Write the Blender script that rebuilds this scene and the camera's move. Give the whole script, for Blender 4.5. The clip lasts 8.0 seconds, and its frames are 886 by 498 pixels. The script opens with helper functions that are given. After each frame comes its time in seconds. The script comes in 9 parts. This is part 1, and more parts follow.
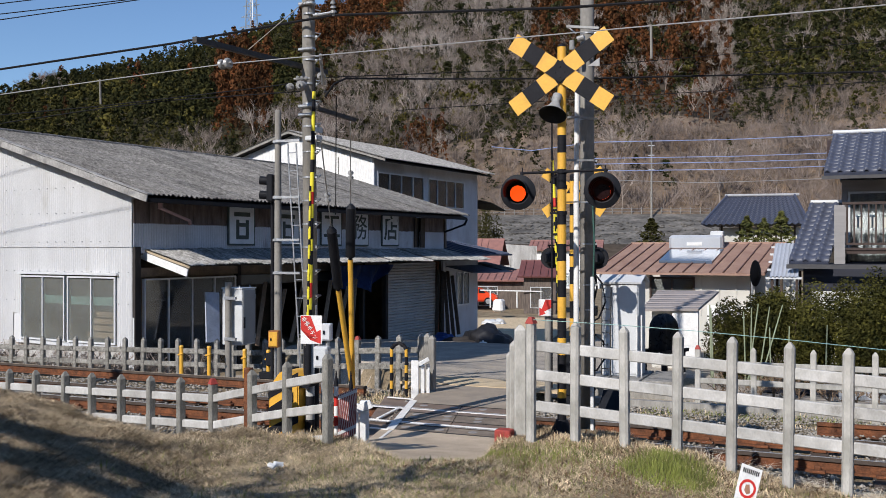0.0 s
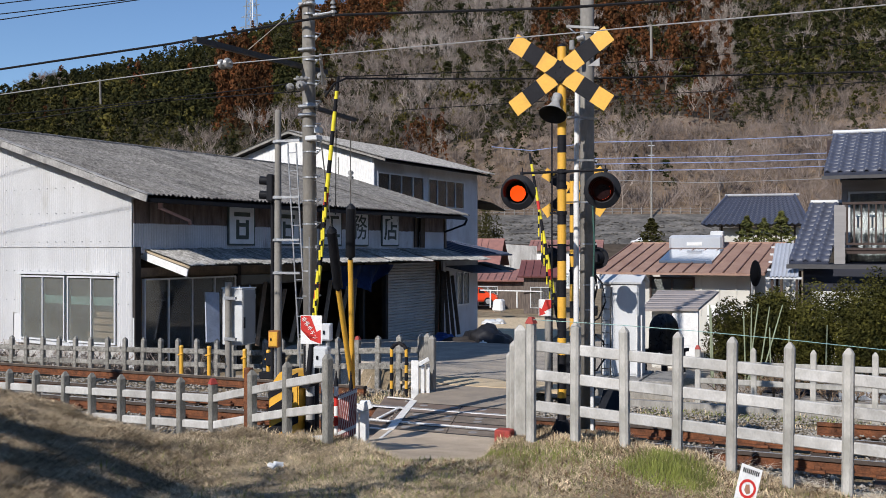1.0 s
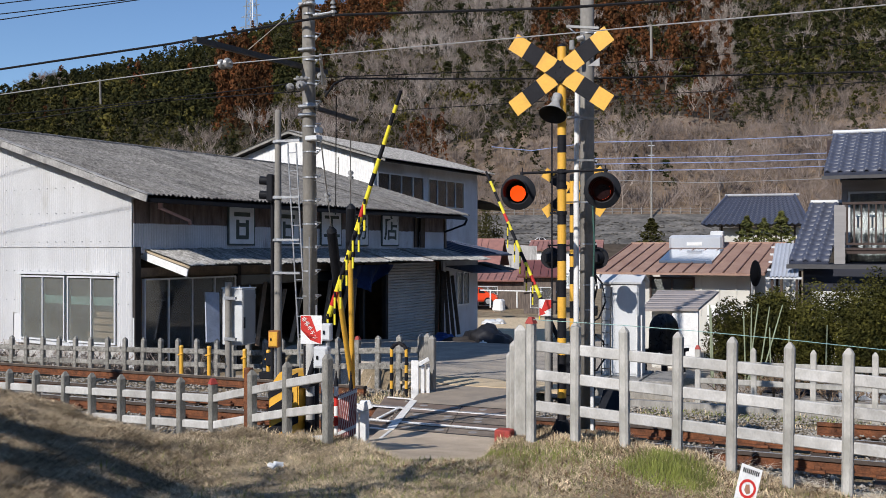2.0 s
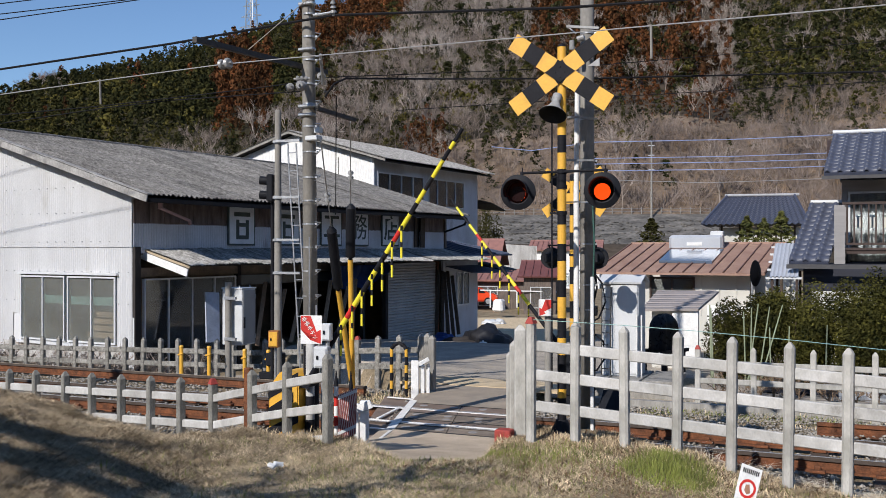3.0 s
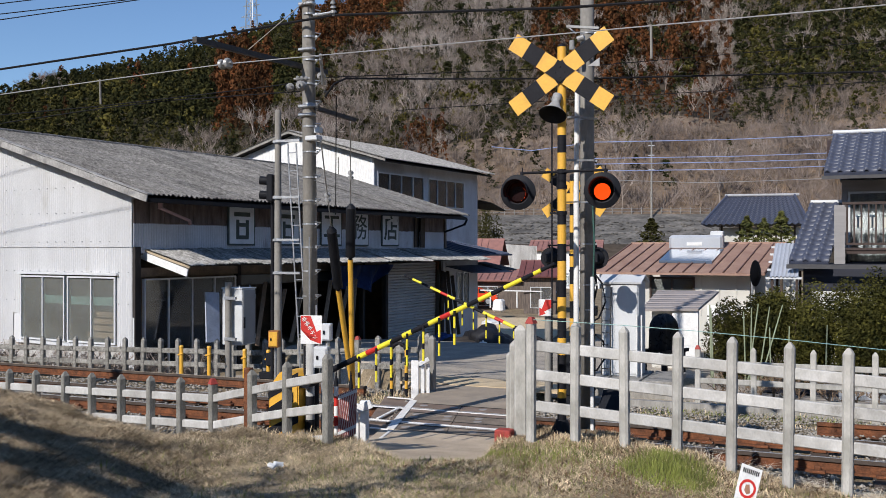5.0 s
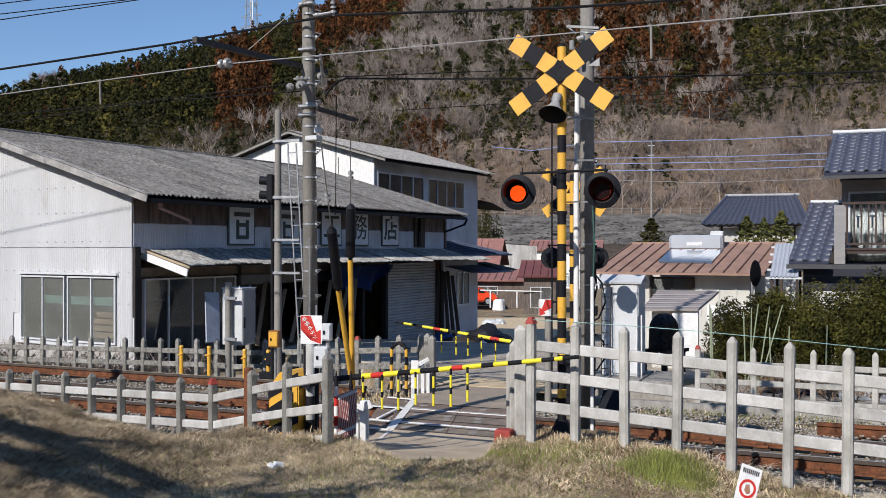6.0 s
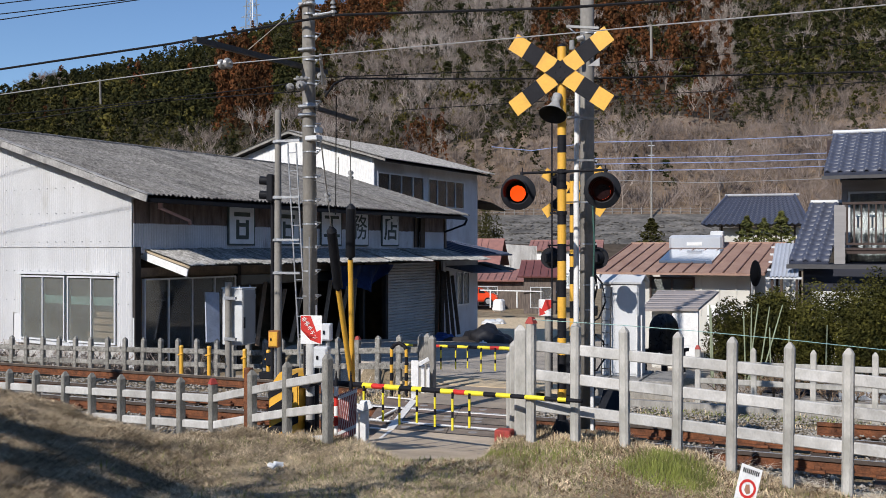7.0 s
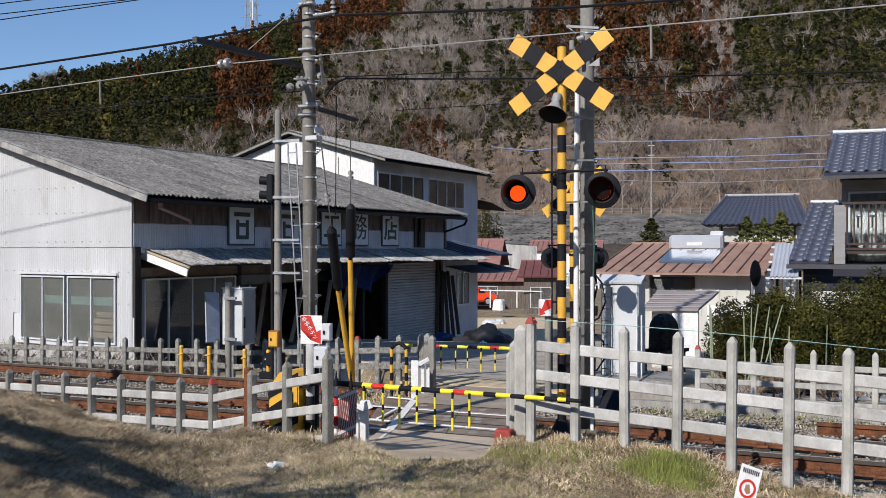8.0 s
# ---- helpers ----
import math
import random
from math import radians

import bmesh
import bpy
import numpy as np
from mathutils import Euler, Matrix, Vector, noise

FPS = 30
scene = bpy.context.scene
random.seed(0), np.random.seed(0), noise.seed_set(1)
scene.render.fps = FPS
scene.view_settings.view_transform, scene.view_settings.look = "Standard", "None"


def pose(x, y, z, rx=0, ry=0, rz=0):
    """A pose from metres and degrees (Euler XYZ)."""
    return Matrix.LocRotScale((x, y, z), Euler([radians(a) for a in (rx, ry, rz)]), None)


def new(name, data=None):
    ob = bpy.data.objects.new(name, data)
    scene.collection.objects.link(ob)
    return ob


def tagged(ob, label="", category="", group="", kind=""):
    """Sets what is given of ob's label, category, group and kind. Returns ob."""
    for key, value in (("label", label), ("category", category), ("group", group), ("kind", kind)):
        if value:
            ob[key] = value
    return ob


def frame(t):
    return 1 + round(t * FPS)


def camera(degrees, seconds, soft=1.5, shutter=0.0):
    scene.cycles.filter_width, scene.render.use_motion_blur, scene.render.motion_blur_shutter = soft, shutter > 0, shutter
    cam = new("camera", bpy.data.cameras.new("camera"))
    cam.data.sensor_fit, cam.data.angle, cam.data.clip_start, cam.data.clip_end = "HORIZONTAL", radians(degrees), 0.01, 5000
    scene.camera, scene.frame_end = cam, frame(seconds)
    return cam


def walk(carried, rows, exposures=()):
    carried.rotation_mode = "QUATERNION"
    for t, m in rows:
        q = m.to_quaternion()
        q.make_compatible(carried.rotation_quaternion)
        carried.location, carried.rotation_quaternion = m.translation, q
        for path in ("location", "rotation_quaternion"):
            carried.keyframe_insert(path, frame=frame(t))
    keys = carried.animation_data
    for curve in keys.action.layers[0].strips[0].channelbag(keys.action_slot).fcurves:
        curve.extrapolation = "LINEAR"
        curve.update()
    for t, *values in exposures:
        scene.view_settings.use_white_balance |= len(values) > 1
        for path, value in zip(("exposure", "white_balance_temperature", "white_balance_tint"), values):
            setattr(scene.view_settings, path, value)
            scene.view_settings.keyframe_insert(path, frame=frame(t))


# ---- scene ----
cam = camera(50.83, 8.0, soft=0.52)
EYE = pose(0, 0, 2.15, 90, 0, 23)
walk(cam, [(0.0, EYE), (8.0, EYE)], exposures=[(0.0, -0.03, 6230, 13), (8.0, -0.03, 6230, 13)])

# ---- light ----
SUN_EL = radians(34.3)
SUN_TO = Vector((-0.233 * math.cos(SUN_EL), -0.972 * math.cos(SUN_EL), math.sin(SUN_EL))).normalized()
world = bpy.data.worlds.new("world")
scene.world = world
world.use_nodes = True
_n = world.node_tree.nodes
_sky = _n.new("ShaderNodeTexSky")
_sky.sky_type, _sky.sun_disc = "NISHITA", False
_sky.sun_elevation = SUN_EL
_sky.sun_rotation = math.atan2(SUN_TO.x, SUN_TO.y)
_sky.air_density, _sky.dust_density, _sky.ozone_density = 1.0, 0.0, 5.0
world.node_tree.links.new(_sky.outputs["Color"], _n["Background"].inputs["Color"])
_n["Background"].inputs["Strength"].default_value = 0.122
sun = new("sun", bpy.data.lights.new("sun", "SUN"))
sun.data.energy, sun.data.angle, sun.data.color = 5.0, radians(0.5), (1.0, 0.95, 0.86)
sun.matrix_basis = Vector(SUN_TO).to_track_quat("Z", "Y").to_matrix().to_4x4()


# ---- materials ----
def mat(name, color, rough=0.7, metal=0.0, var=0.25, scale=6.0, bump=0.2, fine=60.0, color2=None, rand=0.0, spec=0.4,
        stretch=(1, 1, 1), stain=None, stain_at=0.55, emit=0.0):
    """A surface with coarse and fine variation in colour, gloss and relief."""
    m = bpy.data.materials.new(name)
    m.use_nodes = True
    nt = m.node_tree
    N, L = nt.nodes, nt.links
    b = N["Principled BSDF"]
    tc = N.new("ShaderNodeTexCoord")
    mp = N.new("ShaderNodeMapping")
    mp.inputs["Scale"].default_value = stretch
    L.new(tc.outputs["Object"], mp.inputs["Vector"])
    n1, n2 = N.new("ShaderNodeTexNoise"), N.new("ShaderNodeTexNoise")
    n1.inputs["Scale"].default_value, n1.inputs["Detail"].default_value = scale, 5
    n2.inputs["Scale"].default_value, n2.inputs["Detail"].default_value = fine, 3
    L.new(mp.outputs["Vector"], n1.inputs["Vector"])
    L.new(mp.outputs["Vector"], n2.inputs["Vector"])
    c1 = tuple(color)
    c2 = tuple(color2) if color2 else tuple(max(0.0, x * (1 - var)) for x in color)
    r = N.new("ShaderNodeValToRGB")
    r.color_ramp.elements[0].position, r.color_ramp.elements[1].position = 0.32, 0.68
    r.color_ramp.elements[0].color, r.color_ramp.elements[1].color = (*c2, 1), (*c1, 1)
    L.new(n1.outputs["Fac"], r.inputs["Fac"])
    mx = N.new("ShaderNodeMix")
    mx.data_type, mx.blend_type = "RGBA", "MULTIPLY"
    mx.inputs["Factor"].default_value = 1.0
    mr = N.new("ShaderNodeMapRange")
    mr.inputs["From Min"].default_value, mr.inputs["From Max"].default_value = 0.25, 0.75
    mr.inputs["To Min"].default_value, mr.inputs["To Max"].default_value = 1 - var, 1 + var * 0.4
    L.new(n2.outputs["Fac"], mr.inputs["Value"])
    L.new(r.outputs["Color"], mx.inputs["A"])
    L.new(mr.outputs["Result"], mx.inputs["B"])
    out = mx.outputs["Result"]
    if stain:
        n3 = N.new("ShaderNodeTexNoise")
        n3.inputs["Scale"].default_value, n3.inputs["Detail"].default_value = scale * 0.45, 8
        n3.inputs["Roughness"].default_value = 0.7
        L.new(mp.outputs["Vector"], n3.inputs["Vector"])
        sr = N.new("ShaderNodeMapRange")
        sr.inputs["From Min"].default_value, sr.inputs["From Max"].default_value = stain_at, stain_at + 0.12
        L.new(n3.outputs["Fac"], sr.inputs["Value"])
        ms = N.new("ShaderNodeMix")
        ms.data_type = "RGBA"
        L.new(sr.outputs["Result"], ms.inputs["Factor"])
        L.new(out, ms.inputs["A"])
        ms.inputs["B"].default_value = (*stain, 1)
        out = ms.outputs["Result"]
    if rand:
        oi, geo = N.new("ShaderNodeObjectInfo"), N.new("ShaderNodeNewGeometry")
        add = N.new("ShaderNodeMath")
        add.operation = "ADD"
        L.new(oi.outputs["Random"], add.inputs[0])
        L.new(geo.outputs["Random Per Island"], add.inputs[1])
        rr = N.new("ShaderNodeMapRange")
        rr.inputs["From Max"].default_value = 2.0
        rr.inputs["To Min"].default_value, rr.inputs["To Max"].default_value = 1 - rand, 1 + rand
        L.new(add.outputs[0], rr.inputs["Value"])
        mm = N.new("ShaderNodeMix")
        mm.data_type, mm.blend_type = "RGBA", "MULTIPLY"
        mm.inputs["Factor"].default_value = 1.0
        L.new(out, mm.inputs["A"])
        L.new(rr.outputs["Result"], mm.inputs["B"])
        out = mm.outputs["Result"]
    L.new(out, b.inputs["Base Color"])
    b.inputs["Metallic"].default_value = metal
    b.inputs["Specular IOR Level"].default_value = spec
    ro = N.new("ShaderNodeMapRange")
    ro.inputs["To Min"].default_value, ro.inputs["To Max"].default_value = max(0.03, rough - 0.12), min(1, rough + 0.12)
    L.new(n2.outputs["Fac"], ro.inputs["Value"])
    L.new(ro.outputs["Result"], b.inputs["Roughness"])
    if bump:
        bp = N.new("ShaderNodeBump")
        bp.inputs["Strength"].default_value, bp.inputs["Distance"].default_value = bump, 0.02
        L.new(n2.outputs["Fac"], bp.inputs["Height"])
        L.new(bp.outputs["Normal"], b.inputs["Normal"])
    if emit:
        b.inputs["Emission Color"].default_value = (*color, 1)
        b.inputs["Emission Strength"].default_value = emit
    return m


M_CONC = mat("concrete", (0.33, 0.315, 0.285), 0.92, var=0.22, scale=8, bump=0.3, fine=60, color2=(0.22, 0.205, 0.18), stain=(0.13, 0.115, 0.095), stain_at=0.575, rand=0.16, stretch=(1, 1, 0.25))
M_POST = mat("weathered_post_concrete", (0.49, 0.47, 0.43), 0.94, var=0.15, scale=9, bump=0.25, fine=60, color2=(0.31, 0.30, 0.265), stain=(0.13, 0.12, 0.095), stain_at=0.60, rand=0.2, stretch=(1, 1, 0.45), spec=0.25)
# mossy post concrete, darkened as well for the shaded post fronts
M_POST_SHADED = mat("mossy_shaded_concrete", (0.27, 0.258, 0.228), 0.95, var=0.3, scale=10, bump=0.3, fine=80, color2=(0.15, 0.145, 0.125), stain=(0.08, 0.08, 0.06), stain_at=0.58, rand=0.2, stretch=(1, 1, 0.5), spec=0.2)
M_CONC_W = mat("whitewashed_concrete", (0.55, 0.535, 0.505), 0.9, var=0.13, scale=7, bump=0.25, fine=60, color2=(0.38, 0.365, 0.335), stain=(0.17, 0.155, 0.13), stain_at=0.60, rand=0.18, stretch=(1, 1, 0.6), spec=0.25)
M_POLE = mat("pole_concrete", (0.31, 0.288, 0.252), 0.92, var=0.18, scale=4, bump=0.2, fine=45, stretch=(1, 1, 0.5), color2=(0.20, 0.188, 0.168), stain=(0.11, 0.103, 0.09), stain_at=0.57)
M_WHITE = mat("white_paint", (0.84, 0.83, 0.80), 0.6, var=0.15, scale=8, stain=(0.45, 0.42, 0.38), stain_at=0.64)
M_YELLOW = mat("yellow_paint", (0.77, 0.42, 0.05), 0.5, var=0.12, scale=6, bump=0.08, stain=(0.45, 0.28, 0.08), stain_at=0.7)
M_YBRIGHT = mat("reflective_yellow", (0.85, 0.72, 0.04), 0.45, var=0.1, scale=12, bump=0.05)
M_BLACK = mat("black_paint", (0.018, 0.018, 0.022), 0.6, var=0.3, scale=9, bump=0.1, spec=0.12)
M_RED = mat("red_paint", (0.62, 0.035, 0.025), 0.5, var=0.2, scale=9, bump=0.05)
M_DRED = mat("dull_red_paint", (0.40, 0.06, 0.045), 0.7, var=0.3, scale=20, bump=0.1)
M_GALV = mat("galvanised_steel", (0.52, 0.53, 0.54), 0.45, 0.7, var=0.25, scale=14, bump=0.1)
M_RUST = mat("rusty_steel", (0.23, 0.088, 0.04), 0.88, var=0.45, scale=8, bump=0.3, color2=(0.10, 0.045, 0.026), spec=0.2)
M_RAILSIDE = mat("dark_rail_steel", (0.105, 0.08, 0.065), 0.7, 0.2, var=0.3, scale=10, bump=0.15, spec=0.3)
M_RAILTOP = mat("worn_rail_head", (0.62, 0.60, 0.57), 0.3, 0.5, var=0.15, bump=0.05)
M_PALEH = mat("dry_pale_rail_head", (0.42, 0.34, 0.24), 0.8, var=0.25, scale=6)
M_ASPHALT = mat("old_asphalt", (0.63, 0.51, 0.375), 0.95, var=0.28, scale=2.6, bump=0.4, fine=140, color2=(0.46, 0.37, 0.27), stain=(0.34, 0.275, 0.205), stain_at=0.63, spec=0.2)
M_BALLAST = mat("ballast_stone", (0.37, 0.335, 0.285), 0.95, var=0.4, scale=20, bump=0.4, rand=0.5)
M_WOOD = mat("weathered_wood", (0.12, 0.085, 0.06), 0.9, var=0.4, scale=4, bump=0.4, stretch=(1, 8, 8))
M_CORR = mat("pale_corrugated_steel", (0.66, 0.66, 0.66), 0.55, 0.0, var=0.12, scale=1.2, bump=0.06, stain=(0.5, 0.49, 0.47), stain_at=0.62, stretch=(1, 1, 0.4))
M_CORRB = mat("blue_grey_corrugated_steel", (0.72, 0.73, 0.77), 0.65, 0.0, var=0.2, scale=1.6, bump=0.06, color2=(0.58, 0.575, 0.59), stain=(0.30, 0.25, 0.23), stain_at=0.6, stretch=(1, 1, 0.4))
M_RBOARD = mat("rust_stained_board", (0.22, 0.165, 0.145), 0.9, var=0.35, scale=4, bump=0.2, color2=(0.09, 0.068, 0.06), rand=0.3, stretch=(2, 2, 0.5))
M_INNER = mat("old_workshop_board", (0.30, 0.225, 0.16), 0.9, var=0.4, scale=3, bump=0.2, color2=(0.17, 0.13, 0.095))
M_SLATE = mat("corrugated_cement_roof", (0.29, 0.278, 0.262), 0.95, var=0.6, scale=7, bump=0.5, fine=30, color2=(0.135, 0.128, 0.12), stain=(0.055, 0.053, 0.05), stain_at=0.555, stretch=(2.2, 1.0, 1), rand=0.35, spec=0.1)
M_SLATEL = mat("bleached_cement_roof", (0.46, 0.445, 0.42), 0.95, var=0.7, scale=7, bump=0.6, fine=30, color2=(0.22, 0.212, 0.20), stain=(0.10, 0.097, 0.09), stain_at=0.58, stretch=(2.2, 1.0, 1), spec=0.1)
M_AWNING = mat("bleached_cement_sheet", (0.55, 0.535, 0.50), 0.94, var=0.6, scale=5, bump=0.5, fine=20, color2=(0.22, 0.21, 0.195), stain=(0.10, 0.095, 0.09), stain_at=0.6, stretch=(4, 0.5, 1), rand=0.3, spec=0.2)
M_VERGE = mat("pale_cement_verge", (0.47, 0.455, 0.43), 0.94, var=0.35, scale=3, bump=0.4, fine=30, color2=(0.27, 0.26, 0.245), stain=(0.12, 0.115, 0.11), stain_at=0.62, spec=0.15)
M_DARKB = mat("dark_board", (0.05, 0.042, 0.038), 0.9, var=0.4, scale=3, bump=0.2)
M_GLASS = mat("dusty_glass", (0.09, 0.10, 0.10), 0.12, var=0.3, scale=2, bump=0.0, spec=0.6)
M_HILL = mat("hill_floor", (0.12, 0.093, 0.07), 0.95, var=0.45, scale=0.05, bump=0.5, fine=0.9, color2=(0.055, 0.045, 0.032), spec=0.1)
# leaf mould, with the shade below the evergreens put into its colour
M_SHADED_MOULD = mat("shaded_leaf_mould", (0.075, 0.062, 0.034), 0.95, var=0.5, scale=0.1, bump=0.5, fine=0.8, color2=(0.04, 0.036, 0.02), spec=0.1)
M_GROUND = mat("dry_earth", (0.38, 0.30, 0.195), 0.95, var=0.5, scale=1.6, bump=0.7, fine=34, color2=(0.19, 0.148, 0.094), spec=0.15)
M_FCONC = mat("old_grey_concrete", (0.36, 0.345, 0.31), 0.95, var=0.45, scale=16, bump=0.35, fine=90, color2=(0.17, 0.16, 0.14), stain=(0.06, 0.056, 0.048), stain_at=0.55, rand=0.3, spec=0.15)
M_RUBBLE = mat("stony_cutting", (0.205, 0.19, 0.17), 0.95, var=0.5, scale=0.3, bump=0.6, fine=1.6, color2=(0.075, 0.07, 0.064), stretch=(1, 1, 4))
M_SLOPE = mat("dry_slope_earth", (0.235, 0.175, 0.125), 0.95, var=0.45, scale=0.08, bump=0.5, fine=0.9, color2=(0.13, 0.098, 0.075), spec=0.1)
M_RROOF = mat("rust_red_roof", (0.37, 0.235, 0.175), 0.7, var=0.25, scale=2.4, bump=0.15, fine=30, color2=(0.28, 0.165, 0.12), stain=(0.44, 0.29, 0.19), stain_at=0.6, rand=0.08)
M_TILE = mat("glazed_blue_tile", (0.075, 0.085, 0.125), 0.42, var=0.3, scale=6, bump=0.1, rand=0.15)
M_GREYW = mat("grey_box_paint", (0.62, 0.63, 0.63), 0.5, var=0.12, scale=3, bump=0.05, stain=(0.42, 0.41, 0.4), stain_at=0.66)


# ---- helpers for building ----
def part(name, bm, material, parent=None, label="", smooth=False):
    me = bpy.data.meshes.new(name)
    bm.normal_update()
    bm.to_mesh(me)
    bm.free()
    if isinstance(material, (list, tuple)):
        for m in material:
            me.materials.append(m)
    else:
        me.materials.append(material)
    if smooth:
        for f in me.polygons:
            f.use_smooth = True
    ob = new(name, me)
    if parent:
        ob.parent = parent
    if label:
        tagged(ob, label)
    return ob


def thing(name, m, label, category, group="", kind=""):
    ob = new(name)
    ob.matrix_basis = m
    return tagged(ob, label, category, group, kind)


def box(bm, c, s, rot=None, mi=0, bevel=0.0):
    """A box with centre c and size s."""
    m = Matrix.Translation(c) @ (rot.to_4x4() if rot else Matrix()) @ Matrix.Diagonal((*s, 1))
    g = bmesh.ops.create_cube(bm, size=1, matrix=m)
    fs = set(f for v in g["verts"] for f in v.link_faces)
    if bevel:
        r = bmesh.ops.bevel(bm, geom=list(set(e for f in fs for e in f.edges)), offset=bevel, segments=1, affect="EDGES")
        fs = set(f for v in g["verts"] if v.is_valid for f in v.link_faces) | set(r["faces"])
    for f in fs:
        if f.is_valid:
            f.material_index = mi
    return bm


def rod(bm, a, b, r0, r1=None, n=10, mi=0, caps=True):
    """A tapered rod from a to b."""
    a, b = Vector(a), Vector(b)
    d = b - a
    q = d.to_track_quat("Z", "Y").to_matrix().to_4x4()
    g = bmesh.ops.create_cone(bm, cap_ends=caps, segments=n, radius1=r0, radius2=r0 if r1 is None else r1, depth=d.length,
                              matrix=Matrix.Translation((a + b) / 2) @ q)
    for v in g["verts"]:
        for f in v.link_faces:
            f.material_index = mi
    return bm


def beam(bm, a, b, w, h, mi=0, bevel=0.0):
    """A square bar from a to b, w wide and h high."""
    a, b = Vector(a), Vector(b)
    d = b - a
    x = d.normalized()
    up = Vector((0, 0, 1)) if abs(x.z) < 0.95 else Vector((0, 1, 0))
    y = up.cross(x).normalized()
    z = x.cross(y)
    return box(bm, (a + b) / 2, (d.length, w, h), Matrix((x, y, z)).transposed(), mi, bevel)


def poly(bm, pts, mi=0):
    f = bm.faces.new([bm.verts.new(p) for p in pts])
    f.material_index = mi
    return f


def slab(bm, pts, thick, mi=0):
    """A flat polygon made thick along its normal."""
    f = poly(bm, pts, mi)
    bm.normal_update()
    n = f.normal.copy()
    r = bmesh.ops.extrude_face_region(bm, geom=[f])
    vs = [g for g in r["geom"] if isinstance(g, bmesh.types.BMVert)]
    bmesh.ops.translate(bm, verts=vs, vec=-n * thick)
    bmesh.ops.recalc_face_normals(bm, faces=bm.faces)
    for q in bm.faces:
        q.material_index = q.material_index if q.material_index else mi
    return bm


def tube(bm, pts, radii, n=10, mis=None):
    """One unbroken tube along pts; mis gives the material of each stretch."""
    pts = [Vector(p) for p in pts]
    prev, first = None, None
    for i, p in enumerate(pts):
        d = (pts[min(i + 1, len(pts) - 1)] - pts[max(i - 1, 0)]).normalized()
        up = Vector((0, 0, 1)) if abs(d.z) < 0.9 else Vector((0, 1, 0))
        a = up.cross(d).normalized()
        b = d.cross(a)
        ring = [bm.verts.new(p + (a * math.cos(2 * math.pi * k / n) + b * math.sin(2 * math.pi * k / n)) * radii[i]) for k in range(n)]
        if prev:
            for k in range(n):
                bm.faces.new((prev[k], prev[(k + 1) % n], ring[(k + 1) % n], ring[k])).material_index = mis[i - 1] if mis else 0
        else:
            bm.faces.new(ring[::-1]).material_index = mis[0] if mis else 0
        prev = ring
    bm.faces.new(prev).material_index = mis[-1] if mis else 0
    return bm


def B():
    return bmesh.new()


def mesh_from(name, verts, faces, material, uv=None):
    me = bpy.data.meshes.new(name)
    verts, faces = np.asarray(verts, dtype=np.float32), np.asarray(faces, dtype=np.int32)
    k = faces.shape[1]
    me.vertices.add(len(verts))
    me.vertices.foreach_set("co", verts.ravel())
    me.loops.add(faces.size)
    me.loops.foreach_set("vertex_index", faces.ravel())
    me.polygons.add(len(faces))
    me.polygons.foreach_set("loop_start", np.arange(0, faces.size, k, dtype=np.int32))
    me.update(calc_edges=True)
    me.materials.append(material)
    return me


# ---- ground ----
def sstep(a, b, x):
    t = np.clip((np.asarray(x, dtype=float) - a) / (b - a), 0, 1)
    return t * t * (3 - 2 * t)


BANK_U = np.array([-14, -9.27, -8.57, -8.06, -7.66, -7.34, -6.96, -6.52, -6.16, -5.92, -5.61, -5.34, -5.08, -4.70, -4.34, -3.9, -3.6, -3.2, -2.95, -1.3, -0.85, -0.4, 0.1, 4])
BANK_Z = np.array([0.95, 0.664, 0.589, 0.545, 0.495, 0.40, 0.325, 0.245, 0.15, 0.14, 0.27, 0.37, 0.37, 0.35, 0.33, 0.29, 0.28, 0.29, 0.36, 0.37, 0.24, 0.15, 0.09, 0.05])


def road_mid(y):
    return -4.3 - 0.29 * (np.asarray(y, dtype=float) - 10.3)


def road_gap(x, y):
    """Distance from the middle of the path, whose near end narrows on the bank side."""
    d = x - road_mid(y)
    return np.where(d > 0, d + 0.24 * sstep(9.0, 8.3, y), -d + 0.85 * sstep(8.25, 7.3, y))


def road_z(y):
    return 0.30 * (1 - sstep(6.8, 9.9, y)) - 0.03 * sstep(12.2, 14.5, y) - 0.30 * sstep(14.5, 20, y)


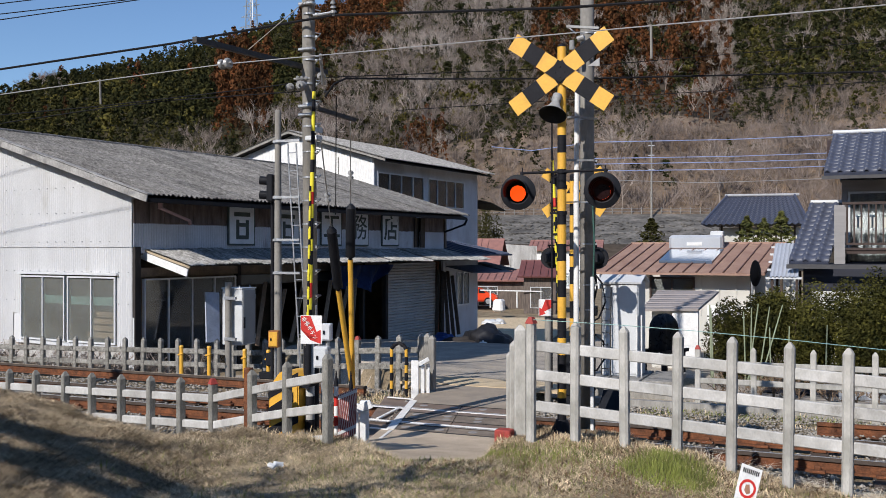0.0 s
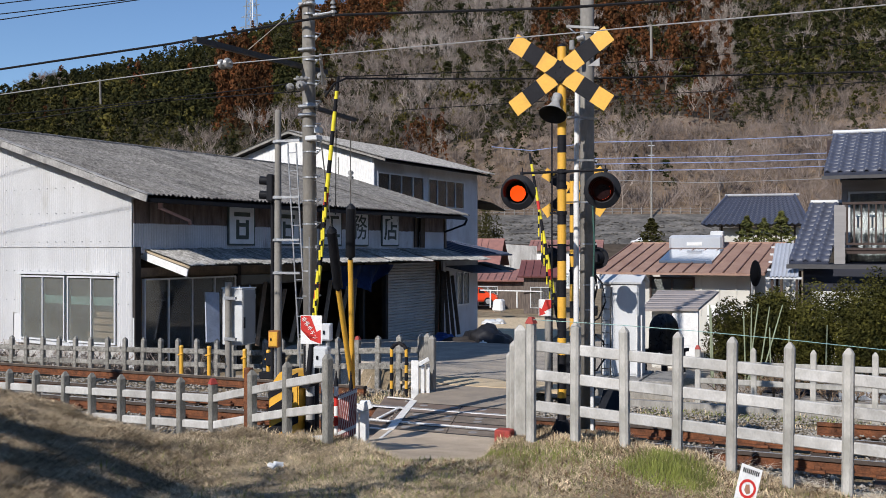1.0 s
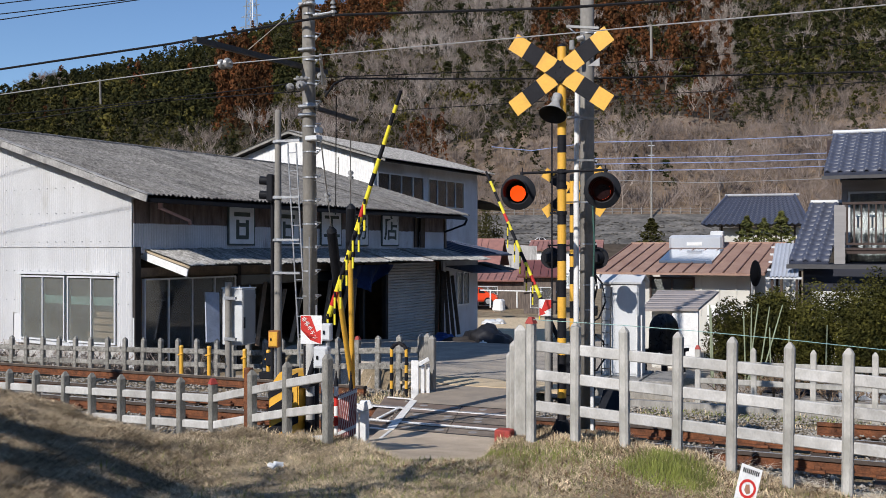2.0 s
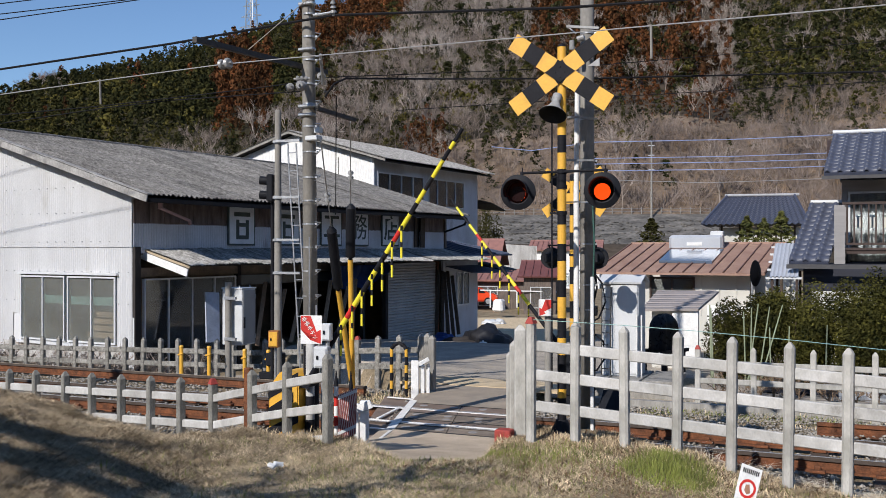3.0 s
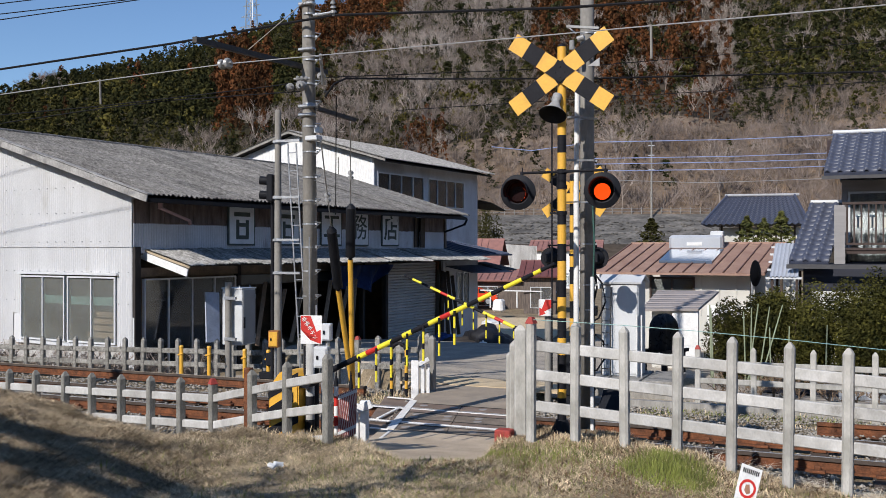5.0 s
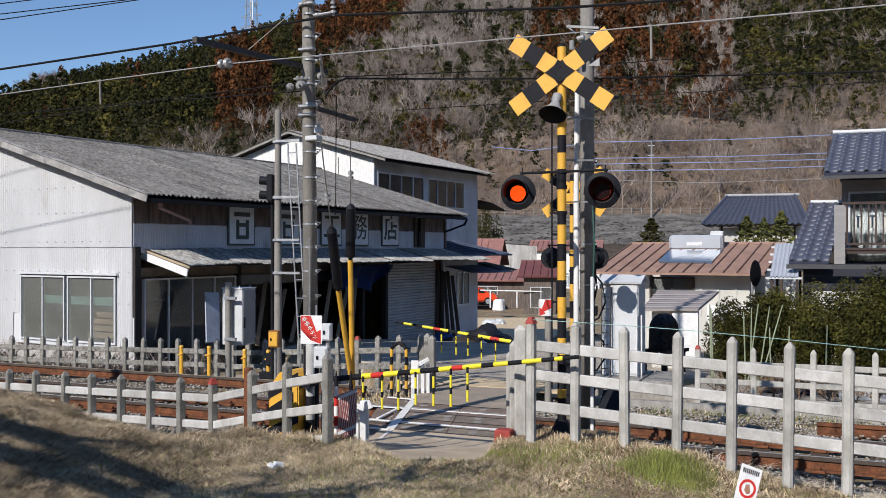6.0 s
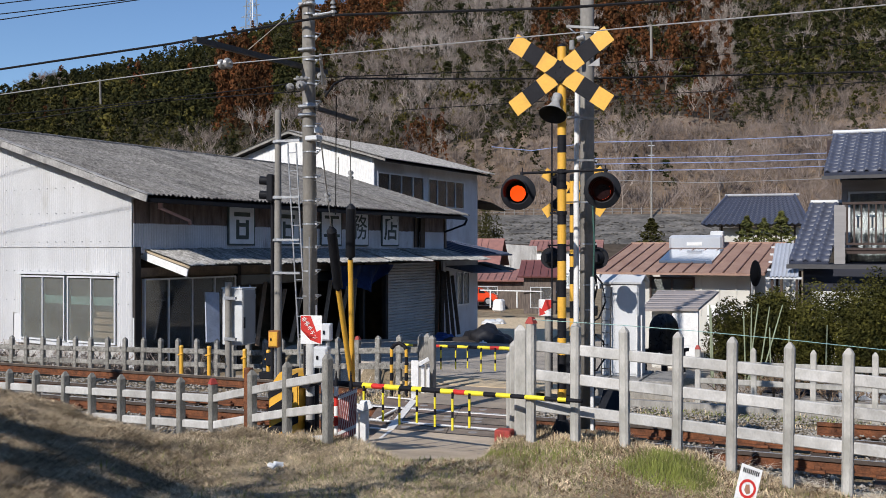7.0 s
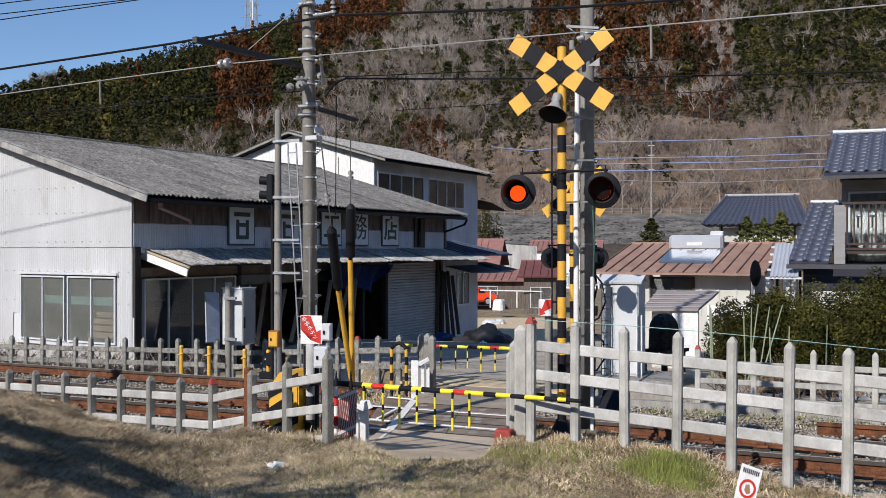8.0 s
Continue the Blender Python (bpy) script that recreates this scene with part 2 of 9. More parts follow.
def ground_z(x, y):
    """Height of the ground: a bank before the railway, the track bed, and a fall towards the valley behind."""
    x, y = np.asarray(x, dtype=float), np.asarray(y, dtype=float)
    bed = -0.20 - 0.42 * sstep(13.4, 15.2, y) * sstep(-6.6, -8.0, x) - 0.12 * sstep(13.4, 15, y)
    fence_line = np.interp(x, BANK_U, BANK_Z)
    fore = 0.50 + 0.30 * sstep(-4.0, -6.5, x) - 0.25 * sstep(-3.2, -0.6, x)
    m = sstep(-4.5, -4.9, x)
    k = sstep(8.1 - 0.5 * m, 5.6, y)
    bank = fence_line * (1 - k) + fore * k + 0.018 * np.sin(5.3 * x + 1.1) * np.sin(4.1 * y) + 0.012 * np.sin(11 * x + 7 * y)
    k = sstep(-3.35, -2.95, x) * sstep(-1.5, -2.2, x)
    b = sstep(9.5 + 0.4 * k - 1.15 * m, 8.4 + 0.7 * k - 0.85 * m, y)
    z = bed * (1 - b) + bank * b
    z = z - 0.20 * sstep(15, 21, y) - 0.55 * sstep(20, 34, y) - 1.22 * sstep(31, 50, y) + 1.6 * sstep(95, 150, y)
    r = sstep(1.0, 0.84, road_gap(x, y) / (1 + np.maximum(0, y - 14.5))) * sstep(7.0, 7.6, y) * sstep(36, 18, y)
    return z * (1 - r) + (road_z(y) - 0.035) * r


def build_ground():
    xs = np.unique(np.concatenate([np.linspace(-22, 8, 150), np.linspace(-120, 60, 60), np.linspace(-2500, 2500, 30)]))
    ys = np.unique(np.concatenate([np.linspace(0, 20, 120), np.linspace(-60, 120, 70), np.linspace(-2500, 2500, 30)]))
    X, Y = np.meshgrid(xs, ys)
    Z = ground_z(X, Y)
    v = np.stack([X, Y, Z], -1).reshape(-1, 3)
    ny, nx = X.shape
    i = np.arange((ny - 1) * nx).reshape(ny - 1, nx)[:, :-1].ravel()
    f = np.stack([i, i + 1, i + nx + 1, i + nx], 1)
    me = mesh_from("ground", v, f, M_GROUND)
    for p in me.polygons:
        p.use_smooth = True
    return tagged(new("ground", me), "dry earth and straw-coloured grass beside a railway", "ground", kind="structure")


build_ground()

# ---- hill ----
def cam_xy(t, d):
    """Plan position at bearing t (tangent, to the right of straight ahead) and depth d."""
    return t * 0.9205 * d - 0.3907 * d, t * 0.3907 * d + 0.9205 * d


RIDGE_T = np.array([-1.6, -0.9, -0.475, -0.396, -0.318, -0.233, -0.118, 0.01, 0.25, 0.5, 0.9, 1.8, 3.4])
RIDGE_E = np.array([0.05, 0.08, 0.152, 0.178, 0.197, 0.217, 0.251, 0.28, 0.33, 0.36, 0.33, 0.30, 0.35])


def hill_z(t, d):
    """Height of the wooded hill at bearing t and depth d: a road shelf, a stony cutting, then the slope."""
    t, d = np.asarray(t, dtype=float), np.asarray(d, dtype=float)
    zr = 2.15 + 480 * np.interp(t, RIDGE_T, RIDGE_E)
    k = np.clip((d - 186) / (480 - 186), 0, 1.6)
    foot = -2.2 + 5.2 * sstep(140, 164, d) + 5.4 * np.clip((d - 174) / 12, 0, 1)
    z = foot + (zr - 8.4) * np.where(k < 1, k, 1 - 0.3 * (k - 1))
    return z + 4.5 * np.sin(t * 15 + d * 0.022) * np.sin(np.clip(k, 0, 1) * np.pi)


def build_hill():
    t, d = np.linspace(-1.6, 3.4, 260), np.concatenate([np.linspace(138, 190, 60), np.linspace(194, 480, 60), np.linspace(490, 640, 12)])
    T, D = np.meshgrid(t, d)
    X, Y = cam_xy(T, D)
    Z = hill_z(T, D)
    v = np.stack([X, Y, Z], -1).reshape(-1, 3)
    ny, nx = T.shape
    i = np.arange((ny - 1) * nx).reshape(ny - 1, nx)[:, :-1].ravel()
    f = np.stack([i, i + 1, i + nx + 1, i + nx], 1)
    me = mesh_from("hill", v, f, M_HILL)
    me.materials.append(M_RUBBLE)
    me.materials.append(M_SHADED_MOULD)
    me.materials.append(M_SLOPE)
    bare_slope = ((D < 236) & (T > -0.03) & (D >= 187))[:-1, :-1].ravel()
    cut = ((D > 173) & (D < 187) & (T > 0.04) & (T < 0.30))[:-1, :-1].ravel()
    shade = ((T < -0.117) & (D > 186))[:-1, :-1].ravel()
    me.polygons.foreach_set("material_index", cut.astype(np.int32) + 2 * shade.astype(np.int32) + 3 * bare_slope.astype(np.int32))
    return tagged(new("hill", me), "steep wooded winter hillside of brown earth", "hill", kind="structure")


build_hill()


def sky_blocking_ridge():
    """An unseen dark ridge, added round behind to close the place and block low sky light."""
    a, r = np.linspace(radians(166), radians(400), 90), np.linspace(190, 520, 30)
    A, R = np.meshgrid(a, r)
    Z = -2.5 + 118 * sstep(190, 450, R) * (0.85 + 0.15 * np.sin(A * 7) * np.sin(A * 3 + 1)) + 4 * np.sin(A * 40) * sstep(220, 300, R)
    v = np.stack([R * np.cos(A), R * np.sin(A), Z], -1).reshape(-1, 3)
    ny, nx = A.shape
    i = np.arange((ny - 1) * nx).reshape(ny - 1, nx)[:, :-1].ravel()
    me = mesh_from("sky_blocking_ridge", v, np.stack([i, i + 1, i + nx + 1, i + nx], 1), mat("unseen_ridge_woods", (0.075, 0.065, 0.035), 0.95, var=0.4, scale=0.05, bump=0.4, fine=0.6, color2=(0.035, 0.035, 0.02), spec=0.1))
    tagged(new("sky_blocking_ridge", me), "unseen dark ridge added behind to cut the sky light", "hill", kind="structure")


sky_blocking_ridge()

# ---- railway ----
def rail_profile(bm, x0, x1, y, top=0.0):
    box(bm, ((x0 + x1) / 2, y, top - 0.0215), (x1 - x0, 0.065, 0.040), mi=2)
    box(bm, ((x0 + x1) / 2, y - 0.004, top - 0.0015), (x1 - x0, 0.034, 0.003), mi=1)
    box(bm, ((x0 + x1) / 2, y, top - 0.085), (x1 - x0, 0.018, 0.09))
    box(bm, ((x0 + x1) / 2, y, top - 0.142), (x1 - x0, 0.127, 0.024))


TRACK_RAILS = {}


def railway():
    for nm, y in (("rail", 10.415), ("rail", 11.482)):
        bm = B()
        rail_profile(bm, -60, 30, y)
        ob = part(nm, bm, [M_RUST, M_RAILTOP, M_RAILSIDE])
        tagged(ob, "rusty steel rail with a bright worn head", "rail", "rails of the track", "structure")
        TRACK_RAILS[ob] = y
    bm = B()
    rail_profile(bm, -60, -6.829, 13.0, 0.0)
    tagged(part("rail", bm, [M_RUST, M_PALEH, M_RAILSIDE]), "old unused rail with a dull brown head", "rail", "rails of the track", "structure")


railway()

def fastenings():
    """A rusty clip and base plate on each side of the rails at every sleeper."""
    bm = B()
    box(bm, (0, 0, 0), (0.15, 0.10, 0.03), bevel=0.006)
    box(bm, (0.0, 0.025, 0.03), (0.07, 0.05, 0.045), bevel=0.01)
    first = part("rail_clip", bm, M_RUST)
    me = first.data
    bpy.data.objects.remove(first)
    for rail in list(TRACK_RAILS):
        y = TRACK_RAILS[rail]
        for k in range(-26, 8):
            x = k * 0.62 - 0.2
            if -5.7 < x < -3.4:
                continue
            for side in (-1, 1):
                c = new("rail_clip", me)
                c.parent = rail
                c.matrix_basis = pose(x, y + side * 0.10, -0.135, 0, 0, 0 if side < 0 else 180)


fastenings()

# ---- concrete fences ----
def picket(h, w=0.105, chamfer=0.012):
    """A concrete post with a pointed top, its foot at 0."""
    bm = B()
    r = w / 2
    b = [bm.verts.new((x, y, -0.5)) for x, y in ((-r, -r), (r, -r), (r, r), (-r, r))]
    t = [bm.verts.new((x, y, h - 0.05)) for x, y in ((-r, -r), (r, -r), (r, r), (-r, r))]
    s = [bm.verts.new((x * 0.22, y * 0.3, h)) for x, y in ((-r, -r), (r, -r), (r, r), (-r, r))]
    for lo, hi in ((b, t), (t, s)):
        for i in range(4):
            bm.faces.new((lo[i], lo[(i + 1) % 4], hi[(i + 1) % 4], hi[i]))
    bm.faces.new(s)
    bmesh.ops.bevel(bm, geom=[e for e in bm.edges if abs(e.verts[0].co.z - e.verts[1].co.z) > 0.3], offset=chamfer, segments=1, affect="EDGES")
    return bm


def fence(label, posts, rails, mat_post, mat_rail, w=0.105, rail_h=0.10, turn=0, chamfer=0.012, back=0.0, rail_w=0.055):
    """posts: (x, y, top, foot, red). rails: drops below the post tops."""
    f = thing("concrete_fence", Matrix(), label, "fence", "concrete fences")
    for i, (x, y, top, red) in enumerate(posts):
        h = 1.12
        q = part("post", picket(h, w, chamfer), mat_post, f)
        q.matrix_basis = pose(x, y, top - h, random.uniform(-0.8, 0.8), random.uniform(-0.8, 0.8), turn + random.uniform(-3, 3))
        if red:
            tip = B()
            g = w / 2 + 0.002
            lo = [tip.verts.new((sx * g, sy * g, h - 0.055)) for sx, sy in ((-1, -1), (1, -1), (1, 1), (-1, 1))]
            hi = [tip.verts.new((sx * g * 0.4, sy * g * 0.5, h + 0.006)) for sx, sy in ((-1, -1), (1, -1), (1, 1), (-1, 1))]
            for k in range(4):
                tip.faces.new((lo[k], lo[(k + 1) % 4], hi[(k + 1) % 4], hi[k]))
            tip.faces.new(hi)
            part("painted_tip", tip, M_DRED, q, "red-painted post tip")
    for (x0, y0, t0, _), (x1, y1, t1, _) in zip(posts, posts[1:]):
        for k in rails:
            bm = B()
            beam(bm, (x0, y0 + back, t0 - k - rail_h / 2), (x1, y1 + back, t1 - k - rail_h / 2), rail_w, rail_h, bevel=0.008)
            part("rail", bm, mat_rail, f)
    return f


def line_posts(x0, y0, t0, x1, y1, t1, n, red=()):
    return [(x0 + (x1 - x0) * i / (n - 1), y0 + (y1 - y0) * i / (n - 1), t0 + (t1 - t0) * i / (n - 1), i in red) for i in range(n)]


# right of the path: from the near gate post outwards
R0, R1 = (-2.226, 8.350, 1.481), (0.067, 8.350, 1.338)
STEP = (R1[0] - R0[0]) / 5
near_posts = [(-2.633, 8.300, 1.514) + (True,)] + line_posts(R0[0], 8.35, R0[2], R0[0] + STEP * 8, 8.35, R0[2] + (R1[2] - R0[2]) * 8 / 5, 9)
fence("weathered concrete post-and-rail fence beside the railway", near_posts, (0.21, 0.48, 0.77), M_POST, M_CONC_W, w=0.086, turn=-13, chamfer=0.02, back=0.02, rail_w=0.046)
L0, L1 = (-9.131, 8.350, 0.677), (-6.259, 8.350, 0.738)
left_posts = line_posts(L0[0] - 0.45 * 4, 8.35, L0[2], L1[0], 8.35, L1[2], 12, (11,))
left_posts += [(-5.614, 8.155, 0.892) + (False,), (-5.011, 7.867, 1.035) + (False,), (-4.339, 7.501, 1.186) + (False,)]
fence("weathered low concrete fence along the railway bank", left_posts, (0.17, 0.46, 0.75), M_POST_SHADED, M_CONC_W, w=0.082, rail_h=0.085, turn=-26)
F0, F1 = (-16.553, 15.000, 0.208), (-11.164, 15.000, 0.399)
n_far = 1 + round((F1[0] - F0[0]) / 0.45)
far_posts = line_posts(F0[0] - 0.45 * 6, 15.0, F0[2], F1[0], 15.0, F1[2], n_far + 6)
far_posts += line_posts(F1[0] + 0.45, 14.9, F1[2], -6.201, 13.7, 0.774, 11, (7,))
fence("grey concrete fence on the far side of the track", far_posts, (0.2, 0.46), M_FCONC, M_FCONC, w=0.09)

# ---- path and crossing ----
def strip(bm, y0, y1, half_l, half_r, dz, n=6, mi=0, thick=0.05):
    """A strip of the path between y0 and y1, following its bend and slope."""
    ys = np.linspace(y0, y1, n)
    rows = []
    for y in ys:
        m, z = float(road_mid(y)), float(road_z(y)) + dz
        rows.append([bm.verts.new((m - half_l, y, z)), bm.verts.new((m + half_r, y, z)), bm.verts.new((m + half_r, y, z - thick)), bm.verts.new((m - half_l, y, z - thick))])
    for a, b in zip(rows, rows[1:]):
        for k in range(4):
            bm.faces.new((a[k], a[(k + 1) % 4], b[(k + 1) % 4], b[k])).material_index = mi
    bm.faces.new(rows[0])
    bm.faces.new(rows[-1][::-1])
    bmesh.ops.recalc_face_normals(bm, faces=bm.faces)
    return bm


M_PANEL = mat("crossing_panel", (0.33, 0.265, 0.20), 0.9, var=0.35, scale=3.5, bump=0.4, fine=110, color2=(0.19, 0.155, 0.125), rand=0.2, spec=0.2)
M_PANELB = mat("brown_crossing_panel", (0.26, 0.19, 0.145), 0.9, var=0.3, scale=3, bump=0.4, fine=90, rand=0.15)
M_FARRAMP = mat("worn_grey_asphalt", (0.42, 0.345, 0.26), 0.95, var=0.3, scale=2.5, bump=0.4, fine=140, color2=(0.32, 0.27, 0.215), stain=(0.22, 0.185, 0.15), stain_at=0.62, spec=0.2)
M_SAND = mat("sandy_edge", (0.70, 0.555, 0.36), 0.95, var=0.25, scale=3, bump=0.4, fine=90, color2=(0.54, 0.42, 0.27), spec=0.15)
M_GRAVEL = mat("grey_gravel", (0.53, 0.455, 0.36), 0.95, var=0.45, scale=1.4, bump=0.45, fine=38, color2=(0.33, 0.30, 0.26), spec=0.15)
path = thing("footpath", Matrix(), "narrow grey asphalt path over the railway", "path", kind="structure")
part("near_ramp", strip(B(), 7.45, 10.02, 0.84, 0.80, 0.0, 14), M_ASPHALT, path)
part("far_ramp", strip(B(), 11.86, 13.75, 0.78, 0.80, 0.0, 8), M_FARRAMP, path)
for y0, y1, m in ((10.055, 10.345, M_PANEL), (10.49, 10.72, M_PANELB), (10.73, 11.16, M_PANEL), (11.17, 11.405, M_PANELB), (11.555, 11.85, M_PANELB)):
    for k in range(2):
        a, b = (0.80, -0.005) if k == 0 else (-0.005, 0.80)
        part("crossing_panel", strip(B(), y0, y1, a, b, -0.004, 2), m, path)
M_SEAM = mat("bitumen_seam", (0.03, 0.028, 0.026), 0.8, var=0.3, scale=12)
for y0, y1 in ((10.005, 10.045), (10.715, 10.735), (11.157, 11.172), (11.848, 11.864)):
    part("seam", strip(B(), y0, y1, 0.80, 0.79, 0.002, 2, thick=0.03), M_SEAM, path)
M_BOLT = mat("bolt_cover", (0.33, 0.31, 0.29), 0.7, var=0.2)
for y in (10.2, 10.85, 11.05, 11.7):
    for k in (-0.55, -0.1, 0.32):
        bm = B()
        rod(bm, (float(road_mid(y)) + k, y, -0.006), (float(road_mid(y)) + k, y, 0.001), 0.055, n=12)
        part("bolt_cover", bm, M_BOLT, path)
bm = strip(B(), 13.76, 14.65, 1.3, 1.6, 0.012, 6)
part("sandy_edge", bm, M_SAND, path)
yard = thing("gravel_yard", Matrix(), "grey gravel yard before the workshop", "yard", kind="structure")
bm = B()
gx, gy = np.linspace(-13.2, 3.0, 70), np.linspace(14.66, 34, 70)
gv = [[bm.verts.new((x + 0.25 * math.sin(y * 1.7), y, float(ground_z(x, y)) + (0.04 if 0 < i < 69 else -0.05))) for i, x in enumerate(gx)] for y in gy]
for r0, r1 in zip(gv, gv[1:]):
    for k in range(len(r0) - 1):
        bm.faces.new((r0[k], r0[k + 1], r1[k + 1], r1[k]))
part("gravel", bm, M_GRAVEL, yard)
for y, a, b in ((11.4, 1.5, 0.8), (10.497, 1.3, 0.62)):
    bm = B()
    box(bm, (float(road_mid(y)) + (b - a) / 2, y, -0.003), (a + b, 0.035, 0.012))
    part("white_line", bm, M_WHITE, path, "white painted line beside the rail")
# timber deck and white boards beside the path
bm = B()
slab(bm, [(-4.911, 9.242, -0.030), (-5.045, 10.383, -0.030), (-5.667, 12.340, -0.030), (-6.193, 12.401, -0.030), (-5.566, 10.706, -0.030)], 0.12)
tagged(part("timber_deck", bm, M_PANELB), "brown timber decking beside the crossing", "deck")
M_WORN = mat("worn_white_paint", (0.86, 0.83, 0.77), 0.7, var=0.15, scale=12, bump=0.2, stain=(0.33, 0.25, 0.19), stain_at=0.57)
guard = thing("white_edge_boards", Matrix(), "white-painted boards edging the crossing over the ballast", "edge board")
for a, b, w in (((-4.638, 8.920, 0.030), (-4.885, 9.932, 0.000), 0.04), ((-5.453, 10.489, 0.000), (-5.047, 10.452, 0.000), 0.045),
                ((-5.386, 10.560, 0.000), (-5.488, 11.434, 0.000), 0.045), ((-6.031, 12.149, 0.000), (-5.598, 12.112, 0.000), 0.04),
                ((-5.194, 9.991, 0.000), (-4.925, 9.953, 0.000), 0.045)):
    bm = B()
    beam(bm, a, b, w, 0.014, bevel=0.003)
    part("board", bm, M_WORN, guard)

bm = B()
slab(bm, [(-4.983, 10.008, 0.006), (-4.871, 9.980, 0.006), (-5.496, 12.007, 0.006), (-5.619, 12.063, 0.006)], 0.02)
part("board", bm, M_WORN, guard)

# ---- sleepers and ballast ----
for k in range(-26, 12):
    x = k * 0.62 - 0.2
    if abs(x - float(road_mid(10.95))) < 1.0:
        continue
    bm = B()
    box(bm, (x, 10.95, -0.215), (0.2, 2.1, 0.12), bevel=0.012)
    tagged(part("sleeper", bm, M_WOOD), "dark weathered wooden railway sleeper in ballast", "sleeper", "sleepers of the track", "structure")


def scatter_mesh(name, tv, tf, places, sizes, material, squash=None, spin=True, seed=1):
    """One mesh of many copies of a small form."""
    rng = np.random.default_rng(seed)
    tv, tf, places = np.asarray(tv, float), np.asarray(tf, int), np.asarray(places, float)
    n, m = len(places), len(tv)
    s = np.asarray(sizes, float).reshape(n, 1, -1)
    v = tv[None] * s
    if spin:
        a = rng.uniform(0, 2 * np.pi, n)
        c, q = np.cos(a)[:, None], np.sin(a)[:, None]
        v = np.stack([v[..., 0] * c - v[..., 1] * q, v[..., 0] * q + v[..., 1] * c, v[..., 2]], -1)
    v = v + places[:, None, :]
    f = tf[None] + (np.arange(n) * m)[:, None, None]
    return mesh_from(name, v.reshape(-1, 3), f.reshape(-1, tf.shape[1]), material)


ROCK_V = [(1, 0.1, 0.1), (0.2, 1, -0.1), (-0.9, 0.3, 0.15), (-0.3, -0.95, 0), (0.25, 0.15, 0.8), (-0.1, -0.2, -0.8), (0.7, -0.7, 0.35)]
ROCK_F = [(0, 1, 4), (1, 2, 4), (2, 3, 4), (3, 6, 4), (6, 0, 4), (1, 0, 5), (2, 1, 5), (3, 2, 5), (6, 3, 5), (0, 6, 5)]


def ballast():
    rng = np.random.default_rng(5)
    n = 29000
    x = rng.uniform(-20, 3.0, n)
    y = rng.uniform(9.35, 13.9, n)
    x[:5000] = rng.uniform(-9.5, -4.75, 5000)
    y[:5000] = rng.uniform(8.0, 9.4, 5000)
    keep = road_gap(x, y) > 0.86
    keep &= ~((np.abs(y - 10.415) < 0.1) | (np.abs(y - 11.482) < 0.1) | (np.abs(y - 13.0) < 0.09))
    x, y = x[keep], y[keep]
    z = np.maximum(ground_z(x, y), -0.2 + 0.04 * np.sin(x * 3) * np.cos(y * 4)) + rng.uniform(0.0, 0.035, len(x))
    s = rng.uniform(0.016, 0.036, (len(x), 1)) * np.array([[1, 0.85, 0.75]])
    me = scatter_mesh("ballast", ROCK_V, ROCK_F, np.stack([x, y, z], 1), s, M_BALLAST, seed=2)
    tagged(new("ballast", me), "grey-brown crushed stone ballast round the rails", "ballast", kind="stuff")


ballast()


def yard_stones():
    rng = np.random.default_rng(8)
    n = 5000
    y = 14.7 + 9 * rng.uniform(0, 1, n) ** 1.6
    x = road_mid(y) + rng.uniform(-4.5, 5.0, n)
    z = ground_z(x, y) + 0.045
    s = rng.uniform(0.006, 0.015, (n, 1)) * np.array([[1, 0.85, 0.6]])
    tagged(new("gravel_stones", scatter_mesh("gravel_stones", ROCK_V, ROCK_F, np.stack([x, y, z], 1), s, M_GRAVEL, seed=9)), "loose grey gravel scattered over the yard", "gravel", kind="stuff")


yard_stones()


def verge_stones():
    rng = np.random.default_rng(18)
    n = 5200
    x, y = rng.uniform(-2.8, 4.0, n), rng.uniform(11.9, 14.9, n)
    s = rng.uniform(0.012, 0.034, (n, 1)) * np.array([[1, 0.85, 0.6]])
    tagged(new("gravel_stones", scatter_mesh("gravel_stones", ROCK_V, ROCK_F, np.stack([x, y, ground_z(x, y) + 0.01], 1), s, M_BALLAST, seed=19)), "grey-brown stones spilled along the far side of the track", "gravel", kind="stuff")


verge_stones()

# ---- level crossing signal ----
def band_post(name, parent, z0, z1, r, cuts, first, label=""):
    """A post painted in bands; cuts are the heights where the colour changes."""
    bm = B()
    zs = [z0] + [c for c in cuts if z0 < c < z1] + [z1]
    tube(bm, [(0, 0, z) for z in zs], [r] * len(zs), 18, [(first + k) % 2 for k in range(len(zs) - 1)])
    return part(name, bm, [M_YELLOW, M_BLACK], parent, label, smooth=False)


def lamp_disc(name, parent, x, y, z, face):
    """A lens that glows on one side and is dark glass on the other."""
    bm = B()
    rod(bm, (0, -0.004, 0), (0, 0, 0), 0.077, n=28, mi=0)
    rod(bm, (0, 0.0002, 0), (0, 0.004, 0), 0.077, n=28, mi=1)
    ob = part(name, bm, [M_GLOW, M_LENS], parent, "round red signal lens")
    return ob


M_GLOW = mat("glowing_red_lens", (1.0, 0.068, 0.004), 0.4, var=0.0, bump=0, emit=1.45)
M_GLOW.node_tree.nodes["Principled BSDF"].inputs["Base Color"].default_value = (0.10, 0.004, 0.001, 1)
for _l in list(M_GLOW.node_tree.links):
    if _l.to_socket.name == "Base Color":
        M_GLOW.node_tree.links.remove(_l)
_g = M_GLOW.node_tree.nodes["Principled BSDF"]
_g.inputs["Specular IOR Level"].default_value = 0.04
M_LENS = mat("dark_red_lens", (0.014, 0.004, 0.004), 0.3, var=0.2, bump=0, spec=0.15)
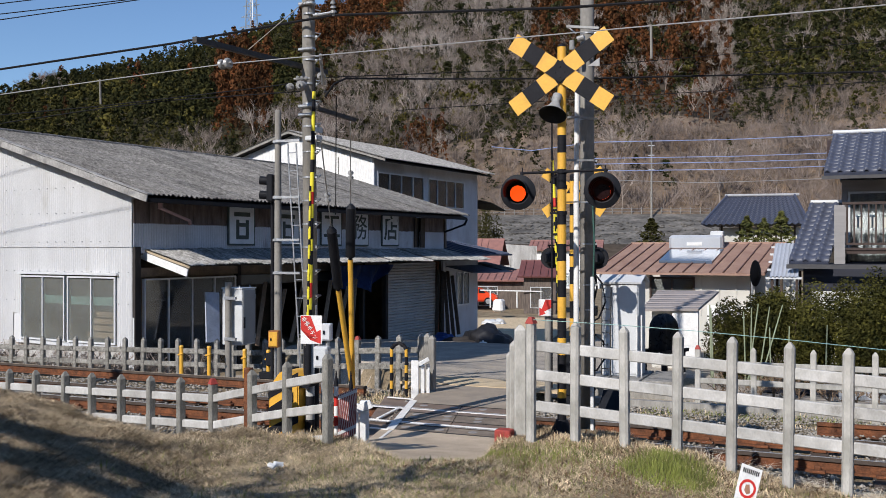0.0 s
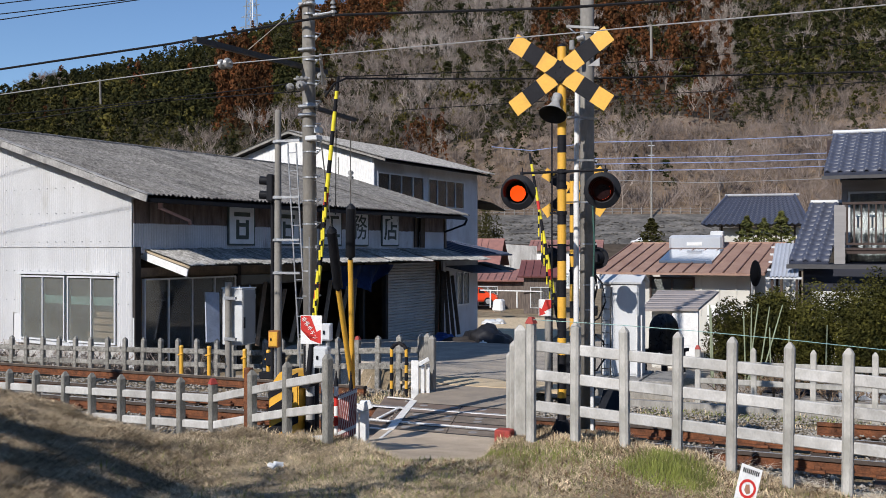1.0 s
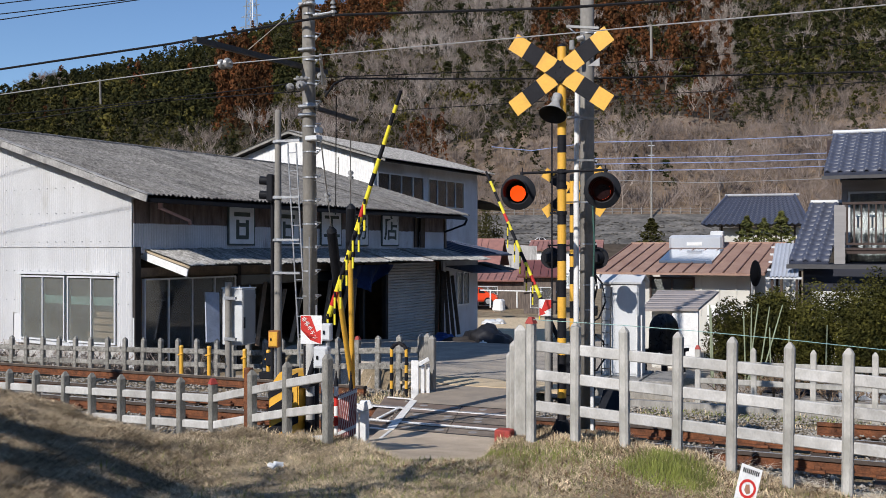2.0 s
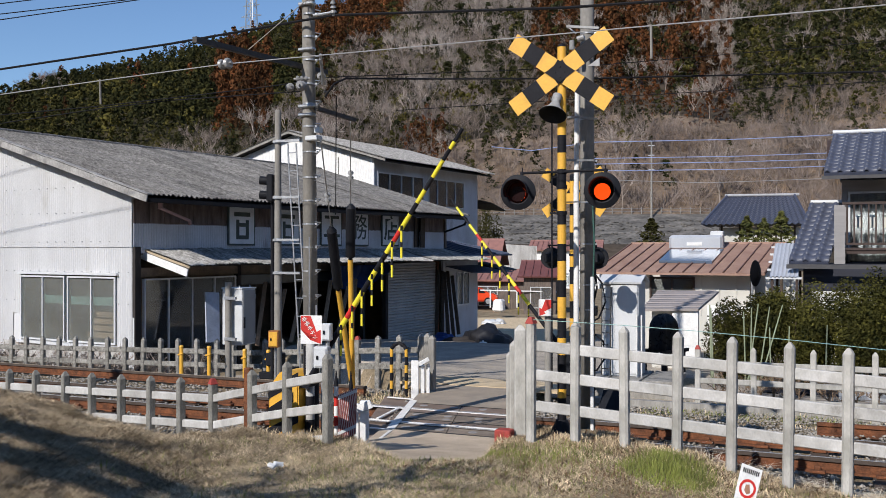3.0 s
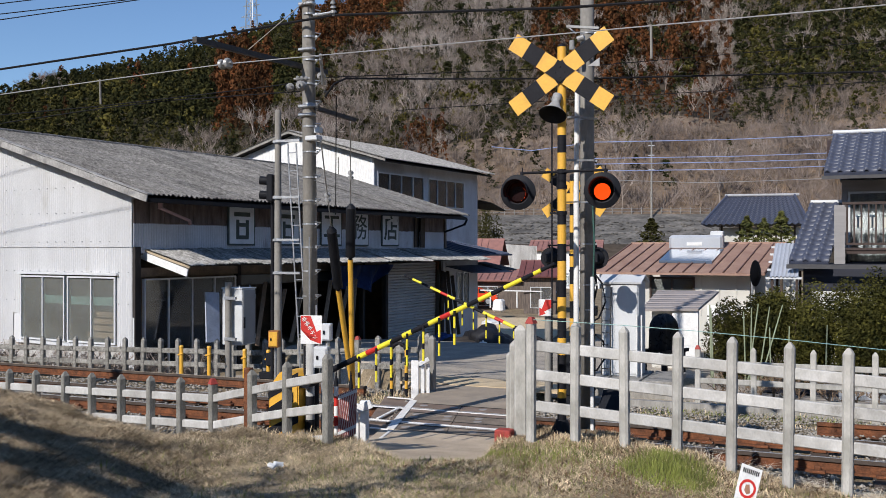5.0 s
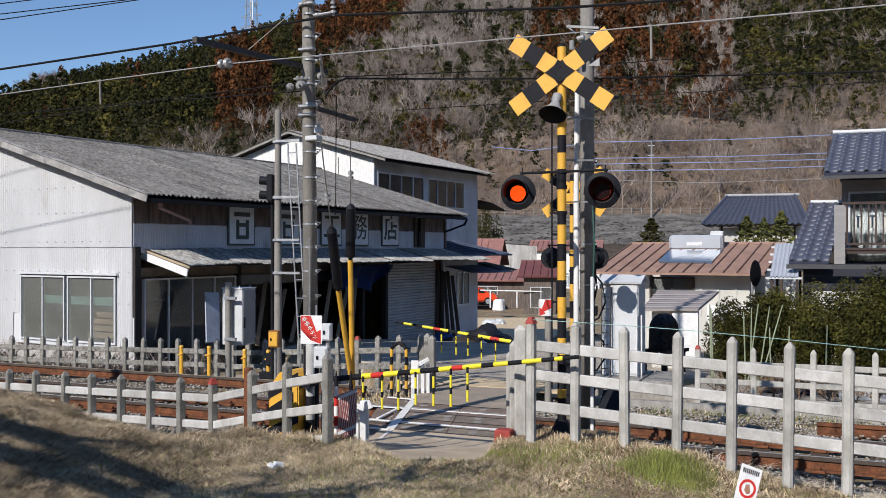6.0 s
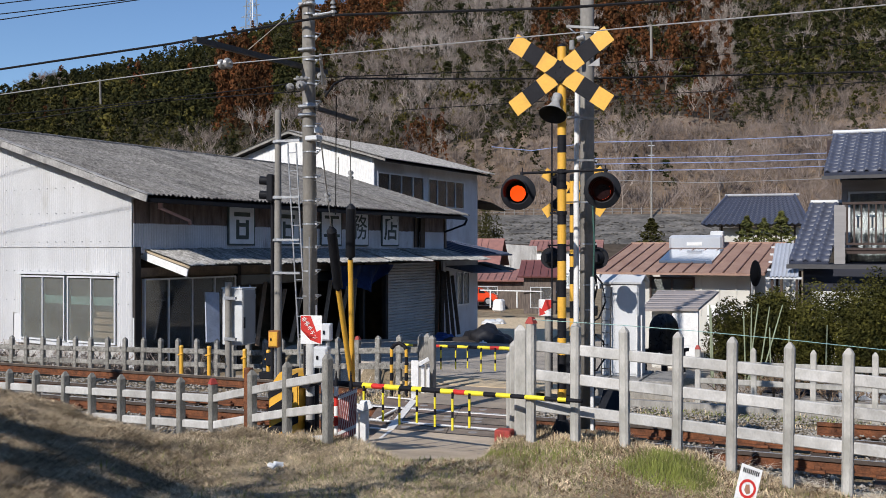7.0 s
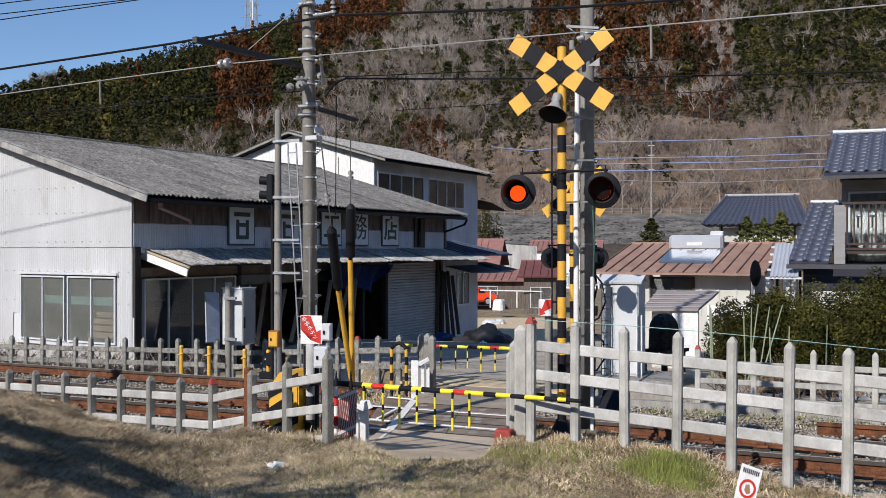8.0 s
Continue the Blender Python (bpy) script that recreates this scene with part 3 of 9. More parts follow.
M_PLASTIC = mat("black_hood", (0.017, 0.018, 0.022), 0.55, var=0.25, scale=9, bump=0.08, spec=0.14)
M_HORN = mat("grey_horn", (0.36, 0.36, 0.355), 0.5, 0.0, var=0.2, scale=12, bump=0.08)
lenses = []


def flasher(parent, x, z, turn, glow=True, y=-0.16):
    """A round warning lamp: backboard ring, deep hood, lens."""
    p = thing("warning_lamp", pose(x, y, z, 0, 0, turn), "", "")
    p.parent = parent
    bm = B()
    n = 40
    rings = []
    for r, yy in ((0.168, 0.03), (0.172, -0.012), (0.118, -0.035), (0.108, -0.03), (0.104, 0.07), (0.0, 0.07)):
        if r == 0:
            rings.append([bm.verts.new((0, yy, 0))])
        else:
            rings.append([bm.verts.new((r * math.cos(2 * math.pi * k / n), yy, r * math.sin(2 * math.pi * k / n))) for k in range(n)])
    for a, b in zip(rings, rings[1:]):
        for k in range(n):
            if len(b) == 1:
                bm.faces.new((a[k], a[(k + 1) % n], b[0]))
            else:
                bm.faces.new((a[k], a[(k + 1) % n], b[(k + 1) % n], b[k]))
    bm.faces.new(rings[0][::-1])
    # sun hood over the opening
    lo, hi = [], []
    for k in range(25):
        a = radians(-8 + 213 * k / 24)
        d = -0.16 - 0.02 * math.sin(a)
        lo.append((bm.verts.new((0.117 * math.cos(a), -0.03, 0.117 * math.sin(a))), bm.verts.new((0.112 * math.cos(a), -0.03, 0.112 * math.sin(a)))))
        hi.append((bm.verts.new((0.121 * math.cos(a), d, 0.121 * math.sin(a))), bm.verts.new((0.116 * math.cos(a), d, 0.116 * math.sin(a)))))
    for k in range(24):
        bm.faces.new((lo[k][0], lo[k + 1][0], hi[k + 1][0], hi[k][0]))
        bm.faces.new((lo[k][1], hi[k][1], hi[k + 1][1], lo[k + 1][1]))
        bm.faces.new((hi[k][0], hi[k + 1][0], hi[k + 1][1], hi[k][1]))
    bmesh.ops.recalc_face_normals(bm, faces=bm.faces)
    part("hood", bm, M_PLASTIC, p)
    bm = B()
    rod(bm, (0, 0.03, 0), (0, 0.13, 0), 0.12, 0.07, n=24)
    box(bm, (0, 0.16, 0.0), (0.10, 0.10, 0.14), bevel=0.01)
    part("lamp_body", bm, M_PLASTIC, p)
    if glow:
        q = lamp_disc("lens", p, 0, 0, 0, 0)
        q.matrix_basis = pose(0, -0.02, -0.012)
        lenses.append(q)
    return p


def crossbuck(parent, zc, y, half=0.579, w=0.17, ang=34.8):
    for s in (-1, 1):
        bm = B()
        u = half
        cuts = [-u, -0.41, -0.235, -0.085, 0.085, 0.235, 0.41, u]
        q = Euler((0, s * radians(ang), 0)).to_matrix()
        prev = None
        for i, a in enumerate(cuts):
            cur = [bm.verts.new(Vector((0, y - 0.004 * s, zc)) + q @ Vector((a, dy, dz))) for dy, dz in ((-0.005, -w / 2), (0.005, -w / 2), (0.005, w / 2), (-0.005, w / 2))]
            if prev:
                for k in range(4):
                    bm.faces.new((prev[k], prev[(k + 1) % 4], cur[(k + 1) % 4], cur[k])).material_index = (i - 1) % 2
            if i in (0, len(cuts) - 1):
                bm.faces.new(cur)
            prev = cur
        bmesh.ops.recalc_face_normals(bm, faces=bm.faces)
        part("crossbuck_board", bm, [M_YELLOW, M_BLACK], parent, "yellow and black striped crossing board")
    bm = B()
    cx, cz = w / 2 / math.sin(radians(ang)), w / 2 / math.cos(radians(ang))
    slab(bm, [(-cx, y - 0.0155, zc), (0, y - 0.0155, zc - cz), (cx, y - 0.0155, zc), (0, y - 0.0155, zc + cz)], 0.006)
    part("centre_plate", bm, M_BLACK, parent)
    bm = B()
    for x, z in ((-0.045, 0), (0.045, 0), (0, 0.05), (0, -0.05)):
        rod(bm, (x, y - 0.016, zc + z), (x, y - 0.024, zc + z), 0.008, n=8)
    part("bolt", bm, M_PLASTIC, parent)


def crossing_signal(base, zc, zl, bands, turn=0, horn=True, label="", lamps=((-0.39, 6), (0.435, 9)), glow=True, top=None):
    sg = thing("crossing_signal", base, label, "crossing signal", "crossing signals")
    top = top or zc + 0.25
    band_post("post", sg, 0, top, 0.043, bands, 1, "post painted in black and yellow bands")
    bm = B()
    rod(bm, (0, 0, top), (0, 0, top + 0.03), 0.045, 0.03, n=16)
    part("cap", bm, M_BLACK, sg)
    bm = B()
    rod(bm, (0, 0, -0.1), (0, 0, 0.10), 0.15, 0.10, n=24)
    rod(bm, (0, 0, 0.10), (0, 0, 0.2), 0.10, 0.055, n=24)
    part("base_cover", bm, M_PLASTIC, sg, "black plastic base cover", smooth=False)
    crossbuck(sg, zc, -0.06)
    bm = B()
    rod(bm, (lamps[0][0] - 0.02, -0.03, zl + 0.195), (lamps[1][0] + 0.02, -0.03, zl + 0.2), 0.013, n=10)
    for x, _ in lamps:
        rod(bm, (x, -0.03, zl + 0.195), (x, -0.06, zl + 0.16), 0.016, n=8)
        rod(bm, (x, -0.03, zl + 0.16), (x, -0.03, zl + 0.25), 0.006, n=8)
    part("lamp_arm", bm, M_BLACK, sg)
    for dz in (0.2, -0.2, 0.05):
        bm = B()
        rod(bm, (0, 0, zl + dz - 0.018), (0, 0, zl + dz + 0.018), 0.052, n=18)
        if dz != 0.05:
            box(bm, (-0.075, 0, zl + dz), (0.08, 0.02, 0.02))
        part("clamp", bm, M_BLACK, sg)
    for x, tw in lamps:
        flasher(sg, x, zl, tw, glow)
    if horn:
        bm = B()
        n = 32
        prev = None
        top, axis = Vector((-0.028, -0.05, 0.235)), Vector((-0.05, -0.50, -0.80)).normalized()
        side = axis.cross(Vector((0, 0, 1))).normalized()
        other = axis.cross(side)
        for dist, r, mi in ((0.0, 0.025, 0), (0.005, 0.045, 0), (0.07, 0.047, 0), (0.075, 0.036, 0), (0.10, 0.040, 0), (0.15, 0.062, 0), (0.19, 0.085, 0), (0.222, 0.112, 0), (0.238, 0.132, 0),
                            (0.243, 0.134, 0), (0.240, 0.126, 1), (0.222, 0.104, 1), (0.19, 0.077, 1), (0.15, 0.054, 1), (0.11, 0.02, 1)):
            ring = [bm.verts.new(top + axis * dist + (side * math.cos(2 * math.pi * k / n) + other * math.sin(2 * math.pi * k / n)) * r) for k in range(n)]
            if prev:
                for k in range(n):
                    bm.faces.new((prev[k], prev[(k + 1) % n], ring[(k + 1) % n], ring[k])).material_index = mi
            else:
                bm.faces.new(ring)
            prev = ring
        bm.faces.new(prev)
        bmesh.ops.recalc_face_normals(bm, faces=bm.faces)
        h = part("horn", bm, [M_HORN, M_PLASTIC], sg, "grey warning horn", smooth=True)
        h.matrix_basis = pose(0, 0, zc - 0.455)
        bm = B()
        rod(bm, (-0.03, 0, zc - 0.2), (0, 0, zc - 0.2), 0.02, n=8)
        rod(bm, (-0.05, -0.06, zc - 0.42), (0, 0, zc - 0.45), 0.02, n=8)
        part("horn_bracket", bm, M_BLACK, sg)
    return sg


NEAR_BANDS = [0.712 - 0.3, 0.800 - 0.3, 1.128 - 0.3, 1.292 - 0.3, 1.483 - 0.3, 1.685 - 0.3,
              1.849 - 0.3, 2.035 - 0.3, 2.199 - 0.3, 2.385 - 0.3, 2.505 - 0.3, 2.740 - 0.3,
              2.921 - 0.3, 3.079 - 0.3, 3.249 - 0.3]
near_signal = crossing_signal(pose(-2.465, 8.75, 0.3), 3.853 - 0.3, 2.698 - 0.3, NEAR_BANDS,
                              label="black and yellow level crossing signal with crossed boards")
bm = B()
rod(bm, (-0.105, 0.02, 0.5), (-0.105, 0.02, 3.468 - 0.3), 0.008, n=6)
for y in (2.850, 2.527, 2.292, 1.636, 1.472):
    rod(bm, (-0.105, 0.02, y - 0.3), (0, 0, y - 0.3), 0.012, n=6)
part("cable_pipe", bm, M_BLACK, near_signal)
FAR_BANDS = [0.35 + 0.27 * k for k in range(13)]
far_signal = crossing_signal(pose(-3.858, 14.3, -0.1, 0, 0, 180), 3.048 + 0.1, 2.008 + 0.1, FAR_BANDS, horn=False,
                             label="black and yellow crossing signal seen from behind", lamps=((-0.365, 0), (0.39, 0)), glow=False)
bm = B()
box(bm, (0, 0.09, 2.941 + 0.1), (0.2, 0.01, 0.16))
part("number_plate", bm, M_YELLOW, far_signal, "small yellow plate with a dark mark")

# ---- crossing gates with their arms ----
def gate_arm(parent, cuts, cols, length, side, drops):
    bm = B()
    ends = list(cuts) + [length]
    xs = [0.0] + ends
    tube(bm, [(side * x, 0, 0) for x in xs], [0.033 - 0.014 * x / length for x in xs[:-1]] + [0.017], 12, [{"K": 0, "Y": 1, "R": 2}[c] for c in cols])
    arm = part("gate_arm", bm, [M_BLACK, M_YBRIGHT, M_RED], parent, "slim barrier arm in black, yellow and red bands")
    out = []
    for k, x in enumerate(drops):
        bm = B()
        ln = 0.33 + 0.02 * (k % 3)
        tube(bm, [(0, 0, -ln * i / 6) for i in range(7)], [0.012] * 7, 8, [0, 1, 1, 0, 1, 1])
        d = part("hanging_rod", bm, [M_BLACK, M_YBRIGHT], arm, "short hanging rod in yellow and black")
        d.matrix_basis = pose(side * x, -0.03, 0)
        out.append((d, side * x))
    return arm, out


NPX = (-5.338, 8.800, 0.705)
NEAR_CUTS = [0.786, 0.914, 1.079, 1.276, 1.427, 1.553, 1.781, 1.935, 2.067, 2.281, 2.419, 2.58, 2.732, 2.939, 3.073, 3.158]
NEAR_COLS = "KYRYKYKYRYKYKYKYK"
NEAR_DROPS = [0.816, 1.072, 1.284, 1.504, 1.726, 1.935, 2.132]
near_gate = thing("crossing_gate", pose(*NPX), "yellow barrier machine with a long striped arm", "crossing gate", "crossing gates")
near_arm, near_rods = gate_arm(near_gate, NEAR_CUTS, NEAR_COLS, 3.31, 1, NEAR_DROPS)
FPX = (-3.753, 13.400, 0.648)
far_gate = thing("crossing_gate", pose(*FPX), "grey barrier machine with a long striped arm", "crossing gate", "crossing gates")
FAR_CUTS = [0.858, 1.063, 1.22, 1.439, 1.611, 1.805, 1.982, 2.128, 2.266, 2.47, 2.643, 2.83]
far_arm, far_rods = gate_arm(far_gate, FAR_CUTS, "KYRYKYKYRYKYK", 3.0, -1, [0.858, 1.121, 1.369, 1.611, 1.826, 2.097])
# near machine: chamfered yellow housing with black stripes
bm = B()
prof = [(-0.22, -0.62), (0.13, -0.62), (0.16, -0.35), (0.16, 0.03), (0.05, 0.09), (-0.08, 0.09), (-0.22, -0.09)]
slab(bm, [(x, -0.2, z) for x, z in prof], 0.4)
bmesh.ops.bevel(bm, geom=bm.edges[:], offset=0.012, segments=2, affect="EDGES")
mach = part("machine_housing", bm, M_YELLOW, near_gate, "yellow housing with black slanted stripes")
mach.matrix_basis = pose(-0.26, 0.16, 0)
for k in (-1, 0, 1):
    bm = B()
    z = -0.1 - 0.22 * (k + 1)
    poly(bm, [(-0.224, -0.204, z - 0.12), (0.164 if k else 0.1, -0.204, z + 0.09), (0.164 if k else 0.1, -0.204, z + 0.20), (-0.224, -0.204, z)])
    part("stripe", bm, M_BLACK, mach)
bm = B()
rod(bm, (-0.12, 0.02, 0), (0.0, 0.0, 0), 0.05, n=16)
rod(bm, (0, -0.06, 0), (0, 0.1, 0), 0.07, n=18)
box(bm, (-0.16, 0.05, -0.02), (0.16, 0.10, 0.12), bevel=0.01)
part("arm_hub", bm, M_BLACK, near_gate)
bm = B()
box(bm, (0.2, 0.1, -0.35), (0.32, 0.32, 0.62), bevel=0.015)
rod(bm, (0.0, -0.06, 0), (0, 0.12, 0), 0.06, n=16)
box(bm, (0.2, 0.1, -0.72), (0.4, 0.4, 0.12))
part("machine_housing", bm, M_PLASTIC, far_gate)


def swing(rows, arm, rods, side, yaw):
    """Lower an arm that stands at an angle to the track; its rods keep hanging."""
    walk(arm, [(t, pose(0, 0, 0, 0, -side * a, yaw)) for t, a in rows])
    for d, x in rods:
        walk(d, [(t, pose(x, -0.03, 0, 0, side * a, 0)) for t, a in rows])


NEAR_SWING = [(0.0, 88.4), (0.5, 88.4), (0.75, 86.5), (1.0, 82.4), (1.5, 74.7), (2.15, 65.2), (2.8, 55.0), (3.5, 45.2), (4.0, 38.3),
              (4.5, 31.0), (5.15, 21.4), (5.8, 11.9), (6.0, 8.4), (6.2, 4.0), (6.35, 1.9), (6.5, 1.6), (8.0, 1.6)]
FAR_SWING = [(0.0, 86.4), (0.5, 86.3), (0.75, 83.8), (1.0, 79.4), (1.5, 72.0), (2.15, 62.3), (2.8, 52.4), (3.5, 43.3), (4.0, 35.8),
              (4.5, 28.9), (5.15, 18.9), (5.8, 9.4), (6.0, 5.8), (6.2, 1.6), (6.35, -1.0), (6.5, -1.3), (8.0, -1.3)]


def blink(lens, start_lit):
    """The lens turns its glowing or its dark side out, six tenths of a second each."""
    a = 0 if start_lit else 180
    rows = [(0.0, a)]
    for k in range(14):
        t = 0.6 * k
        if t > 7.9:
            break
        if k:
            rows.append((t - 0.05, a))
        rows += [(t + 0.01, a), (t + 0.03, a + 60), (t + 0.05, a + 120), (t + 0.07, a + 180), (t + 0.12, a + 180)]
        a += 180
    rows.append((8.0, a))
    walk(lens, [(t, pose(0, -0.02, -0.012, 0, 0, r)) for t, r in rows])


# ---- poles ----
def pole_bands(parent, x0, y0, zs, r, steps=True):
    for k, z in enumerate(zs):
        bm = B()
        rod(bm, (x0, y0, z - 0.009), (x0, y0, z + 0.009), r + 0.003, n=20)
        box(bm, (x0 + r + 0.012, y0 - 0.01, z), (0.03, 0.016, 0.02))
        part("steel_band", bm, M_GALV, parent)
        if steps:
            bm = B()
            s = 1 if k % 2 else 1
            rod(bm, (x0 + r, y0 - 0.02, z - 0.04), (x0 + r + 0.10, y0 - 0.06, z + 0.015), 0.006, n=6)
            rod(bm, (x0 + r + 0.10, y0 - 0.06, z + 0.015), (x0 + r + 0.05, y0 - 0.10, z + 0.02), 0.006, n=6)
            part("climbing_step", bm, M_GALV, parent)


PL = (-5.416, 9.000, 0.076)
left_pole = thing("utility_pole", Matrix(), "tall grey concrete pole with steel arms and climbing steps", "utility pole", "utility poles")
bm = B()
rod(bm, (PL[0], 9.0, 0.0), (-5.50, 9.000, 10.6), 0.085, 0.054, n=24)
part("shaft", bm, M_POLE, left_pole, smooth=True)
pole_bands(left_pole, PL[0] - 0.02, 9.0, [4.764, 4.511, 4.252, 3.987, 3.766, 3.514, 3.230, 2.946,
                                      2.687, 2.428, 2.169, 1.904, 1.626], 0.078)
# black skin round the foot, painting in the pole's shaded side
bm = B()
rod(bm, (PL[0], 9.0, -0.3), (PL[0], 9.0, 1.072), 0.0875, n=24)
part("dark_sleeve", bm, M_BLACK, left_pole, "foot of the pole blackened for its shaded side")
WP = (-5.352, 8.870, 0.540)
bm = B()
rod(bm, (WP[0], WP[1], -0.3), (WP[0], WP[1], 1.162), 0.048, n=20)
part("white_pipe", bm, M_CONC_W, left_pole, "white-painted pipe up the foot of the pole", smooth=True)
for za, zb in ((0.416, 0.535), (0.138, 0.277)):
    bm = B()
    rod(bm, (WP[0], WP[1], za), (WP[0], WP[1], zb), 0.050, n=20)
    part("black_band", bm, M_BLACK, left_pole)
# arms square to the track
M_ARM = mat("dark_steel_arm", (0.09, 0.085, 0.08), 0.7, 0.3, var=0.3, scale=10)
bm = B()
beam(bm, (PL[0] - 0.10, 7.08, 4.10), (PL[0] - 0.10, 9.5, 4.213), 0.05, 0.052)
part("cross_arm", bm, M_ARM, left_pole)
bm = B()
beam(bm, (PL[0] + 0.09, 8.95, 3.71), (PL[0] + 0.06, 9.9, 3.70), 0.05, 0.042)
part("cross_arm", bm, M_ARM, left_pole)
bm = B()
box(bm, (PL[0] + 0.06, 8.95, 3.376), (0.17, 0.10, 0.055), bevel=0.01)
box(bm, (PL[0] + 0.12, 8.95, 3.414 + 0.05), (0.06, 0.08, 0.06))
part("junction_box", bm, M_GREYW, left_pole, "small pale grey junction box")
for z in (4.366, 3.735, 3.640, 4.871):
    bm = B()
    box(bm, (PL[0] - 0.02, 8.94, z), (0.19, 0.09, 0.035), bevel=0.01)
    part("arm_clamp", bm, M_GALV, left_pole)
M_PORC = mat("grey_porcelain", (0.30, 0.295, 0.285), 0.35, var=0.2, scale=12, bump=0.0)


def insulator(name, p, ax, n=3, r=0.045):
    bm = B()
    a = Vector(ax).normalized()
    for k in range(n):
        r *= 0.9
        c = Vector(p) + a * (0.045 * k)
        rod(bm, c - a * 0.012, c + a * 0.012, r, r * 0.7, n=16)
    rod(bm, Vector(p) - a * 0.05, Vector(p) + a * (0.045 * n), 0.012, n=8)
    return part(name, bm, M_PORC, left_pole, "white porcelain insulator")


insulator("insulator", (-5.289, 7.200, 3.873), (1, -0.35, 0.1), 1, 0.055)
insulator("insulator", (-5.219, 7.200, 3.878), (1, -0.35, 0.1), 1, 0.060)
insulator("insulator", (-5.365, 8.478, 3.866), (0.7, -0.7, 0.1), 2, 0.05)
insulator("insulator", (-5.282, 8.513, 3.956), (1, 0.2, 0), 3, 0.04)
insulator("insulator", (-5.201, 8.438, 3.866), (0.2, -1, 0), 2, 0.062)
insulator("insulator", (-4.890, 8.571, 4.650), (0.1, -0.3, 1), 3, 0.04)
insulator("insulator", (-5.056, 8.609, 3.980), (0.2, -1, 0), 2, 0.05)
for a, b, r in (((-5.133, 8.576, 4.628), (-4.890, 8.571, 4.639), 0.015), ((-4.811, 8.170, 4.110), (-4.937, 8.442, 3.861), 0.016), ((-4.816, 8.167, 4.064), (-4.916, 8.451, 3.861), 0.010)):
    bm = B()
    rod(bm, a, b, r, n=8)
    part("bracket", bm, M_GALV, left_pole)
bm = B()
rod(bm, (PL[0] + 0.035, 8.90, 0.9), (PL[0] + 0.035, 8.90, 2.282), 0.008, n=6)
rod(bm, (PL[0] + 0.10, 8.94, 0.9), (PL[0] + 0.10, 8.94, 1.528), 0.010, n=6)
part("cable", bm, M_GALV, left_pole)

PR = (-2.365, 9.360, 0.242)
right_pole = thing("utility_pole", Matrix(), "grey concrete pole with a white cable pipe beside the crossing", "utility pole", "utility poles")
bm = B()
rod(bm, (PR[0], PR[1], 0.0), (PR[0] - 0.01, PR[1], 7.0), 0.079, 0.063, n=24)
part("shaft", bm, M_POLE, right_pole, smooth=True)
pole_bands(right_pole, PR[0], PR[1], [4.351, 4.226, 3.475, 3.049, 2.628, 2.201, 1.786, 1.530], 0.073, False)
bm = B()
rod(bm, (-2.521, 9.500, 0.21), (-2.521, 9.500, 2.804), 0.029, n=14)
rod(bm, (-2.521, 9.500, 2.804), (-2.509, 9.500, 3.835), 0.027, n=14)
part("cable_pipe", bm, M_WHITE, right_pole, "white plastic cable pipe")
bm = B()
rod(bm, (-2.241, 9.050, 0.314), (-2.241, 9.050, 1.877), 0.018, n=10)
part("thin_pipe", bm, M_WHITE, right_pole, "thin white pipe")
bm = B()
rod(bm, (-2.230, 9.050, 1.877), (-2.219, 9.050, 2.211), 0.010, n=8)
rod(bm, (-2.219, 9.050, 2.211), (-2.259, 9.100, 2.773), 0.010, n=8)
part("green_cable", bm, mat("green_cable", (0.04, 0.10, 0.08), 0.5), right_pole)
for a, b, w in (((-2.519, 9.120, 4.390), (-2.190, 9.120, 4.342), 0.04),
                ((-2.513, 9.120, 4.389), (-2.420, 9.120, 4.307), 0.02),
                ((-2.420, 9.120, 3.469), (-2.236, 9.120, 3.453), 0.03),
                ((-2.474, 9.000, 3.456), (-2.357, 9.100, 3.463), 0.03),
                ((-2.490, 8.850, 3.018), (-2.242, 9.100, 3.030), 0.03),
                ((-2.458, 8.900, 2.610), (-2.190, 9.120, 2.621), 0.02)):
    bm = B()
    beam(bm, a, b, w * 0.6, w * 0.6)
    part("bracket", bm, M_HORN, right_pole)
bm = B()
slab(bm, [(-2.299, 9.100, 3.971), (-2.180, 9.100, 3.962), (-2.180, 9.100, 4.046), (-2.242, 9.100, 4.006)], 0.01)
part("small_plate", bm, M_HORN, right_pole)
bm = B()
rod(bm, (-2.447, 9.050, 4.137), (-2.447, 9.050, 4.227), 0.025, n=12)
rod(bm, (-2.390, 9.050, 4.233), (-2.321, 9.050, 4.249), 0.03, n=12)
part("insulator", bm, M_PORC, right_pole, "white porcelain insulator")

for pts, r in (((( -2.30, 9.40, 2.70), (-2.31, 9.38, 2.1), (-2.27, 9.36, 1.75), (-2.33, 9.36, 1.5), (-2.29, 9.36, 1.1), (-2.31, 9.37, 0.35)), 0.011),
               (((-2.34, 9.39, 1.95), (-2.20, 9.30, 1.80), (-2.16, 9.28, 1.62), (-2.24, 9.32, 1.45), (-2.33, 9.38, 1.40)), 0.009),
               (((-2.33, 9.39, 1.30), (-2.19, 9.30, 1.22), (-2.17, 9.28, 1.05), (-2.26, 9.33, 0.92), (-2.33, 9.39, 0.90)), 0.009),
               (((-2.46, 9.42, 1.25), (-2.56, 9.25, 1.10), (-2.57, 9.2, 0.85), (-2.50, 9.3, 0.70), (-2.44, 9.41, 0.72)), 0.010)):
    bm = B()
    tube(bm, pts, [r] * len(pts), 8)
    part("cable", bm, M_BLACK, right_pole)
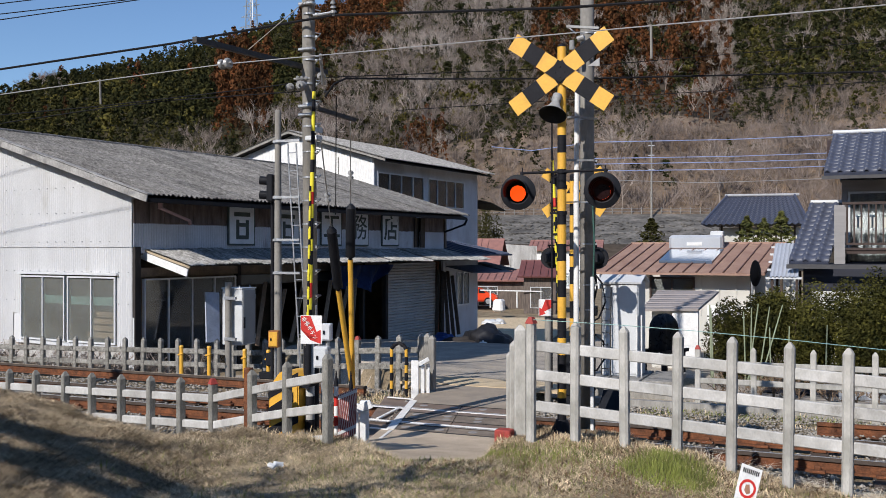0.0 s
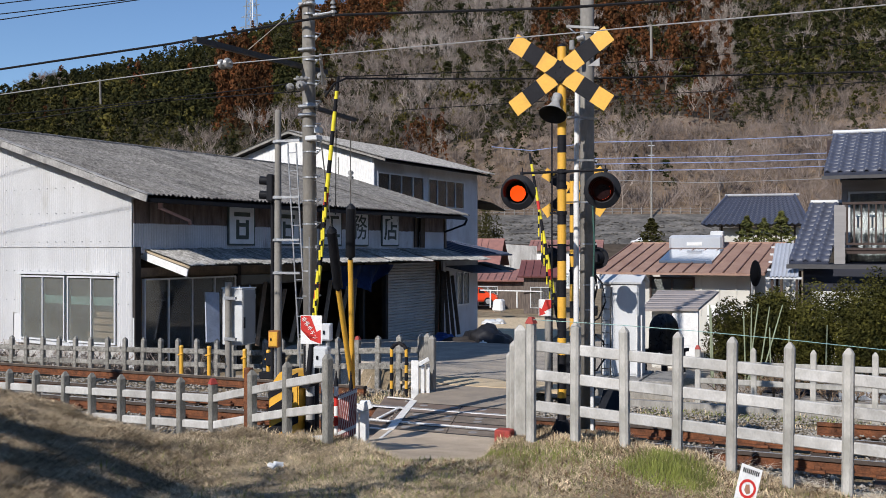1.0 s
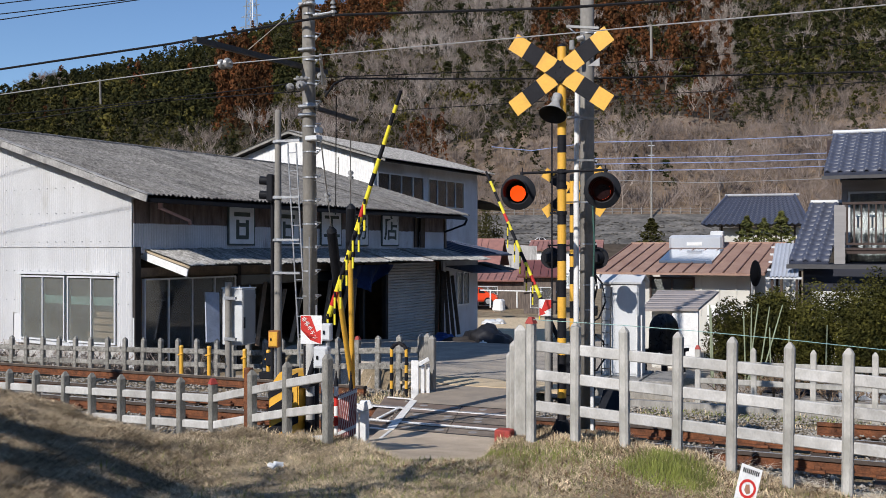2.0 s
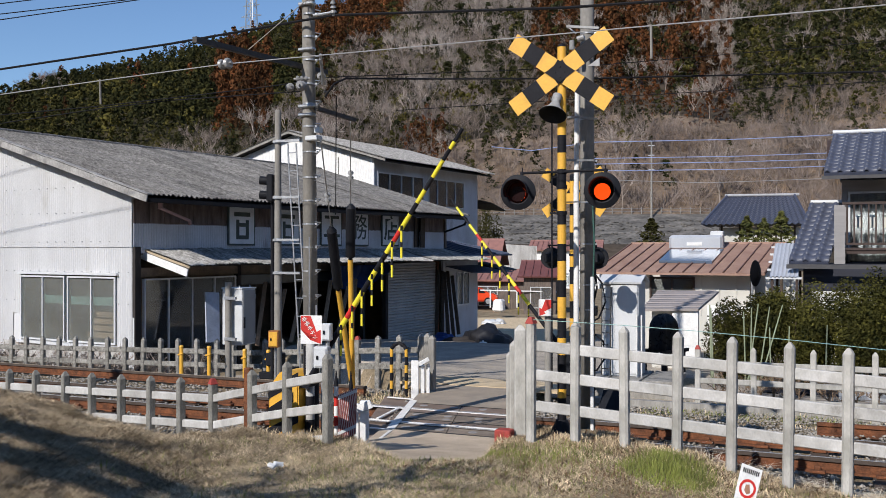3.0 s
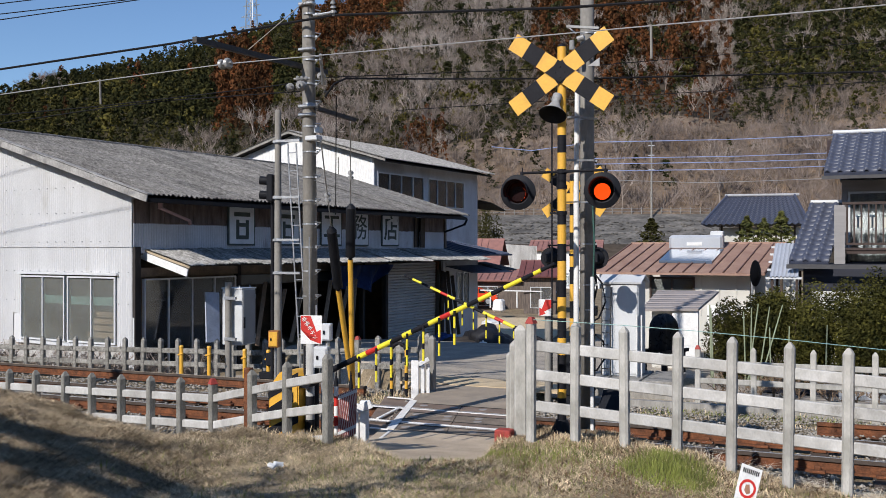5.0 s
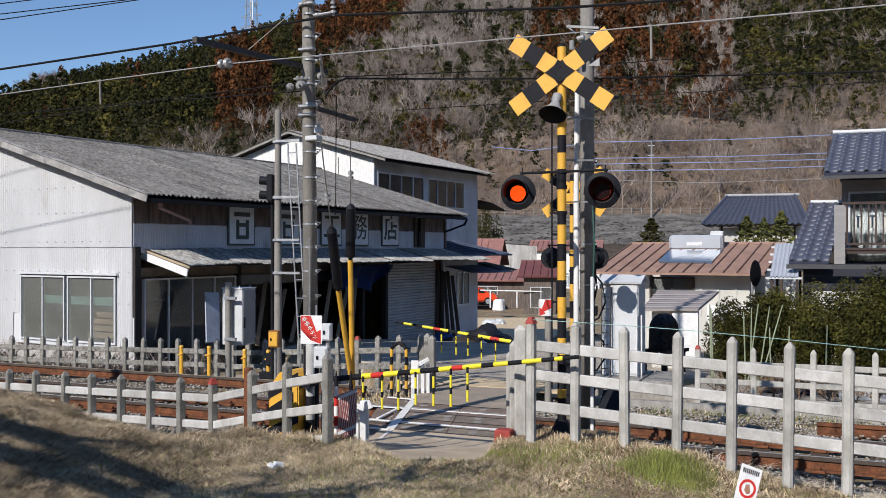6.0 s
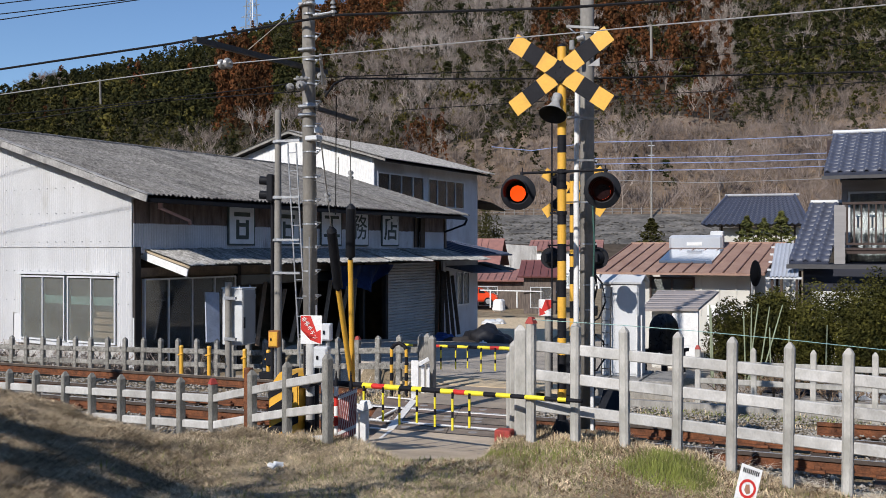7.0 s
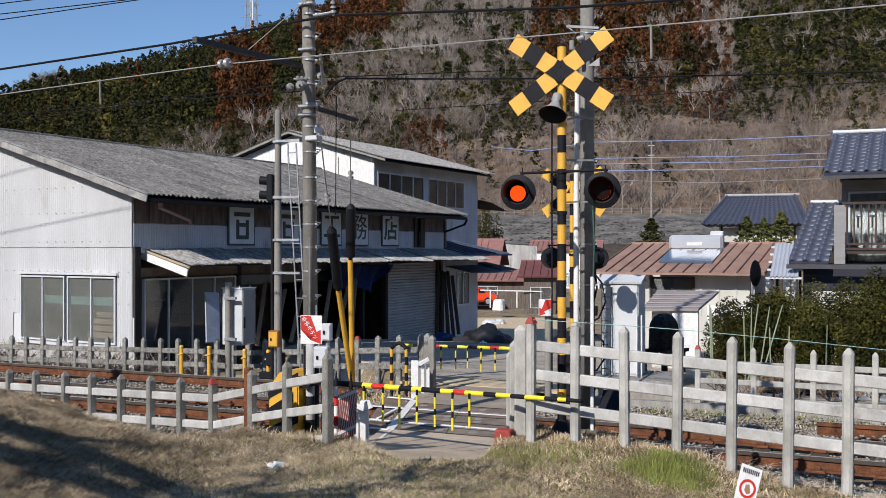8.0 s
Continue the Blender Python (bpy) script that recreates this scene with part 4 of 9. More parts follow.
for x, z, h in ((-2.31, 1.52, 0.10), (-2.33, 0.78, 0.16)):
    bm = B()
    box(bm, (x, 9.36, z), (0.09, 0.06, h), bevel=0.008)
    part("cable_joint", bm, M_PLASTIC, right_pole)

# ---- workshop building (local x runs along the front, y along the gable) ----
shop = thing("workshop_building", pose(-14.637, 16.600, 0, 0, 0, 83.05), "pale corrugated steel workshop with a long grey roof", "building")


def corrugated(x0, x1, lo, hi, place, pitch=0.076, amp=0.015, holes=()):
    """A ribbed sheet. lo and hi give its ends at x; place(x, z, off) sets a point; holes are (x0, x1, z0, z1)."""
    bm = B()
    n = max(2, int(round((x1 - x0) / (pitch / 4))))
    xs = [x0 + (x1 - x0) * i / n for i in range(n + 1)]
    off = [amp * math.sin(2 * math.pi * x / pitch) for x in xs]
    for i in range(n):
        xa, xb = xs[i], xs[i + 1]
        m = (xa + xb) / 2
        spans = [(lambda x: lo(x), lambda x: hi(x))]
        for h0, h1, g0, g1 in holes:
            if h0 < m < h1:
                spans = [(lo, lambda x, g0=g0: g0), (lambda x, g1=g1: g1, hi)]
        for a, b in spans:
            if b(m) - a(m) > 0.01:
                bm.faces.new([bm.verts.new(place(x, f(x), o)) for x, f, o in ((xa, a, off[i]), (xb, a, off[i + 1]), (xb, b, off[i + 1]), (xa, b, off[i]))])
    bmesh.ops.remove_doubles(bm, verts=bm.verts, dist=0.0005)
    return bm


def rooftop(y):
    return 3.43 + 0.293 * y if y < 5.8 else 3.43 + 0.293 * (11.6 - y)


def gable_place(x, z, o):
    return (-0.012 - o, x, z)


WIN = (0.50, 3.90, -0.06, 1.53)
part("lower_cladding", corrugated(0.0, 11.6, lambda x: -0.15 if x > 4.2 else (0.58 if x > 3.92 else -0.9), lambda x: 2.22, gable_place, holes=(WIN,)), M_CORR, shop)
part("upper_cladding", corrugated(0.0, 11.6, lambda x: 2.19, rooftop, lambda x, z, o: (-0.03 - o, x, z)), M_CORR, shop)
bm = B()
for a, b, z0, z1 in ((0.0, 0.5, -1.3, 3.2), (3.9, 11.6, -1.3, 3.2), (0.5, 3.9, 1.53, 3.2), (0.5, 3.9, -1.3, -0.06)):
    box(bm, (0.05, (a + b) / 2, (z0 + z1) / 2), (0.1, b - a, z1 - z0))
slab(bm, [(0.1, 0, 3.2), (0.1, 11.6, 3.2), (0.1, 11.6, 3.42), (0.1, 5.8, 5.11), (0.1, 0, 3.42)], 0.1)
part("gable_wall", bm, M_CORR, shop)
M_PLASTER = mat("peeling_plaster", (0.55, 0.53, 0.5), 0.95, var=0.35, scale=4, bump=0.5, fine=40, stain=(0.2, 0.15, 0.11), stain_at=0.52)
bm = B()
box(bm, (-0.03, 2.3, -0.55), (0.06, 4.4, 0.9))
part("plinth", bm, M_PLASTER, shop, "peeling whitewashed plaster base")
bm = B()
for zrow in (0.9, 1.62, 2.32, 3.0, 3.6, 4.2):
    for k in range(16):
        y = 0.1 + 0.31 * k
        if zrow < rooftop(y) - 0.15 and not (0.45 < y < 3.95 and zrow < 1.5):
            rod(bm, (-0.03, y, zrow), (-0.055, y, zrow), 0.014, 0.008, n=6)
tagged(part("screw_heads", bm, M_GALV, shop), kind="stuff")
# gable windows
M_ALU = mat("white_window_frame", (0.7, 0.71, 0.72), 0.4, 0.1, var=0.1, scale=10, bump=0.04)
M_PANE = bpy.data.materials.new("dusty_window_glass")
M_PANE.use_nodes = True
_p = M_PANE.node_tree.nodes["Principled BSDF"]
_tn = M_PANE.node_tree.nodes.new("ShaderNodeTexNoise")
_tn.inputs["Scale"].default_value, _tn.inputs["Detail"].default_value = 2.5, 6
_tr = M_PANE.node_tree.nodes.new("ShaderNodeMapRange")
_tr.inputs["To Min"].default_value, _tr.inputs["To Max"].default_value = 0.6, 0.92
M_PANE.node_tree.links.new(_tn.outputs["Fac"], _tr.inputs["Value"])
M_PANE.node_tree.links.new(_tr.outputs["Result"], _p.inputs["Transmission Weight"])
_p.inputs["Base Color"].default_value = (0.34, 0.35, 0.33, 1)
_p.inputs["Roughness"].default_value = 0.08


M_DPANE = bpy.data.materials.new("clear_dark_glass")
M_DPANE.use_nodes = True
_q = M_DPANE.node_tree.nodes["Principled BSDF"]
_q.inputs["Base Color"].default_value = (0.35, 0.38, 0.40, 1)
_q.inputs["Transmission Weight"].default_value = 0.93
_q.inputs["Roughness"].default_value = 0.04


def sash(name, parent, place, a0, a1, z0, z1, n, frame_m=None, w=0.05, pane_m=None):
    """A window with n panes; place(a, d, z) maps along the wall, outwards and up."""
    wdw = thing(name, Matrix(), "", "")
    wdw.parent = parent
    bm = B()

    def bar(aa, ab, za, zb, d0=-0.04, d1=0.05):
        v = [bm.verts.new(place(a, d, z)) for d in (d0, d1) for a, z in ((aa, za), (ab, za), (ab, zb), (aa, zb))]
        for q in ((0, 1, 2, 3), (7, 6, 5, 4), (0, 4, 5, 1), (1, 5, 6, 2), (2, 6, 7, 3), (3, 7, 4, 0)):
            bm.faces.new([v[i] for i in q])

    bar(a0, a1, z0, z0 + w)
    bar(a0, a1, z1 - w, z1)
    bar(a0, a0 + w, z0 + w, z1 - w)
    bar(a1 - w, a1, z0 + w, z1 - w)
    for k in range(1, n):
        m = a0 + (a1 - a0) * k / n
        bar(m - w * 0.5, m + w * 0.5, z0 + w, z1 - w, -0.03, 0.04)
    bmesh.ops.recalc_face_normals(bm, faces=bm.faces)
    part("window_frame", bm, frame_m or M_ALU, wdw)
    for k in range(n):
        bm = B()
        b0, b1 = a0 + (a1 - a0) * k / n, a0 + (a1 - a0) * (k + 1) / n
        v = [bm.verts.new(place(a, d, z)) for d in (-0.004 + 0.012 * (k % 2), 0.004 + 0.012 * (k % 2)) for a, z in ((b0, z0), (b1, z0), (b1, z1), (b0, z1))]
        for q in ((0, 1, 2, 3), (7, 6, 5, 4), (0, 4, 5, 1), (1, 5, 6, 2), (2, 6, 7, 3), (3, 7, 4, 0)):
            bm.faces.new([v[i] for i in q])
        bmesh.ops.recalc_face_normals(bm, faces=bm.faces)
        ob = part("pane", bm, pane_m or M_DPANE, wdw)
        ob.visible_shadow = False
    return wdw


for a0, a1 in ((0.52, 2.16), (2.26, 3.88)):
    sash("window", shop, lambda a, d, z: (-d - 0.01, a, z), a0, a1, -0.04, 1.51, 2, w=0.036, pane_m=M_PANE)
bm = B()
box(bm, (-0.04, 2.2, 1.57), (0.1, 3.5, 0.05))
box(bm, (-0.05, 2.2, -0.10), (0.14, 3.5, 0.06))
part("window_trim", bm, M_ALU, shop)
# curtain and boards seen through the windows
bm = B()
box(bm, (0.55, 2.2, 0.9), (0.03, 3.2, 0.2))
part("teal_shelf_board", bm, mat("teal_board", (0.25, 0.5, 0.48), 0.7), shop, "teal board behind the windows")
bm = B()
for k in range(4):
    box(bm, (0.45 + 0.05 * k, 1.3 - 0.05 * k, 0.1 + 0.16 * k), (0.03, 1.5, 0.13))
part("stacked_planks", bm, mat("pale_plank", (0.4, 0.28, 0.17), 0.8, stretch=(1, 8, 8)), shop)
# roof
def roof_z(y):
    return 3.335 + 0.293 * (y + 0.8) if y < 5.8 else 3.335 + 0.293 * (12.4 - y)


def sheet_roof(x0, x1, y0, y1, zf, rows, pitch=0.14, amp=0.03, thick=0.008, seed=3, ragged=0.0):
    """Ribbed roof sheets laid in overlapping rows from y0 up to y1."""
    bm = B()
    rng = random.Random(seed)
    n = int(round((x1 - x0) / (pitch / 4)))
    for r in range(rows):
        ya, yb = y0 + (y1 - y0) * r / rows, y0 + (y1 - y0) * (r + 1) / rows + (0.12 if y1 > y0 else -0.12) * (r < rows - 1)
        la = [(x0 + (x1 - x0) * i / n) for i in range(n + 1)]
        lift = 0.012 * (rows - r)
        jit, va, vb, vc = 0.0, [], [], []
        for i, x in enumerate(la):
            o = amp * math.sin(2 * math.pi * x / pitch)
            if ragged and i % 4 == 0:
                jit = rng.uniform(-ragged, ragged)
            e = ya - (jit if r == 0 else 0)
            va.append(bm.verts.new((x, e, zf(e) + o)))
            vb.append(bm.verts.new((x, yb, zf(yb) + o - 0.004)))
            vc.append(bm.verts.new((x, e, zf(e) + o - thick)))
        for i in range(n):
            bm.faces.new((va[i], va[i + 1], vb[i + 1], vb[i]))
            bm.faces.new((vc[i], vc[i + 1], va[i + 1], va[i]))
    return bm


front_slope = thing("front_slope", Matrix(), "", "")
front_slope.parent = shop
for k in range(21):
    for r in range(4):
        x0 = -0.35 + 0.707 * k
        y0, y1 = -0.8 + 1.65 * r, -0.8 + 1.65 * (r + 1) + (0.1 if r < 3 else 0)
        dz = 0.008 * (k % 2) - 0.004 * r + 0.02 + random.uniform(-0.003, 0.003)
        bm = sheet_roof(x0, x0 + 0.72, y0, y1, lambda y, dz=dz: roof_z(y) + dz, 1, seed=k, ragged=0.03 if r == 0 else 0.0)
        part("roof_sheet", bm, M_SLATE, front_slope)
part("roof_back_slope", sheet_roof(-0.35, 14.5, 12.4, 5.8, roof_z, 4), M_SLATE, shop)
bm = B()
rod(bm, (-0.35, 5.8, 5.28), (14.5, 5.8, 5.28), 0.06, n=10)
part("ridge_cap", bm, M_SLATE, shop)
bm = B()
slab(bm, [(-0.3, -0.75, 3.27), (14.4, -0.75, 3.27), (14.4, 5.8, 5.19), (-0.3, 5.8, 5.19)], 0.05)
slab(bm, [(-0.3, 5.8, 5.19), (14.4, 5.8, 5.19), (14.4, 12.35, 3.27), (-0.3, 12.35, 3.27)], 0.05)
part("roof_deck", bm, M_DARKB, shop)
bm = B()
beam(bm, (-0.36, 12.45, 3.24), (-0.36, 5.8, 5.19), 0.04, 0.16)
part("verge_board", bm, M_VERGE, shop, "grey cement verge board")
for k in range(4):
    bm = B()
    ya, yb = -0.86 + 1.665 * k, -0.86 + 1.665 * (k + 1) + 0.06
    for x, w, dz in ((-0.37, 0.035, 0.0), (-0.28, 0.18, 0.10)):
        beam(bm, (x, ya, 3.494 + 0.293 * ya + dz + 0.008 * (k % 2)), (x, yb, 3.494 + 0.293 * yb + dz + 0.008 * (k % 2)), w, 0.15 if w < 0.1 else 0.022, bevel=0.006)
    part("verge_cap", bm, M_VERGE, shop, "pale grey cement verge cap")
bm = B()
beam(bm, (-0.2, -0.72, 3.22), (14.4, -0.72, 3.22), 0.1, 0.08)
part("gutter", bm, M_DARKB, shop)
bm = B()
rod(bm, (0.25, -0.6, 3.05), (0.25, -0.6, 3.2), 0.05, n=10)
rod(bm, (0.25, -0.6, 3.07), (1.5, -0.25, 2.82), 0.035, n=10)
rod(bm, (1.5, -0.25, 2.82), (1.5, -0.25, 2.72), 0.04, n=10)
part("downpipe", bm, mat("faded_pink_pipe", (0.5, 0.3, 0.27), 0.6), shop, "faded pinkish downpipe")
bm = B()
rod(bm, (14.4, -0.75, 3.2), (14.4, -0.65, 3.0), 0.04, n=8)
rod(bm, (14.4, -0.65, 3.02), (14.1, 0.0, 2.75), 0.035, n=8)
part("downpipe", bm, M_BLACK, shop)
# front wall over the awning
part("front_cladding", corrugated(0.0, 14.0, lambda x: 2.05, lambda x: 2.74, lambda x, z, o: (x, -0.014 - o, z), holes=((12.0, 12.35, 2.2, 3.2),)), M_CORRB, shop, "pale blue-grey cladding in shade", smooth=True)
for k in range(30):
    if k == 26:
        continue
    bm = B()
    box(bm, (0.24 + 0.466 * k, 0.0 + 0.006 * (k % 2), 3.0), (0.45, 0.03, 0.56))
    part("dark_board", bm, M_RBOARD, shop)
bm = B()
box(bm, (7.0, 0.06, 2.62), (14.0, 0.06, 1.2))
part("front_wall", bm, M_DARKB, shop)
for x, w in ((12.05, 0.14), (12.5, 0.3)):
    bm = B()
    box(bm, (x, -0.06, 2.7), (w, 0.02, 1.0), Euler((0, radians(2), 0)).to_matrix())
    part("loose_plank", bm, M_WOOD, shop)
# shop sign boards
M_SIGNW = mat("faded_sign_white", (0.80, 0.81, 0.82), 0.6, var=0.12, scale=4)
M_SIGNG = mat("faded_sign_ink", (0.09, 0.11, 0.10), 0.7, var=0.2, scale=6)


def lettering(body, size, m, parent, label, material, name="lettering", bold=0.022):
    c = bpy.data.curves.new("text", "FONT")
    c.body, c.size, c.align_x, c.align_y, c.extrude = body, size, "CENTER", "CENTER", 0.004
    c.offset = size * bold
    o = bpy.data.objects.new("text", c)
    scene.collection.objects.link(o)
    me = bpy.data.meshes.new_from_object(o.evaluated_get(bpy.context.evaluated_depsgraph_get()))
    bpy.data.objects.remove(o)
    me.materials.clear()
    me.materials.append(material)
    ob = new(name, me)
    ob.parent, ob.matrix_basis = parent, m
    if label:
        tagged(ob, label)
    return ob


for k, (x0, x1, ch) in enumerate(((3.04, 3.97, ""), (4.87, 5.81, ""), (6.86, 7.80, "工"), (8.27, 9.21, "務"), (10.03, 10.96, "店"))):
    bm = B()
    box(bm, ((x0 + x1) / 2, -0.05, 2.75), (x1 - x0 + 0.08, 0.03, 1.02))
    sb = part("sign_board", bm, M_SIGNG, shop, "faded white shop sign with one dark character")
    bm = B()
    box(bm, ((x0 + x1) / 2, -0.072, 2.75), (x1 - x0 - 0.02, 0.015, 0.93))
    part("sign_face", bm, M_SIGNW, sb)
    xm = (x0 + x1) / 2
    if ch:
        lettering(ch, 0.82, Matrix.Translation((xm, -0.084, 2.76)) @ pose(0, 0, 0, 90, 0, 0), sb, "", M_SIGNG, bold=0.004 if ch == "務" else 0.016)
    else:
        for bx, bz, bw, bh in ((0, 0.29, 0.6, 0.11), (-0.17, -0.1, 0.11, 0.5), (0.19, -0.1, 0.11, 0.5), (0.0, -0.3, 0.4, 0.1), (0, 0.02, 0.4, 0.1)):
            bm = B()
            box(bm, (xm + bx, -0.084, 2.75 + bz), (bw, 0.008, bh))
            part("bar", bm, M_SIGNG, sb)


# awning along the front
awning = thing("awning", Matrix(), "", "")
awning.parent = shop
for k in range(18):
    x0 = 0.35 + 0.814 * k
    dz = random.uniform(-0.012, 0.02)
    bm = sheet_roof(x0, x0 + 0.83, -1.42 + random.uniform(-0.05, 0.05), 0.0, lambda y, dz=dz: 2.165 + 0.262 * y + dz, 1, pitch=0.11, amp=0.016, ragged=0.04, seed=30 + k)
    part("awning_sheet", bm, M_AWNING, awning)
bm = B()
slab(bm, [(0.4, -1.3, 1.79), (14.9, -1.3, 1.79), (14.9, 0, 2.12), (0.4, 0, 2.12)], 0.03)
part("awning_deck", bm, M_DARKB, shop)
bm = B()
beam(bm, (0.33, 0.12, 2.02), (0.33, -1.36, 1.62), 0.03, 0.17)
part("awning_end_board", bm, M_WHITE, shop, "white end board of the awning")
bm = B()
beam(bm, (0.36, 0.12, 2.14), (0.36, -1.40, 1.74), 0.03, 0.05)
part("awning_rafter", bm, mat("pale_timber", (0.5, 0.4, 0.26), 0.8, stretch=(1, 8, 8)), shop)
# lower front: corner post, glazed doors, open bay, shutter
bm = B()
box(bm, (0.08, 0.0, 0.4), (0.16, 0.16, 3.6))
part("corner_post", bm, M_DARKB, shop)
bm = B()
box(bm, (0.02, -0.02, -0.35), (0.05, 0.06, 1.9))
part("corner_flashing", bm, M_ALU, shop)
for x in (3.42, 5.0, 6.6, 9.0, 10.28):
    bm = B()
    box(bm, (x, 0.0, 0.3), (0.13, 0.13, 3.6))
    part("front_post", bm, M_DARKB, shop)
bm = B()
box(bm, (5.2, 0.0, 1.62), (10.2, 0.12, 0.2))
part("lintel", bm, M_INNER, shop)
sash("glazed_door", shop, lambda a, d, z: (a, -d, z), 0.30, 3.32, -0.95, 1.47, 4, w=0.036)
for x, w in ((4.21, 1.4), (5.8, 1.4), (7.8, 2.2)):
    bm = B()
    box(bm, (x, 0.02, 1.35), (w, 0.03, 0.25))
    part("dusty_transom", bm, M_GLASS, shop)
M_SHUT = mat("grey_roller_shutter", (0.66, 0.64, 0.62), 0.6, 0.0, var=0.15, scale=2, bump=0.05, stain=(0.42, 0.39, 0.36), stain_at=0.62, rand=0.06)
shut = thing("roller_shutter", Matrix(), "", "")
shut.parent = shop
for k in range(30):
    z = -1.12 + 0.094 * k
    bm = B()
    v = [bm.verts.new((x, y, zz_)) for x in (10.42, 13.58) for y, zz_ in ((0.10, z), (0.055, z + 0.02), (0.05, z + 0.06), (0.10, z + 0.088), (0.12, z + 0.088), (0.12, z))]
    for i in range(6):
        bm.faces.new((v[i], v[(i + 1) % 6], v[6 + (i + 1) % 6], v[6 + i]))
    bm.faces.new(v[:6][::-1])
    bm.faces.new(v[6:])
    bmesh.ops.recalc_face_normals(bm, faces=bm.faces)
    part("shutter_slat", bm, M_SHUT, shut)
for x in (10.38, 13.62):
    bm = B()
    box(bm, (x, 0.05, 0.3), (0.1, 0.14, 2.9))
    part("shutter_guide", bm, M_RUST, shop)
# closing walls and floor
for nm, c_, s_ in (("back_wall", (7.1, 11.6, 0.9), (14.2, 0.1, 4.7)), ("end_wall", (14.2, 5.8, 0.9), (0.1, 11.6, 4.7)), ("inner_floor", (7.0, 5.8, -1.25), (14.0, 11.4, 0.1)),
                   ("inner_wall", (5.0, 4.5, 0.9), (10.0, 0.08, 4.2))):
    bm = B()
    box(bm, c_, s_)
    part(nm, bm, M_INNER, shop)
# blue lean-to at the end
bm = B()
slab(bm, [(14.02, 0.0, -1.3), (16.62, 0.0, -1.3), (16.62, 0.0, 2.0), (14.02, 0.0, 2.0)], 0.1)
box(bm, (16.57, 1.7, 0.3), (0.1, 3.2, 3.4))
part("end_wall", bm, M_CORRB, shop)
sash("window", shop, lambda a, d, z: (a, -d - 0.01, z), 14.95, 15.9, 0.08, 1.32, 2)
M_BLUER = mat("blue_sheet_roof", (0.07, 0.09, 0.15), 0.6, var=0.3, scale=3, rand=0.0)
bm = B()
slab(bm, [(13.9, -0.9, 1.95), (17.6, -1.0, 1.95), (17.6, 1.6, 2.45), (13.9, 1.6, 2.45)], 0.05)
blue_roof = part("blue_roof", bm, M_BLUER, shop, "dark blue sheet roof over the end bay")
for k in range(7):
    bm = B()
    beam(bm, (14.1 + 0.55 * k, -0.95, 1.985), (14.1 + 0.55 * k, 1.6, 2.485), 0.04, 0.04)
    part("roof_rib", bm, M_BLUER, blue_roof)
bm = B()
slab(bm, [(14.2, -1.1, 1.33), (17.2, -1.2, 1.30), (17.2, 0.0, 1.55), (14.2, 0.0, 1.55)], 0.03)
part("small_awning", bm, M_BLUER, shop)
part("end_awning", sheet_roof(16.7, 18.0, -1.0, 0.4, lambda y: 1.55 + 0.2 * y, 1), M_SLATE, shop)

# ---- taller store behind ----
store = thing("storehouse", pose(-14.637, 16.600, 0, 0, 0, 83.05), "two-storey white corrugated storehouse behind the workshop", "building")


def top2(y):
    return 5.60 + 0.285 * (y - 3.33) if y < 7.2 else 6.70 - 0.285 * (y - 7.2)


part("gable_cladding", corrugated(3.33, 11.1, lambda x: 2.5, top2, lambda x, z, o: (14.55 - o, x, z)), M_WHITE, store, "bright white sunlit gable", smooth=True)
part("front_cladding", corrugated(14.55, 22.9, lambda x: -1.5, lambda x: 5.6, lambda x, z, o: (x, 3.33 - o, z), holes=((14.75, 18.15, 3.95, 5.1), (18.5, 21.6, 3.9, 5.1))), M_CORRB, store, "pale blue-grey cladding in shade", smooth=True)
for nm, c_, s_ in (("end_wall", (22.85, 7.2, 2.1), (0.1, 7.7, 7.2)), ("back_wall", (18.7, 11.1, 2.1), (8.4, 0.1, 7.2)), ("upper_floor", (18.7, 7.2, 3.4), (8.3, 7.6, 0.1)),
                   ("inner_wall", (18.7, 5.0, 4.6), (8.3, 0.1, 2.2))):
    bm = B()
    box(bm, c_, s_)
    part(nm, bm, M_DARKB, store)
sash("window", store, lambda a, d, z: (a, 3.33 - d, z), 14.75, 18.15, 3.95, 5.1, 4)
sash("window", store, lambda a, d, z: (a, 3.33 - d, z), 18.5, 21.6, 3.9, 5.1, 4)
part("roof_front_slope", sheet_roof(14.2, 23.3, 2.6, 7.2, lambda y: 6.86 - 0.285 * abs(y - 7.2), 3), M_SLATEL, store, "grey corrugated cement roof")
part("roof_back_slope", sheet_roof(14.2, 23.3, 11.8, 7.2, lambda y: 6.86 - 0.285 * abs(y - 7.2), 3), M_SLATE, store)
bm = B()
for s in (-1, 1):
    beam(bm, (14.22, 7.2 + s * 4.6, 5.46), (14.22, 7.2, 6.77), 0.05, 0.08)
part("verge_board", bm, M_CONC, store)
bm = B()
for s in (-1, 1):
    slab(bm, [(14.25, 7.2 + s * 4.5, 5.45), (23.2, 7.2 + s * 4.5, 5.45), (23.2, 7.2, 6.76), (14.25, 7.2, 6.76)], 0.04)
part("roof_deck", bm, M_DARKB, store)
bm = B()
slab(bm, [(22.95, 2.6, 4.2), (22.95, 6, 4.9), (24.3, 6, 4.2), (24.3, 2.6, 3.9)], 0.05)
part("side_roof", bm, M_DARKB, store)

# ---- houses beyond ----
M_SEAM = mat("dark_roof_seam", (0.20, 0.115, 0.09), 0.6, var=0.2, scale=3)


